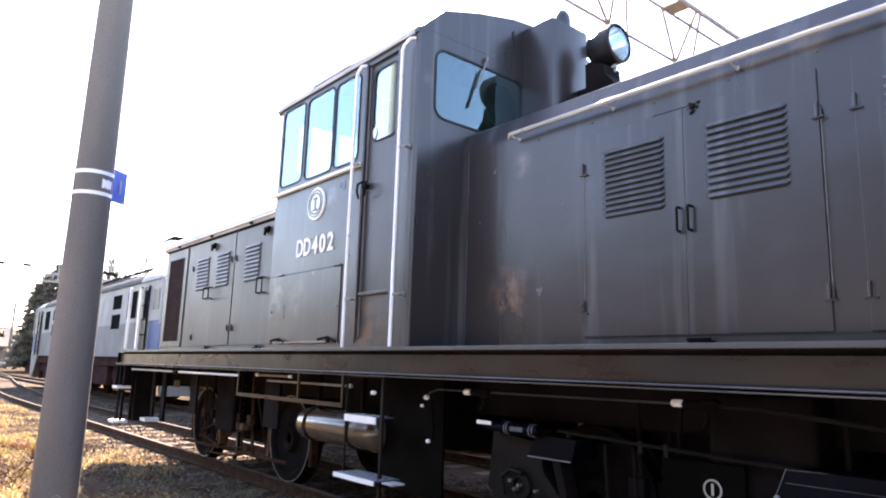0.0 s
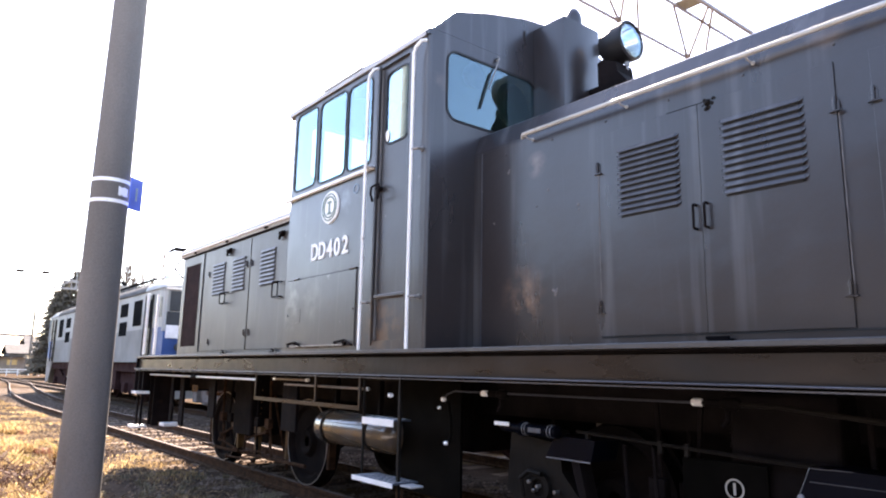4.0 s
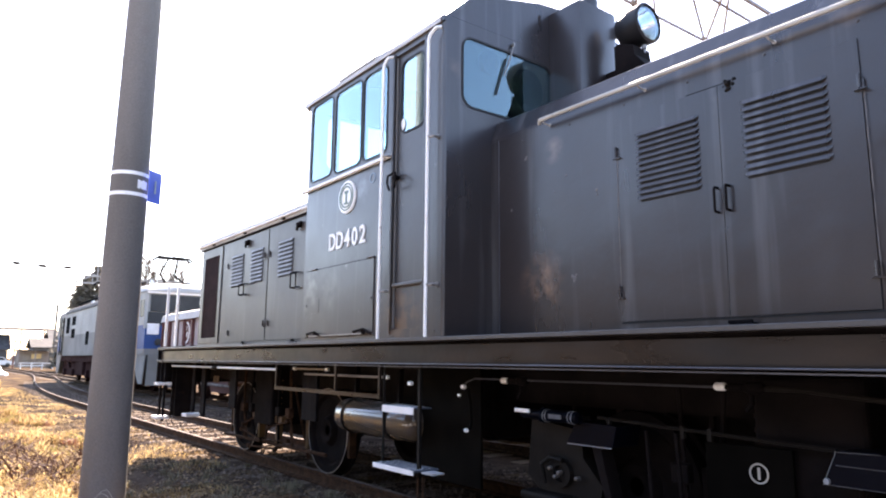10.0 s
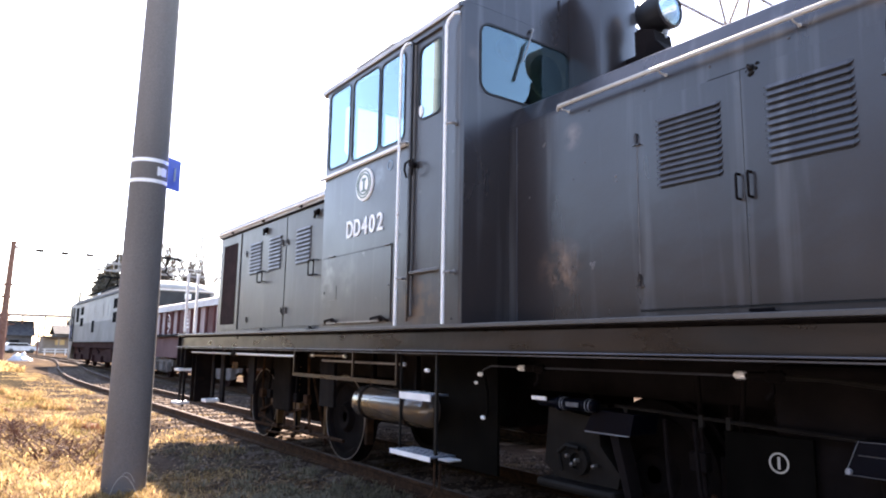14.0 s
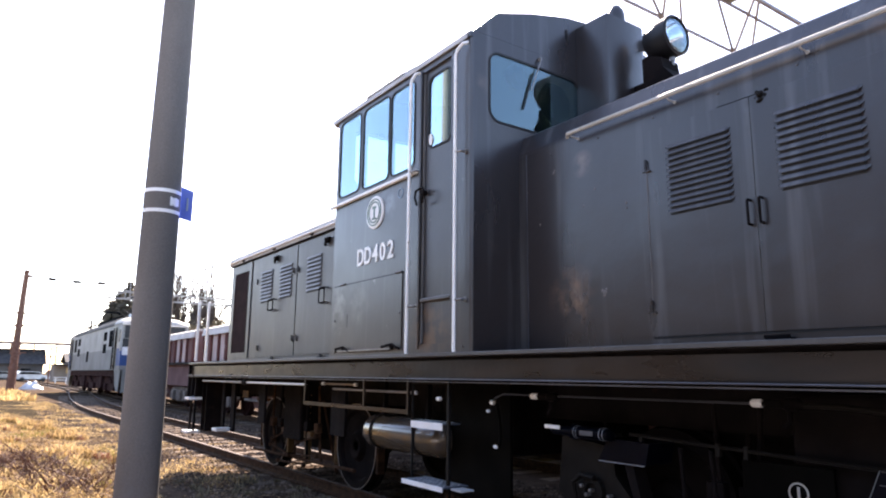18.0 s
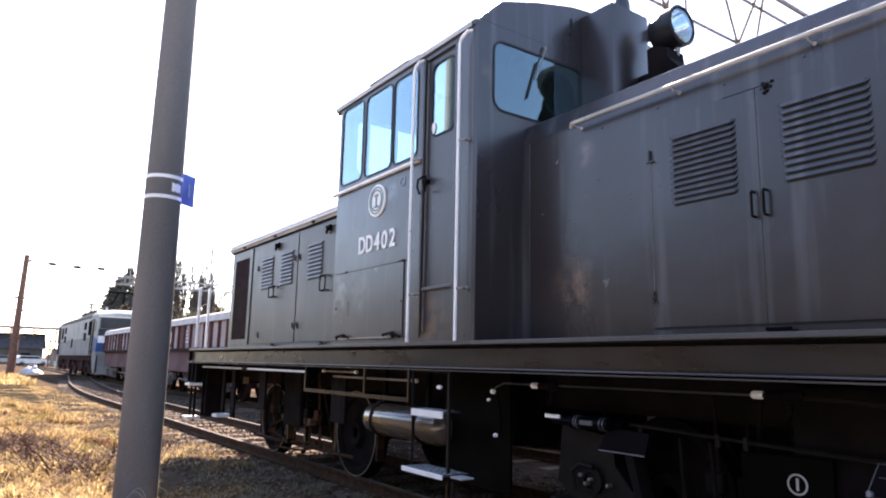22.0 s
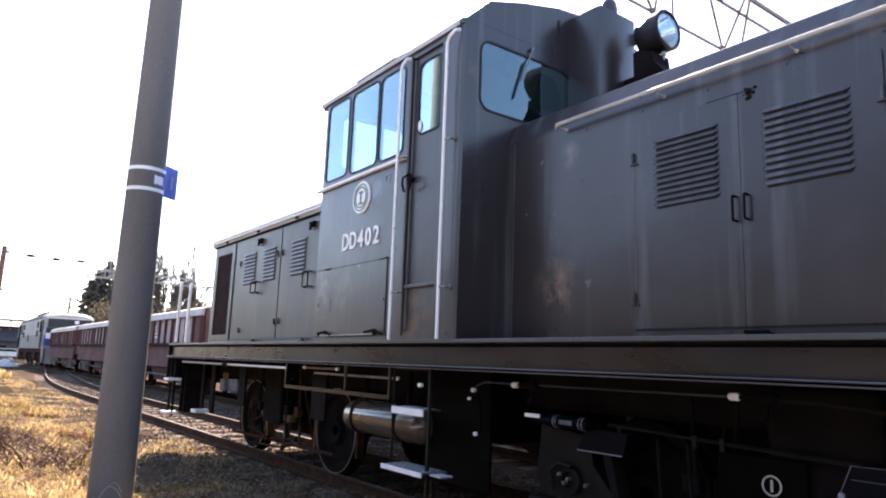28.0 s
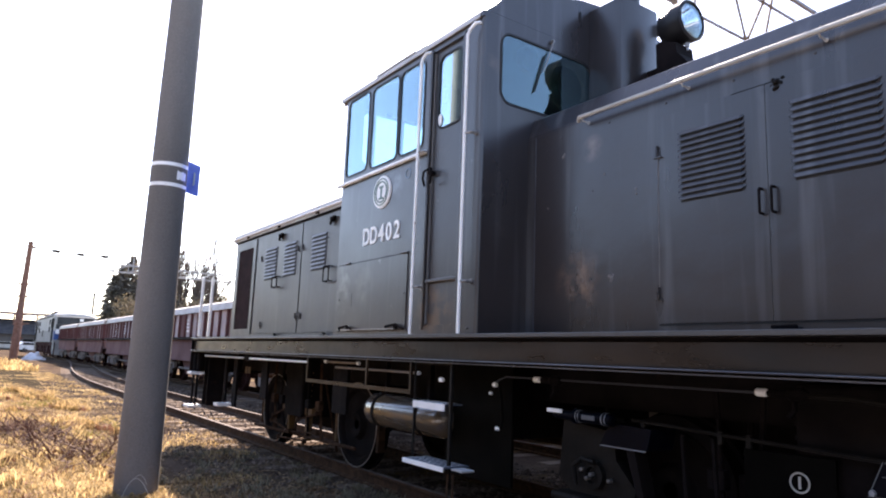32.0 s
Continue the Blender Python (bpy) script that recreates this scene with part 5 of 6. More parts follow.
def build_tracks():
    bs = box(B(), -1.05, 1.05, -0.11, 0.11, -0.10, -0.006, 0.012)
    sm = bpy.data.meshes.new("sleeper")
    bs.to_mesh(sm)
    bs.free()
    sm.materials.append(SLEEPER)
    for nm, mid, y0, y1, s0, s1 in (("track_own", own_track, -12, 66, -3, 44), ("track_running", lambda y: YARD_X, -40, 260, 4, 100)):
        tk = thing(nm, "ballasted railway track with rusty rails and timber sleepers", "track", kind="structure")
        ys = [y0 + (y1 - y0) * i / 160 for i in range(161)] if nm == "track_own" else [y0 + (y1 - y0) * i / 20 for i in range(21)]
        for side in (-0.57, 0.57):
            rail(tk, mid, side, ys)
        y = s0
        while y < s1:
            o = new("sleeper", sm)
            o.parent = tk
            yaw = -math.degrees(math.atan2(mid(y + 0.3) - mid(y - 0.3), 0.6))
            o.matrix_basis = pose(mid(y) + random.uniform(-0.03, 0.03), y, 0, 0, 0, yaw + random.uniform(-1, 1))
            y += 0.66


def stones(name, n, area, size, label):
    verts, faces = [], []
    base = [(1, 0, 0), (-1, 0, 0), (0, 1, 0), (0, -1, 0), (0, 0, 1), (0, 0, -0.6)]
    tri = [(0, 2, 4), (2, 1, 4), (1, 3, 4), (3, 0, 4), (2, 0, 5), (1, 2, 5), (3, 1, 5), (0, 3, 5)]
    for _ in range(n):
        x, y = area()
        s = random.uniform(*size)
        a = random.uniform(0, 6.28)
        k = len(verts)
        z = ground_height(x, y) + s * 0.15
        for vx, vy, vz in base:
            j = random.uniform(0.7, 1.3)
            verts.append((x + s * j * (vx * math.cos(a) - vy * math.sin(a)), y + s * j * (vx * math.sin(a) + vy * math.cos(a)) * 0.8, z + s * j * vz * 0.7))
        faces += [(k + p, k + q, k + r) for p, q, r in tri]
    rows_mesh(name, verts, faces, STONE, label, "gravel")


def blades(name, n, area, height, mat, label, lean=0.5, width=0.006):
    verts, faces = [], []
    for _ in range(n):
        x, y, s = area()
        z = ground_height(x, y) - 0.005
        h = random.uniform(*height) * s
        a = random.uniform(0, 6.28)
        dx, dy = math.cos(a) * width * (1 + y * 0.03), math.sin(a) * width * (1 + y * 0.03)
        b = random.uniform(0, 6.28)
        lx, ly = math.cos(b) * h * lean * random.random(), math.sin(b) * h * lean * random.random()
        k = len(verts)
        verts += [(x - dx, y - dy, z), (x + dx, y + dy, z), (x + lx * 0.4 + dx * 0.7, y + ly * 0.4 + dy * 0.7, z + h * 0.6), (x + lx * 0.4 - dx * 0.7, y + ly * 0.4 - dy * 0.7, z + h * 0.6), (x + lx, y + ly, z + h)]
        faces += [(k, k + 1, k + 2, k + 3), (k + 3, k + 2, k + 4)]
    rows_mesh(name, verts, faces, mat, label, "grass")


def grass_edge(x, y):
    """Where the grass gives way to the gravel beside the track."""
    return 1.35 + 0.75 * smooth(8.0, 11.0, y) + 0.45 * noise.noise((x * 0.8, y * 0.5, 7))


def grass_area():
    while True:
        y = 5.0 + 16 * random.random() ** 1.5
        x = random.uniform(-2.0, 2.9)
        dens = noise.noise((x * 1.1, y * 0.5, 1.5)) * 1.8 + noise.noise((x * 3.4, y * 1.4, 8.5)) * 1.0 + 0.22
        if x < grass_edge(x, y) and random.random() < dens:
            return x, y, 0.45 + min(1.1, dens)


def sparse_area():
    while True:
        y = 5.0 + 30 * random.random() ** 1.5
        x = random.uniform(0.5, 3.3)
        if random.random() < max(0.0, noise.noise((x * 1.3, y * 1.3, 4.5)) * 1.2 + 0.1) and abs(x - own_track(y)) > 0.68:
            return x, y, 0.6


def ballast_area():
    while True:
        y = 4.0 + 30 * random.random() ** 1.4
        x = own_track(y) + random.uniform(-1.9, 1.9)
        if abs(abs(x - own_track(y)) - 0.57) > 0.07:
            return x, y


build_ground()
build_tracks()
stones("ballast", 16000, ballast_area, (0.012, 0.034), "loose grey-brown ballast stones along the track")
stones("gravel", 9000, lambda: (random.uniform(-1.5, 3.2), 4 + 26 * random.random() ** 1.5), (0.006, 0.02), "scattered small gravel")
blades("dry_grass", 26000, grass_area, (0.012, 0.055), DRYGRASS, "sunlit dry yellow winter grass", 2.6, 0.008)
blades("green_grass", 7000, grass_area, (0.03, 0.10), GREENGRASS, "short fading green grass", 0.8)
blades("sparse_grass", 15000, sparse_area, (0.03, 0.10), DRYGRASS, "sparse dry weeds in the gravel", 0.9, 0.004)
blades("far_grass", 9000, lambda: (random.uniform(-8, 3.0), random.uniform(36, 56), 1.6), (0.08, 0.2), DRYGRASS, "strip of dry grass beyond the path", 0.7, 0.02)


def twig_bush(x, y, h, n):
    b = B()
    for _ in range(n):
        a, l = random.uniform(0, 6.28), random.uniform(0.5, 1) * h
        p = Vector((x + random.uniform(-0.3, 0.3), y + random.uniform(-0.4, 0.4), 0.0))
        d = Vector((math.cos(a) * 0.6, math.sin(a) * 0.6, random.uniform(0.5, 1.0))).normalized()
        pts = [p, p + d * l * 0.5, p + d * l + Vector((random.uniform(-0.1, 0.1), 0, -0.12 * l))]
        tube(b, pts, 0.004, 4, [0.009, 0.007, 0.004])
        for _ in range(3):
            q = p + d * l * random.uniform(0.4, 0.9)
            tube(b, [q, q + Vector((random.uniform(-0.15, 0.15), random.uniform(-0.15, 0.15), random.uniform(0.02, 0.12)))], 0.004, 3)
    me = bpy.data.meshes.new("dry_weed")
    b.to_mesh(me)
    b.free()
    me.materials.append(TWIG)
    tagged(new("dry_weed", me), "dry brown branching weed standing in the grass", "weed", "dry weeds", "stuff")


pa = rows_mesh("path", [(-40, 22.3, 0.016), (2.0, 22.0, 0.016), (2.3, 30, 0.016), (2.6, 37, 0.016), (-40, 38, 0.016), (-40, 22.3, -0.03), (2.0, 22.0, -0.03), (2.3, 30, -0.03), (2.6, 37, -0.03), (-40, 38, -0.03)],
               [(0, 1, 2, 3, 4), (0, 5, 6, 1), (1, 6, 7, 2), (2, 7, 8, 3), (3, 8, 9, 4)], PATHGREY, "worn grey service path across the yard, shade in its colour", "path", "structure")
kb = thing("kerb_timber", "old timber edging along the grass", "edging", at=(0, 21.7, 0))
part("beam", box(B(), -12, 1.6, 21.55, 21.75, -0.05, 0.06, 0.01), SLEEPER, kb)


def tuft_area():
    while True:
        y = 5.2 + 15 * random.random() ** 1.4
        x = random.uniform(-0.3, 2.7)
        if x < grass_edge(x, y) and random.random() < 0.10 + 1.7 * noise.noise((x * 1.3, y * 0.5, 11.5)):
            return x, y


def tufts(name, n, height, mat, label, area=tuft_area):
    """Bunches of bent blades that spread from one root."""
    verts, faces = [], []
    for _ in range(n):
        cx, cy = area()
        size = random.uniform(0.6, 1.3)
        for _ in range(34):
            x, y = cx + random.gauss(0, 0.035) * size, cy + random.gauss(0, 0.035) * size
            z = ground_height(x, y) - 0.005
            h = random.uniform(*height) * size
            a = random.uniform(0, 6.28)
            lx, ly = math.cos(a) * h * random.uniform(0.3, 1.1), math.sin(a) * h * random.uniform(0.3, 1.1)
            w = 0.004 * (1 + 0.03 * y)
            dx, dy = -math.sin(a) * w, math.cos(a) * w
            k = len(verts)
            verts += [(x - dx, y - dy, z), (x + dx, y + dy, z), (x + lx * 0.45 + dx, y + ly * 0.45 + dy, z + h * 0.7), (x + lx * 0.45 - dx, y + ly * 0.45 - dy, z + h * 0.7), (x + lx, y + ly, z + h * random.uniform(0.55, 0.95))]
            faces += [(k, k + 1, k + 2, k + 3), (k + 3, k + 2, k + 4)]
    rows_mesh(name, verts, faces, mat, label, "grass")


tufts("grass_tufts", 1000, (0.06, 0.18), DRYGRASS, "bushy tufts of dry golden grass")


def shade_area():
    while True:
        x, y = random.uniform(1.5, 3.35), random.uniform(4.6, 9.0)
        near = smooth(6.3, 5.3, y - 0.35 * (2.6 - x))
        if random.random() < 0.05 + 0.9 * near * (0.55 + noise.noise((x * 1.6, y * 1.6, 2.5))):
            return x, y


tufts("shaded_grass", 230, (0.03, 0.09), SHADEGRASS, "short winter grass, the locomotive's shade put into its colour", shade_area)


def litter(name, n, area, label):
    """Small curled leaves and straw lying at all angles."""
    verts, faces = [], []
    for _ in range(n):
        x, y = area()
        z = ground_height(x, y) + random.uniform(0.0, 0.02)
        a, l, w = random.uniform(0, 6.28), random.uniform(0.012, 0.045), random.uniform(0.006, 0.016)
        u = Vector((math.cos(a), math.sin(a), random.uniform(-0.5, 0.5))).normalized() * l
        v = u.cross(Vector((random.uniform(-0.5, 0.5), random.uniform(-0.5, 0.5), 1))).normalized() * w
        c = Vector((x, y, z + 0.006))
        k = len(verts)
        verts += [tuple(c - u), tuple(c + v + Vector((0, 0, 0.006))), tuple(c + u), tuple(c - v + Vector((0, 0, 0.006)))]
        faces += [(k, k + 1, k + 2), (k, k + 2, k + 3)]
    rows_mesh(name, verts, faces, LITTER, label, "leaves")


def litter_area():
    while True:
        y = 4.8 + 15 * random.random() ** 1.5
        x = random.uniform(-0.5, 3.35)
        if random.random() < 0.35 + 1.1 * noise.noise((x * 1.5, y * 0.8, 21.5)):
            return x, y


litter("leaf_litter", 15000, litter_area, "dry brown leaves and straw scattered over the ground")
REDWEED = material("reddish dry weed", (0.15, 0.062, 0.036), 0.8, color2=(0.22, 0.11, 0.065), scale=3, translucent=0.3)
tufts("red_weeds", 240, (0.06, 0.15), REDWEED, "reddish-brown dry weeds among the grass")
weeds = random.Random(31)
for i in range(15):
    f = i / 14
    bx, by = 1.12 - 0.42 * f + weeds.uniform(-0.06, 0.06), 7.3 + 3.6 * f + weeds.uniform(-0.2, 0.2)
    bh, bn = weeds.uniform(0.30, 0.50), weeds.randint(12, 22)
    twig_bush(bx, by, bh, bn)


def bramble(stems):
    """Long dry stems that lean out of the grass, with short side twigs."""
    rnd = random.Random(17)
    b = B()
    for p, q, r in stems:
        p, q = Vector(p), Vector(q)
        pts = [p.lerp(q, f) + Vector((rnd.uniform(-0.015, 0.015), rnd.uniform(-0.03, 0.03), 0.05 * math.sin(math.pi * f) + rnd.uniform(-0.012, 0.012))) for f in [i / 9 for i in range(10)]]
        tube(b, pts, r, 5, [r * (1.1 - 0.06 * i) for i in range(10)])
        for c in pts[1:]:
            for _ in range(3):
                e = c + Vector((rnd.uniform(-0.13, 0.10), rnd.uniform(-0.1, 0.1), rnd.uniform(-0.10, 0.13)))
                m = c.lerp(e, 0.5) + Vector((0, 0, rnd.uniform(0.0, 0.03)))
                tube(b, [c, m, e], 0.004, 4, [0.006, 0.005, 0.003])
    me = bpy.data.meshes.new("bramble")
    b.to_mesh(me)
    b.free()
    me.materials.append(TWIG)
    tagged(new("bramble", me), "dry reddish-brown bramble leaning out of the grass", "weed", "dry weeds", "stuff")


bramble([((1.40, 7.6, -0.05), (0.74, 7.6, 0.40), 0.011), ((1.0, 7.9, -0.03), (0.52, 7.9, 0.50), 0.009), ((1.36, 7.4, -0.04), (1.02, 7.5, 0.30), 0.008), ((0.80, 8.3, -0.03), (0.62, 8.3, 0.44), 0.008), ((1.30, 8.0, -0.03), (1.44, 8.0, 0.30), 0.007)])

b = B()
arc = [(1.07 + 0.26 * f, 5.63 - 0.06 * f, 0.30 * math.sin(math.pi * min(1.0, 0.06 + 0.92 * f) ** 0.8)) for f in [i / 16 for i in range(17)]]
tube(b, arc, 0.0024, 5)
tube(b, [(arc[5][0] + 0.09 * f, arc[5][1] - 0.05 * f, arc[5][2] + 0.05 * math.sin(2.6 * f) - 0.06 * f * f) for f in [i / 7 for i in range(8)]], 0.0018, 4)
me = bpy.data.meshes.new("dry_stalk")
b.to_mesh(me)
b.free()
me.materials.append(CREAM)
tagged(new("dry_stalk", me), "bent pale grass stalk at the pole's foot", "stalk")


# ---- concrete pole and overhead gantry ----
PX, PY = 1.252, 5.965


def build_pole():
    P = thing("concrete_pole", "tall grey concrete line pole with white bands", "pole", at=(PX, PY, 0))
    rad = lambda z: 0.168 - 0.0078 * z
    part("shaft", lathe(B(), (PX, PY, -0.05), (0, 0, 1), [(z + 0.05, rad(z)) for z in (-0.05, 2, 4, 6, 7.9)], 40), CONCRETE, P, "", True)
    for z in (2.60, 2.775):
        part("band", lathe(B(), (PX, PY, z), (0, 0, 1), [(0, rad(z) + 0.001), (0, rad(z) + 0.004), (0.03, rad(z) + 0.004), (0.03, rad(z) + 0.001)], 40, False), WHITE, P, "thin white band", True)
    part("bare_band", lathe(B(), (PX, PY, 2.63), (0, 0, 1), [(0, rad(2.7) + 0.0015), (0.145, rad(2.7) + 0.0015)], 40, False), CONCRETE, P, "bare grey strip between the bands", True)
    # worn patch on the strap, and the little blue plate held by it
    b = B()
    for i in range(4):
        a0, a1 = radians(-78 + i * 9), radians(-78 + (i + 1) * 9)
        r = rad(2.7) + 0.004
        b.faces.new([b.verts.new((PX + r * math.cos(a), PY + r * math.sin(a), z)) for a, z in ((a0, 2.665 + 0.01 * (i % 2)), (a1, 2.66), (a1, 2.735), (a0, 2.742 - 0.012 * (i % 2)))])
    part("worn_mark", b, WHITE, P, "pale worn lettering patch")
    pl = part("blue_plate", B_plate(0.0), BLUE, P, "small blue enamel plate fixed to the pole")
    part("plate_mark", B_plate(0.006, True), PALE_MARK, pl)


def B_plate(off, mark=False):
    b = B()
    c = Vector((PX + 0.175, PY - 0.10, 2.70))
    u = Vector((0.80, 0.60, 0)).normalized()
    n = Vector((u.y, -u.x, 0))
    w, h = (0.008, 0.055) if mark else (0.075, 0.135)
    lo, hi = (-off - 0.002, -off) if mark else (0, 0.006)
    vs = [[b.verts.new(c + u * a * w + Vector((0, 0, z * h)) + n * (off + k * 0.006)) for a, z in ((-1, -1), (1, -1), (1, 1), (-1, 1))] for k in (0, 1)]
    ring_faces(b, vs)
    return b


build_pole()


def build_gantry():
    G = thing("overhead_gantry", "galvanised lattice overhead-line gantry spanning the tracks", "gantry", at=(PX, PY, 0))
    x0, x1, yc, ya, yb, zl = PX - 0.1, 17.2, 5.115, 5.45, 6.34, 7.13
    for y, z, r, nm in ((yc, zl, 0.036, "front_chord"), (ya, zl, 0.024, "bottom_chord"), (yb, zl, 0.026, "bottom_chord")):
        part(nm, tube(B(), [(x0, y, z), (x1, y, z)], r, 4), LATTICE, G)
    pitch, x = 2.054, 2.625 - 2.054
    while x + pitch < x1:
        xb = x + pitch
        for p, q in (((xb - 1.84, ya, zl), (xb, yb, zl)), ((xb - 1.38, yc, zl), (xb + 0.03, yb, zl)), ((xb - 1.26, yc, zl), (xb + 0.55, yb, zl))):
            part("brace", tube(B(), [p, q], 0.026, 4), LATTICE, G)
        part("deck_board", box(B(), xb + 0.28 - 2.054, xb + 0.58 - 2.054, yc + 0.02, ya + 0.005, zl + 0.028, zl + 0.05), PLANK, G, "tan board laid between the chords")
        part("gusset", box(B(), xb - 0.07, xb + 0.07, yb - 0.012, yb + 0.012, zl - 0.04, zl + 0.08), LATTICE, G)
        x += pitch
    part("far_leg", lathe(B(), (17.0, PY, -0.05), (0, 0, 1), [(0, 0.165), (7.9, 0.09)], 24), CONCRETE, G, "concrete leg beyond the tracks", True)


build_gantry()


def portal(name, y, x0, x1, zl, zh, leg0, leg1, brace=1.2):
    G = thing(name, "pale lattice overhead-line portal across the tracks further on", "gantry", "distant portals", at=(x0, y, 0))
    for z in (zl, zh):
        part("chord", tube(B(), [(x0, y, z), (x1, y, z)], 0.08, 4), GALV, G)
    x = x0
    while x < x1 - 0.1:
        part("brace", tube(B(), [(x, y, zl), (min(x + brace, x1), y, zh)], 0.06, 4), GALV, G)
        part("brace", tube(B(), [(x, y, zl), (x, y, zh)], 0.035, 4), GALV, G)
        x += brace
    for lx in (leg0, leg1):
        if lx is not None:
            part("leg", tube(B(), [(lx, y, -0.05), (lx, y, zh + 0.3)], 0.14, 10), CONCRETE, G)
    return G


G1 = portal("distant_portal", 52.0, 7.7, 19.0, 6.45, 6.95, 9.9, 19.0)
part("raking_arm", tube(B(), [(7.75, 52.0, 7.45), (10.4, 52.0, 6.6)], 0.05, 4), GALV, G1)
part("arm_post", tube(B(), [(9.2, 52.0, 6.5), (9.2, 52.0, 7.6)], 0.05, 4), GALV, G1)
portal("distant_portal", 96.0, 12.0, 26.0, 6.75, 7.6, 12.8, 26.0, 1.7)
LP = thing("line_pole", "red-brown wooden line pole leaning slightly beside the yard", "pole", at=(2.72, 52.0, 0))
part("shaft", tube(B(), [(2.66, 52.0, -0.1), (2.80, 52.0, 7.9)], 0.2, 10, [0.25, 0.15]), POLEWOOD, LP, "", True)
part("cap", box(B(), 2.72, 3.1, 51.9, 52.1, 7.45, 7.6), POLEWOOD, LP)
for z in (1.5, 2.4, 3.0, 4.2, 5.0):
    part("peg", box(B(), 2.4, 3.05, 51.93, 52.05, z, z + 0.12), POLEWOOD, LP)
W = thing("span_wire", "thin span wire with insulators from the pole to the portal", "wire", at=(2.8, 52, 7.5))
pts = [(2.8 + (7.8 - 2.8) * i / 10, 52.0, 7.55 - 0.12 * i / 10 - 0.10 * math.sin(math.pi * i / 10)) for i in range(11)]
part("strand", tube(B(), pts, 0.06, 4), WIRE, W)
for i in (3, 6, 9):
    x, _, z = pts[i]
    part("insulator", tube(B(), [(x - 0.2, 52, z + 0.015), (x, 52, z), (x + 0.2, 52, z - 0.01)], 0.11, 6), WIRE, W)


# ---- trees ----
def conifer(x, y, h, r, seed):
    rnd = random.Random(seed)
    T = thing("conifer", "dark ragged conifer with drooping branches behind the yard", "tree", "conifers", at=(x, y, 0))
    part("trunk", tube(B(), [(x, y, -0.1), (x + 0.1, y, h * 0.5), (x, y, h)], 0.2, 8, [0.26, 0.16, 0.03]), BARK, T, "", True)
    b = B()
    z = h * 0.12
    while z < h:
        rr = r * (1 - z / h) ** 0.75 * rnd.uniform(0.6, 1.15) + 0.15
        for k in range(rnd.randint(5, 8)):
            a = rnd.uniform(0, 6.283)
            L = rr * rnd.uniform(0.7, 1.15)
            d = Vector((math.cos(a), math.sin(a), 0))
            s = Vector((-d.y, d.x, 0))
            for i in range(int(8 + L * 8)):
                f = rnd.uniform(0.15, 1)
                c = Vector((x, y, z)) + d * L * f + s * rnd.uniform(-0.28, 0.28) * (0.4 + f) + Vector((0, 0, -0.28 * L * f * f + rnd.uniform(-0.12, 0.12)))
                q = rnd.uniform(0.14, 0.34)
                e = Vector((rnd.uniform(-1, 1), rnd.uniform(-1, 1), rnd.uniform(-0.6, 0.4))).normalized() * q
                g = e.cross(Vector((rnd.uniform(-1, 1), rnd.uniform(-1, 1), rnd.uniform(-1, 1)))).normalized() * q * 0.6
                b.faces.new([b.verts.new(c + e), b.verts.new(c + g), b.verts.new(c - e * 0.8), b.verts.new(c - g)])
        z += h * 0.028
    crown(T, b, NEEDLES)


def crown(T, b, mat):
    me = bpy.data.meshes.new("crown")
    b.to_mesh(me)
    b.free()
    me.materials.append(mat)
    me.transform(Matrix.Translation(-T.location))
    o = new("crown", me)
    o.parent = T


def bare_tree(x, y, h, seed):
    rnd = random.Random(seed)
    T = thing("bare_tree", "leafless winter tree with fine upright twigs", "tree", at=(x, y, 0))
    b = B()

    def grow(p, d, l, r, depth):
        q = p + d * l
        tube(b, [p, p + d * l * 0.5 + Vector((rnd.uniform(-0.04, 0.04) * l, 0, 0)), q], r, 5 if depth < 3 else 3, [r, r * 0.85, r * 0.65])
        if depth < 6:
            for _ in range(2 if depth else 4):
                e = (d + Vector((rnd.uniform(-0.5, 0.5), rnd.uniform(-0.5, 0.5), rnd.uniform(0.05, 0.5)))).normalized()
                grow(q - d * l * rnd.uniform(0, 0.4), e, l * rnd.uniform(0.55, 0.8), r * 0.76, depth + 1)
    grow(Vector((x, y, -0.1)), Vector((0, 0, 1)), h * 0.42, 0.13, 0)
    part("crown", b, BARK, T)


def shrub(x, y, h, r, seed):
    rnd = random.Random(seed)
    T = thing("shrub", "brownish evergreen shrub behind the train", "shrub", "shrubs", at=(x, y, 0))
    part("stem", tube(B(), [(x, y, -0.1), (x, y, h * 0.6)], 0.1, 6), BARK, T)
    b = B()
    lumps = [(Vector((x + rnd.uniform(-r, r) * 0.8, y + rnd.uniform(-r, r) * 0.8, h * rnd.uniform(0.3, 0.85))), r * rnd.uniform(0.3, 0.55)) for _ in range(14)]
    for c, s in lumps:
        for _ in range(220):
            v = Vector((rnd.gauss(0, 1), rnd.gauss(0, 1), rnd.gauss(0, 1))).normalized() * s * rnd.uniform(0.6, 1.1)
            q = rnd.uniform(0.08, 0.2)
            e = Vector((rnd.uniform(-1, 1), rnd.uniform(-1, 1), rnd.uniform(-1, 1))).normalized() * q
            g = e.orthogonal().normalized() * q * 0.6
            b.faces.new([b.verts.new(c + v + e), b.verts.new(c + v + g), b.verts.new(c + v - e), b.verts.new(c + v - g)])
    crown(T, b, LEAVES)


for i, (az, d, el, r) in enumerate(((8.9, 76, 5.4, 2.6), (10.0, 78, 7.0, 3.4), (11.4, 80, 6.4, 3.6), (12.4, 84, 5.6, 2.6), (9.4, 79, 6.2, 3.2), (10.7, 76, 6.5, 3.4),
                                     (13.4, 79, 6.3, 1.6), (14.9, 77, 5.6, 1.9), (16.1, 80, 5.4, 1.8))):
    conifer(d * math.tan(radians(az)), d, 1.27 + d * math.tan(radians(el)), r, 10 + i)
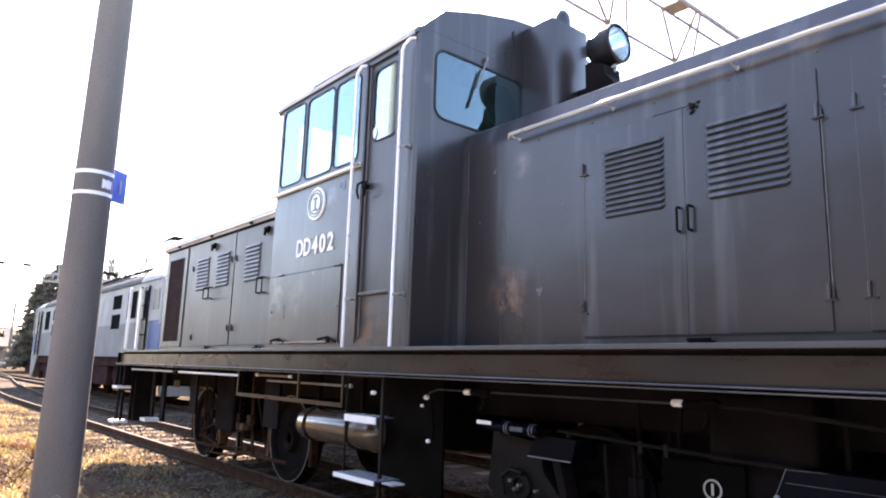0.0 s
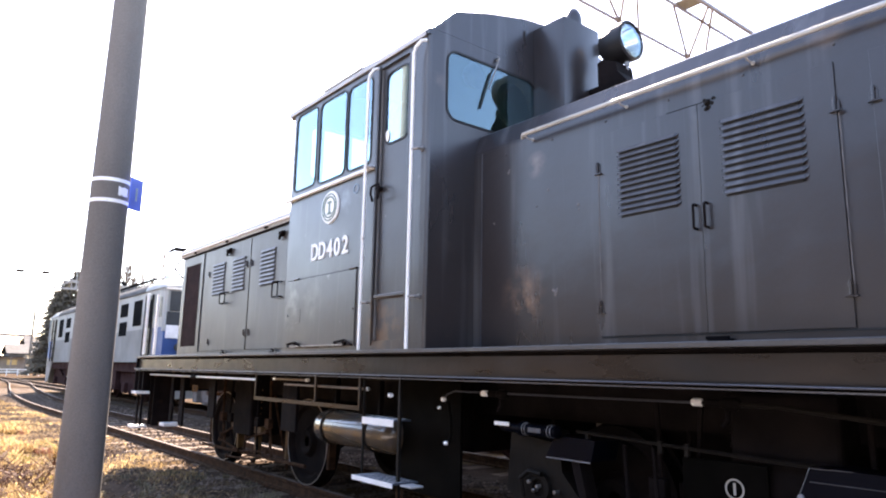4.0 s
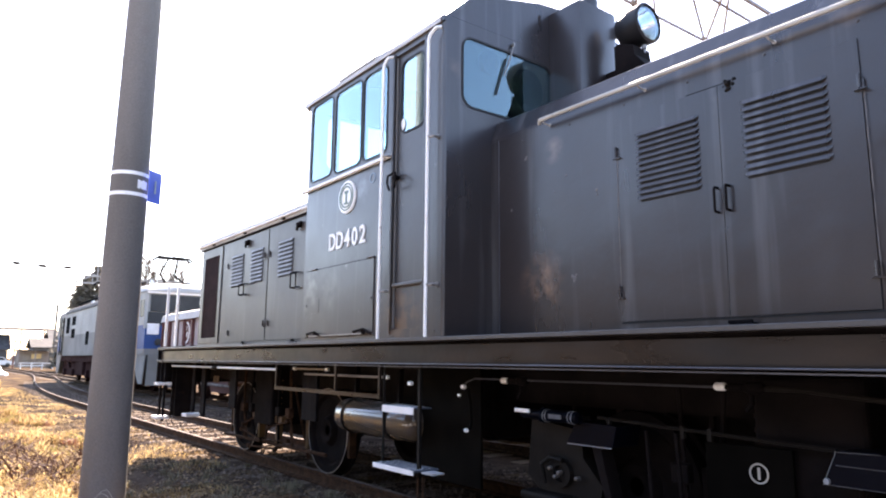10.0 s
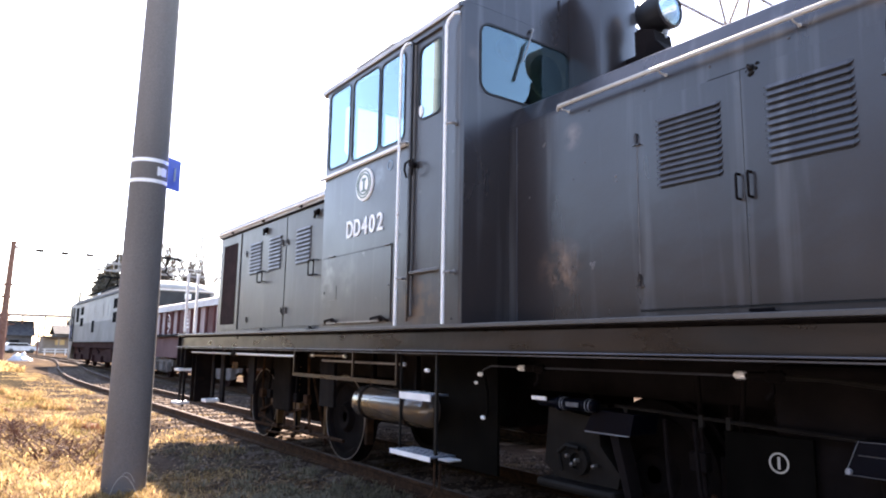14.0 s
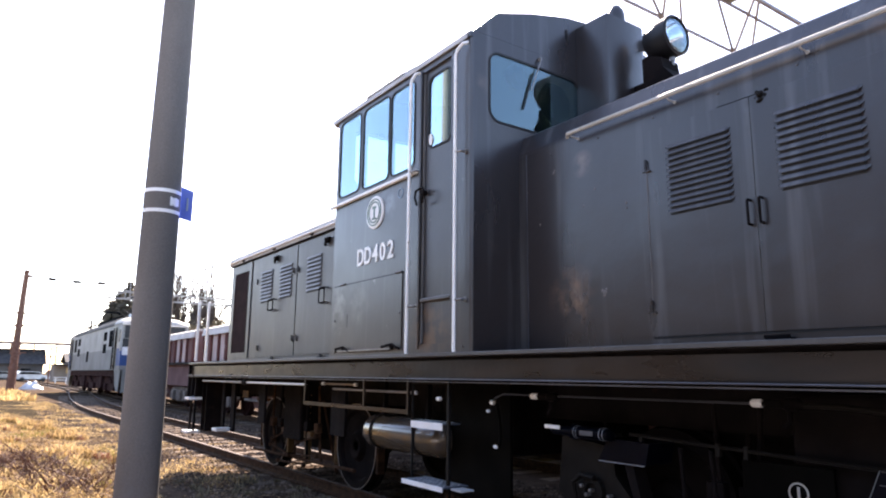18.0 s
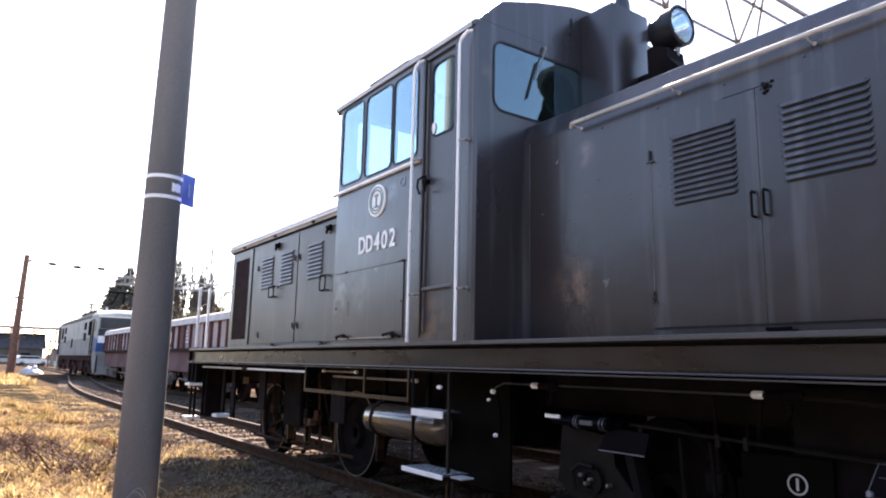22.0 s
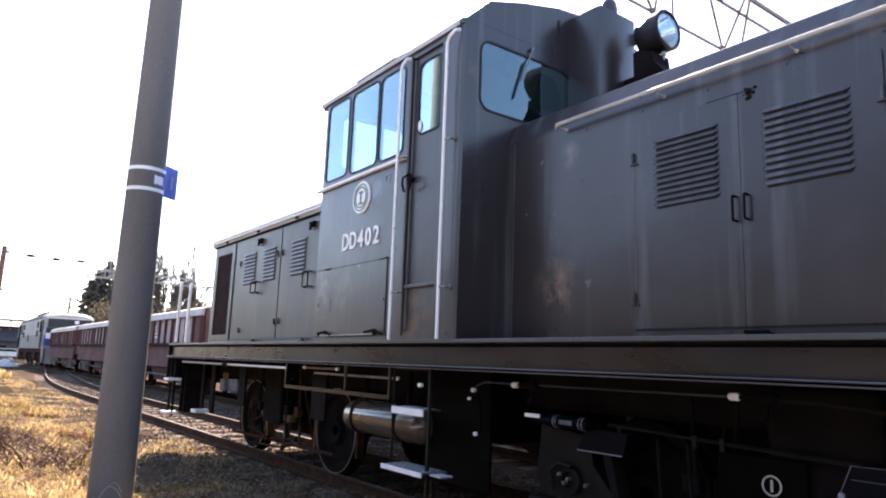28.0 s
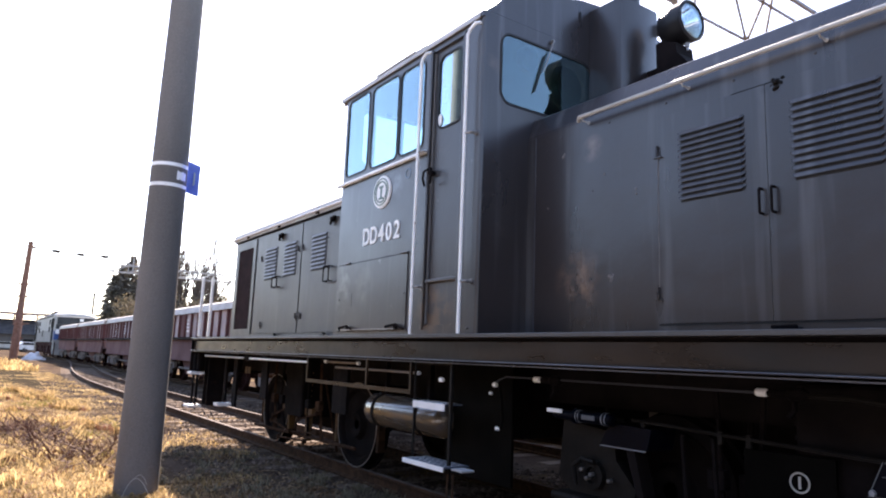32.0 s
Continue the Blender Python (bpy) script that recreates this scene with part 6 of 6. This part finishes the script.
for i, (az, d, el) in enumerate(((14.1, 72, 8.2), (15.17, 78, 8.7), (13.3, 74, 6.8), (16.5, 73, 5.8), (14.7, 70, 6.6), (13.7, 71, 6.0), (15.6, 75, 6.9), (16.0, 71, 6.2))):
    bare_tree(d * math.tan(radians(az)), d, 1.27 + d * math.tan(radians(el)), 4 + i)
for i, (az, d, el, r) in enumerate(((12.6, 70, 4.0, 3.0), (14.4, 71, 4.4, 3.2), (16.0, 70, 4.8, 3.0), (17.4, 72, 4.2, 2.8), (11.0, 72, 3.8, 2.8), (19.0, 72, 3.6, 2.6))):
    shrub(d * math.tan(radians(az)), d, 1.27 + d * math.tan(radians(el)), r, 40 + i)


# ---- houses and cars far along the line ----
def house(x, y, w, dep, eave, ridge, wall, label, roof=TILE, windows=3):
    H = thing("house", label, "house", "houses beyond the yard", at=(x, y, 0))
    part("wall", box(B(), x, x + w, y, y + dep, -0.05, eave), wall, H)
    b = B()
    prism(b, [(y - 0.5, eave), (y + dep / 2, ridge), (y + dep + 0.5, eave), (y + dep + 0.5, eave + 0.12), (y + dep / 2, ridge + 0.15), (y - 0.5, eave + 0.12)], "x", x - 0.4, x + w + 0.4)
    part("roof", b, roof, H)
    for i in range(windows):
        wx = x + w * (i + 0.5) / windows
        o = part("window", box(B(), wx - 0.7, wx + 0.7, y - 0.03, y + 0.02, eave - 1.9, eave - 0.7), ELDARK, H)
        part("frame", box(B(), wx - 0.78, wx + 0.78, y - 0.06, y - 0.035, eave - 2.0, eave - 1.93), WHITE, o)


house(-9.0, 128, 9, 8, 3.6, 5.6, TIMBER, "brown boarded house with a dark tiled roof", windows=4)
house(-4.0, 138, 15.6, 8, 2.6, 5.2, PLASTER, "plastered house with a broad dark tiled roof", windows=3)
house(14.2, 128, 5.0, 7, 2.9, 4.4, PLASTER, "pale house with a low tiled roof beyond the cars", windows=2)
house(-24.0, 120, 12, 8, 3.2, 5.4, PLASTER, "low grey house at the yard's edge", windows=4)
house(17.5, 134, 9, 8, 3.8, 6.0, TIMBER, "brown house behind the running track")
sh = thing("open_shed", "open shed with an orange-yellow boarded front", "shed", at=(12.6, 112, 0))
part("front_board", box(B(), 12.3, 13.5, 111.9, 112, 1.2, 1.9), ORANGE, sh)
part("back_board", box(B(), 10.6, 14.8, 114.5, 114.6, -0.05, 2.3), TIMBER, sh)
part("roof", box(B(), 10.4, 15.0, 111, 115, 2.3, 2.45), TILE, sh)
for x in (10.6, 12.7, 14.8):
    part("post", box(B(), x - 0.08, x + 0.08, 111.2, 111.36, -0.05, 2.3), TIMBER, sh)
cn = thing("long_canopy", "long low platform canopy on posts across the distance", "canopy", at=(-4, 142, 0))
part("roof", box(B(), -26, 18.5, 140, 144, 6.2, 6.55), TIN, cn, "rusty pink canopy roof")
part("fascia", box(B(), -26, 18.5, 139.8, 139.98, 5.6, 5.75), TIMBER, cn)
for i in range(13):
    part("post", box(B(), -25 + i * 3.5, -24.75 + i * 3.5, 141, 141.25, -0.05, 6.2), POLEWOOD, cn)
for x, y, h in ((4.9, 88, 4.6), (8.9, 98, 4.4), (1.0, 110, 5.2)):
    tp = thing("wire_pole", "slim brown wire pole among the houses", "pole", "wire poles", at=(x, y, 0))
    part("shaft", tube(B(), [(x, y, -0.05), (x, y, h)], 0.09, 8), POLEWOOD, tp)
    part("crossarm", box(B(), x - 0.7, x + 0.7, y - 0.05, y + 0.05, h * 0.72, h * 0.72 + 0.12), POLEWOOD, tp)
fn = thing("white_fence", "low white rail fence along the yard's far edge", "fence", at=(6, 94, 0))
for i in range(5):
    part("post", box(B(), 9.3 + i * 1.1, 9.4 + i * 1.1, 94, 94.1, -0.05, 0.75), WHITE, fn)
for z in (0.35, 0.65):
    part("rail", box(B(), 9.1, 14.0, 94.11, 94.15, z, z + 0.09), WHITE, fn)


def car(x, y, yaw, mat, label, van=False):
    c = thing("car", label, "car", "parked cars", at=(0, 0, 0))
    h = 1.75 if van else 1.42
    b = B()
    prism(b, [(-2.1, 0.35), (2.1, 0.35), (2.15, 0.75), (1.25, 0.95), (0.7, h - 0.05), (-1.6, h), (-2.1, 1.0 if not van else h - 0.2)], "y", -0.82, 0.82)
    part("body", b, mat, c)
    b = B()
    prism(b, [(0.62, h - 0.14), (1.08, 0.98), (-1.75, 1.0), (-1.5, h - 0.12)], "y", -0.835, 0.835)
    part("side_window", b, ELDARK, c)
    for wx in (-1.3, 1.3):
        for s in (-0.72, 0.72):
            part("wheel", lathe(B(), (wx, s - 0.1, 0.31), (0, 1, 0), [(0, 0.15), (0.0, 0.31), (0.2, 0.31), (0.2, 0.15)], 16), RUBBER, c)
    c.matrix_basis = pose(x, y, 0, 0, 0, yaw)


car(8.0, 111, 12, CARWHITE, "white hatchback parked beyond the track")
car(14.6, 142, 5, CARGREY, "grey van parked beside the shed", True)
car(5.6, 134, -8, CARGREY, "grey car parked near the houses")
car(1.6, 132, 4, CARWHITE, "white car parked by the brown house")
car(18.8, 142, 0, CARWHITE, "white car behind the running track")
b = B()
rnd = random.Random(5)
lathe(b, (4.55, 61.0, -0.02), (0, 0, 1), [(0, 0.75), (0.12, 0.72), (0.25, 0.6), (0.38, 0.45), (0.5, 0.3), (0.58, 0.2), (0.62, 0.03)], 22)
for v in b.verts:
    k = 1 + 0.45 * noise.noise((v.co.x * 3.2, v.co.y * 3.2, v.co.z * 2))
    v.co.x, v.co.z = 4.55 + (v.co.x - 4.55) * k, max(-0.02, v.co.z * k)
bmesh.ops.recalc_face_normals(b, faces=b.faces)
me = bpy.data.meshes.new("covered_heap")
b.to_mesh(me)
b.free()
me.materials.append(SHEET)
tagged(new("covered_heap", me), "small heap under a white plastic sheet beside the track", "heap")


# ---- the moving train ----
def wheelset(parent, y, r, x=0.535):
    b = B()
    for s in (-1, 1):
        lathe(b, (s * x, 0, 0), (s, 0, 0), [(0.11, 0.06), (0.10, 0.12), (0.06, 0.15), (0.06, r * 0.8), (0.10, r * 0.84), (0.10, r), (0, r), (-0.01, r + 0.025), (-0.03, r + 0.025), (-0.035, 0.1)], 24)
    tube(b, [(-0.6, 0, 0), (0.6, 0, 0)], 0.07, 8)
    w = part("wheelset", b, ELUNDER, parent)
    w.location = (0, y, RAIL + r)
    return w, y, r


TURNING = []
EL_LEN, WAGON_LEN, GAP, FIRST, START = 18.4, 10.35, 0.80, 1.10, 18.75


def build_electric():
    E = thing("electric_locomotive", "white and blue electric locomotive, upper sides painted paler for reflected sky, pulling away", "locomotive")
    hw, zb, zt, L = 1.45, 1.42, 3.56, EL_LEN
    for x, s in ((-hw, 1), (hw, -1)):
        lo, hi = min(x, x + s * 0.06), max(x, x + s * 0.06)
        # Side split in two tones: the paler upper half paints the sky's reflection
        part("side_lower", box(B(), lo, hi, 1.0, L - 1.0, zb, 2.42), ELGREY, E)
        part("side_upper", box(B(), lo, hi, 0.1, L - 0.1, 2.422, zt), ELWHITE, E)
        for y0, y1 in ((0.065, 0.998), (L - 0.998, L - 0.065)):
            part("cab_lower", box(B(), lo, hi, y0, y1, zb + 0.2, 2.42), ELBLUE, E, "blue cab side")
            part("cab_sill", box(B(), lo, hi, y0, y1, zb, zb + 0.198), ELGREY, E)
        o = x - s * 0.012
        for y0, y1, z0, z1 in ((4.0, 4.95, 2.91, 3.35), (4.0, 4.95, 2.28, 2.74), (2.35, 3.30, 2.55, 3.36), (L - 4.95, L - 4.0, 2.91, 3.35), (L - 4.95, L - 4.0, 2.28, 2.74), (L - 3.30, L - 2.35, 2.55, 3.36), (L - 8.6, L - 7.9, 1.9, 2.5)):
            part("side_window", box(B(), min(o, x), max(o, x), y0, y1, z0, z1, 0.004), ELDARK, E)
        for y0, y1 in ((1.12, 1.72), (L - 1.72, L - 1.12)):
            w = part("cab_door", box(B(), min(o, x), max(o, x), y0, y1, 1.50, 3.42, 0.004), ELSCREEN, E, "slate-grey recessed cab door")
            part("door_window", box(B(), min(o, x) - 0.008, max(o, x) + 0.008, y0 + 0.12, y1 - 0.12, 2.50, 3.30), ELDARK, w)
            for y in (y0 - 0.04, y1 + 0.04):
                part("grab_rail", tube(B(), [(x - s * 0.06, y, 1.45), (x - s * 0.06, y, 3.42)], 0.028, 5), ELDARK, E)
            for k in range(4):
                part("door_rung", tube(B(), [(x - s * 0.05, y0, 1.62 + 0.42 * k), (x - s * 0.05, y1, 1.62 + 0.42 * k)], 0.02, 5), ELDARK, w)
        for y0, y1 in ((0.30, 0.80), (L - 0.80, L - 0.30)):
            part("quarter_window", box(B(), min(o, x), max(o, x), y0, y1, 2.72, 3.30, 0.004), ELSCREEN, E, "small grey cab side window")
        for i in range(5):
            y0 = 6.2 + i * 1.25
            part("side_grille", box(B(), min(o, x), max(o, x), y0, y0 + 1.0, 2.60, 3.25, 0.004), ELWHITE, E)
        part("sill_stripe", box(B(), min(x - s * 0.02, x), max(x - s * 0.02, x), 0.1, L - 0.1, zb, zb + 0.08), ELGREY, E)
    for y, s in ((0.0, 1), (L, -1)):
        lo, hi = min(y, y + s * 0.06), max(y, y + s * 0.06)
        part("end_lower", box(B(), -hw, hw, lo, hi, zb + 0.2, 2.40), ELBLUE, E, "blue cab end")
        part("end_band", box(B(), -hw, hw, lo, hi, 2.402, 2.86), ELSCREEN, E, "slate-grey band below the windscreen")
        part("end_sill", box(B(), -hw, hw, lo, hi, zb, zb + 0.198), ELGREY, E)
        part("end_upper", box(B(), -hw, hw, lo, hi, 2.862, zt), ELGREY, E)
        o0, o1 = min(y - s * 0.02, y), max(y - s * 0.02, y)
        part("windscreen", box(B(), -hw + 0.12, hw - 0.12, o0, o1, 2.88, 3.46, 0.004), ELSCREEN, E, "broad grey windscreen")
        for x in (-hw, hw):
            part("corner_pillar", box(B(), x - 0.05, x + 0.05, min(y - s * 0.03, y + s * 0.06), max(y - s * 0.03, y + s * 0.06), 2.3, zt, 0.02), ELWHITE, E)
        part("end_plate", box(B(), -hw + 0.06, -hw + 0.44, min(y - s * 0.03, y), max(y - s * 0.03, y), 2.10, 2.47), WHITE, E, "white panel on the cab end")
        part("screen_card", box(B(), 0.30, 0.56, min(y - s * 0.03, y - s * 0.02), max(y - s * 0.03, y - s * 0.02), 3.18, 3.40), WHITE, E)
        for x in (-1.0, 1.0):
            part("headlight", lathe(B(), (x, y, 1.85), (0, -s, 0), [(0, 0.12), (0.04, 0.11), (0.05, 0.03)], 16), ELROOF, E)
        for x0 in (-hw + 0.02, hw - 0.06):
            b = B()
            prism(b, [(y - s * 0.15, zb - 0.002), (y + s * 1.3, zb - 0.002), (y + s * 0.85, 0.70), (y + s * 0.45, 0.45), (y + s * 0.05, 0.45)], "x", x0, x0 + 0.04)
            part("end_skirt", b, ELGREY, E)
        part("plough", box(B(), -1.3, 1.3, min(y + s * 0.0, y + s * 0.1), max(y + s * 0.0, y + s * 0.1), 0.40, zb - 0.004), ELGREY, E)
        part("coupler", box(B(), -0.12, 0.12, min(y - s * 0.85, y + s * 0.0), max(y - s * 0.85, y + s * 0.0), 0.9, 1.15, 0.02), ELUNDER, E)
    arch = [(-1.49, 3.562), (-1.47, 3.66), (-1.36, 3.80), (-1.10, 3.93), (-0.6, 4.01), (0.6, 4.01), (1.10, 3.93), (1.36, 3.80), (1.47, 3.66), (1.49, 3.562)]
    part("roof", prism(B(), arch, "y", 2.0, L - 2.0), ELROOF, E, "", True)
    for y0, y1, s in ((-0.1, 1.998, 1), (L + 0.1, L - 1.998, -1)):
        b = B()
        rings = []
        for f, k in ((0.0, 0.10), (0.06, 0.45), (0.2, 0.72), (0.5, 0.92), (1.0, 1.0)):
            y = y0 + (y1 - y0) * f
            rings.append([b.verts.new((x, y, 3.562 + (z - 3.562) * k)) for x, z in arch])
        ring_faces(b, rings)
        part("cab_roof", b, ELWHITE, E, "domed white cab roof", True)
        part("roof_rim", box(B(), -1.47, 1.47, min(y0 + s * 0.02, y0 + s * 0.10), max(y0 + s * 0.02, y0 + s * 0.10), 3.50, 3.56, 0.01), WHITE, E, "white rim under the cab roof")
    for i in range(7):
        part("roof_box", box(B(), -0.8, 0.8, 6.0 + i * 0.9, 6.7 + i * 0.9, 4.012, 4.16, 0.02), ELROOF, E)
    for x in (-1.05, 1.0):
        part("roof_rail", box(B(), x, x + 0.05, 2.6, L - 2.6, 4.06, 4.12), ELDARK, E)
    for y in (2.6, L - 4.6):
        pg = part("pantograph", box(B(), -0.5, 0.5, y - 0.7, y + 0.7, 4.015, 4.10), ELDARK, E)
        for x in (-0.35, 0.35):
            part("pantograph_arm", tube(B(), [(x, y - 0.5, 4.1), (x * 0.8, y + 0.7, 4.55), (x * 0.5, y, 5.08)], 0.04, 5), ELDARK, pg)
        for dy in (-0.16, 0.16):
            part("collector", tube(B(), [(-0.72, y + dy, 5.00), (-0.58, y + dy, 5.12), (0.58, y + dy, 5.12), (0.72, y + dy, 5.00)], 0.045, 6), ELDARK, pg)
        for x in (-0.7, 0.7):
            part("insulator", lathe(B(), (x, y, 4.0), (0, 0, 1), [(0, 0.08), (0.06, 0.06), (0.1, 0.09), (0.16, 0.06), (0.22, 0.07)], 10), WHITE, pg)
    part("underframe", box(B(), -1.38, 1.38, 0.2, L - 0.2, 1.12, 1.418), ELUNDER, E)
    for yc in (3.0, L / 2, L - 3.0):
        for s in (-1, 1):
            b = B()
            prism(b, [(yc - 2.1, 0.80), (yc - 1.7, 0.48), (yc - 0.5, 0.42), (yc + 0.5, 0.42), (yc + 1.7, 0.48), (yc + 2.1, 0.80), (yc + 2.1, 1.13), (yc - 2.1, 1.13)], "x", s * 1.14 - 0.08, s * 1.14 + 0.08)
            bg = part("bogie_frame", b, ELUNDER, E)
            for dy in (-1.25, 1.25):
                part("axle_box", box(B(), s * 1.26 - 0.08, s * 1.26 + 0.08, yc + dy - 0.17, yc + dy + 0.17, 0.42, 0.75, 0.03), ELUNDER, bg)
            part("damper", tube(B(), [(s * 1.28, yc - 0.4, 0.85), (s * 1.28, yc + 0.4, 1.1)], 0.05, 6), ELUNDER, bg)
        for dy in (-1.25, 1.25):
            TURNING.append(wheelset(E, yc + dy, 0.5))
    for y0, y1 in ((5.2, 6.8), (11.2, 12.8)):
        part("equipment_box", box(B(), -1.35, 1.35, y0, y1, 0.5, 1.118, 0.02), ELUNDER, E)
    return E


def build_wagon():
    Wg = thing("hopper_wagon", "faded red hopper wagon with pale dusty panels and a whitened roof", "wagon", "wagons of the moving train")
    L, hw = WAGON_LEN, 1.25
    part("underframe", box(B(), -0.9, 0.9, 0.1, L - 0.1, 0.85, 1.12), WRED, Wg)
    pale = {1, 2, 4, 5, 6, 8, 9, 10, 11}
    n = 13
    for s in (-1, 1):
        lo, hi = (lambda a, c: (min(s * a, s * c), max(s * a, s * c)))(1.10, 1.18)
        b = B()
        prism(b, [(0.55, 0.88), (L - 0.55, 0.88), (L - 0.18, 1.52), (L - 0.18, 1.58), (0.18, 1.58), (0.18, 1.52)], "x", lo, hi)
        part("lower_side", b, WLOW, Wg, "plain lower side with raked ends")
        part("side_shelf", box(B(), min(s * 1.1, s * 1.30), max(s * 1.1, s * 1.30), 0.1, L - 0.1, 1.585, 1.66), SOOT, Wg, "dark ledge along the side")
        for i in range(n):
            y0, y1 = 0.2 + (L - 0.4) * i / n, 0.2 + (L - 0.4) * (i + 1) / n
            part("side_panel", box(B(), min(s * 1.12, s * 1.17), max(s * 1.12, s * 1.17), y0 + 0.05, y1 - 0.05, 1.662, 2.44), WPANEL if i in pale else WRED, Wg)
            part("rib", box(B(), min(s * 1.12, s * 1.24), max(s * 1.12, s * 1.24), y0 - 0.048, y0 + 0.048, 1.662, 2.45), WRIB, Wg)
        part("rib", box(B(), min(s * 1.12, s * 1.24), max(s * 1.12, s * 1.24), L - 0.25, L - 0.15, 1.662, 2.45), WRIB, Wg)
        part("roof_side", prism(B(), [(s * 1.27, 2.452), (s * 1.22, 2.66), (s * 1.15, 2.66), (s * 1.18, 2.452)], "y", 0.1, L - 0.1), WWHITE, Wg)
        for yc in (1.9, L - 1.9):
            b = B()
            prism(b, [(yc - 1.25, 0.60), (yc - 0.5, 0.36), (yc + 0.5, 0.36), (yc + 1.25, 0.60), (yc + 1.25, 0.80), (yc + 0.4, 0.84), (yc - 0.4, 0.84), (yc - 1.25, 0.80)], "x", s * 1.0 - 0.05, s * 1.0 + 0.05)
            bg = part("bogie_frame", b, WDUST, Wg)
            for dy in (-0.825, 0.825):
                part("axle_box", box(B(), s * 1.08 - 0.08, s * 1.08 + 0.08, yc + dy - 0.15, yc + dy + 0.15, 0.40, 0.72, 0.02), WDUST, bg)
            part("spring_nest", box(B(), s * 1.07 - 0.06, s * 1.07 + 0.06, yc - 0.2, yc + 0.2, 0.42, 0.72, 0.02), WDUST, bg)
        part("chute", prism(B(), [(s * 1.0, 0.85), (s * 0.85, 0.4), (s * 0.5, 0.35), (s * 0.4, 0.85)], "y", L / 2 - 1.1, L / 2 + 1.1), WLOW, Wg)
        part("chute_lever", tube(B(), [(s * 1.05, L / 2 - 1.3, 0.6), (s * 1.05, L / 2 + 1.3, 0.62)], 0.04, 6), WDUST, Wg)
        b = B()
        lathe(b, (s * 1.171, L - 2.55, 2.06), (s, 0, 0), [(0, 0.33), (0.005, 0.33), (0.005, 0.26), (0, 0.26)], 24, False)
        for dy in (-0.1, 0.1):
            lathe(b, (s * 1.171, L - 2.55 + dy, 2.0), (s, 0, 0), [(0, 0.09), (0.004, 0.09), (0.004, 0.03), (0, 0.03)], 14, False)
        lathe(b, (s * 1.171, L - 2.55, 2.19), (s, 0, 0), [(0, 0.07), (0.004, 0.07), (0.004, 0.02), (0, 0.02)], 14, False)
        part("ring_mark", b, WHITE, Wg, "white ring mark on the side")
        part("dark_panel", box(B(), min(s * 1.168, s * 1.1745), max(s * 1.168, s * 1.1745), L - 2.93, L - 2.16, 1.70, 2.42), WRIB, Wg)
        for k in range(4):
            part("stencil_bar", box(B(), min(s * 1.171, s * 1.176), max(s * 1.171, s * 1.176), L - 5.2 + 0.06 * k, L - 4.5, 1.85 + 0.12 * k, 1.90 + 0.12 * k), WHITE, Wg)
    part("roof", prism(B(), [(-1.22, 2.662), (-1.0, 2.74), (-0.5, 2.80), (0.5, 2.80), (1.0, 2.74), (1.22, 2.662)], "y", 0.1, L - 0.1), WWHITE, Wg, "roof whitened with dust")
    for y0, y1 in ((0.14, 0.18), (L - 0.18, L - 0.14)):
        part("end_wall", box(B(), -1.10, 1.10, y0, y1, 1.125, 2.655), WRED, Wg)
    for y, s in ((0.1, -1), (L - 0.1, 1)):
        part("coupler", box(B(), -0.1, 0.1, min(y, y + s * 0.4), max(y, y + s * 0.4), 0.88, 1.1, 0.02), ELUNDER, Wg)
    for x in (-0.8, -0.45):
        part("end_ladder", tube(B(), [(x, L - 0.11, 1.1), (x, L - 0.11, 2.7)], 0.025, 5), WRED, Wg)
    return Wg


ELECTRIC = build_electric()
WAGON = build_wagon()
WAGON_SETS = [wheelset(WAGON, yc + dy, 0.43) for yc in (1.9, WAGON_LEN - 1.9) for dy in (-0.825, 0.825)]
WAGONS = [WAGON] + [copy_thing(WAGON, pose(0, 0, 0)) for _ in range(6)]


def travel(t):
    """Metres run since the start: the train rolls slowly and gathers speed."""
    return 0.169 * t + 0.0385 * t * t


def motions():
    ticks = [i * 0.5 for i in range(65)]
    fine = [i * 0.2 for i in range(161)]
    walk(ELECTRIC, [(t, pose(YARD_X, START + travel(t), 0)) for t in ticks])
    for k, w in enumerate(WAGONS):
        back = START - FIRST - WAGON_LEN - k * (WAGON_LEN + GAP)
        walk(w, [(t, pose(YARD_X, back + travel(t), 0)) for t in ticks])
        for o in w.children:
            if o.name.startswith("wheelset"):
                y = o.location.y
                walk(o, [(t, pose(0, y, RAIL + 0.43, -math.degrees(travel(t) / 0.43))) for t in fine])
    for o, y, r in TURNING:
        walk(o, [(t, pose(0, y, RAIL + r, -math.degrees(travel(t) / r))) for t in fine])


motions()
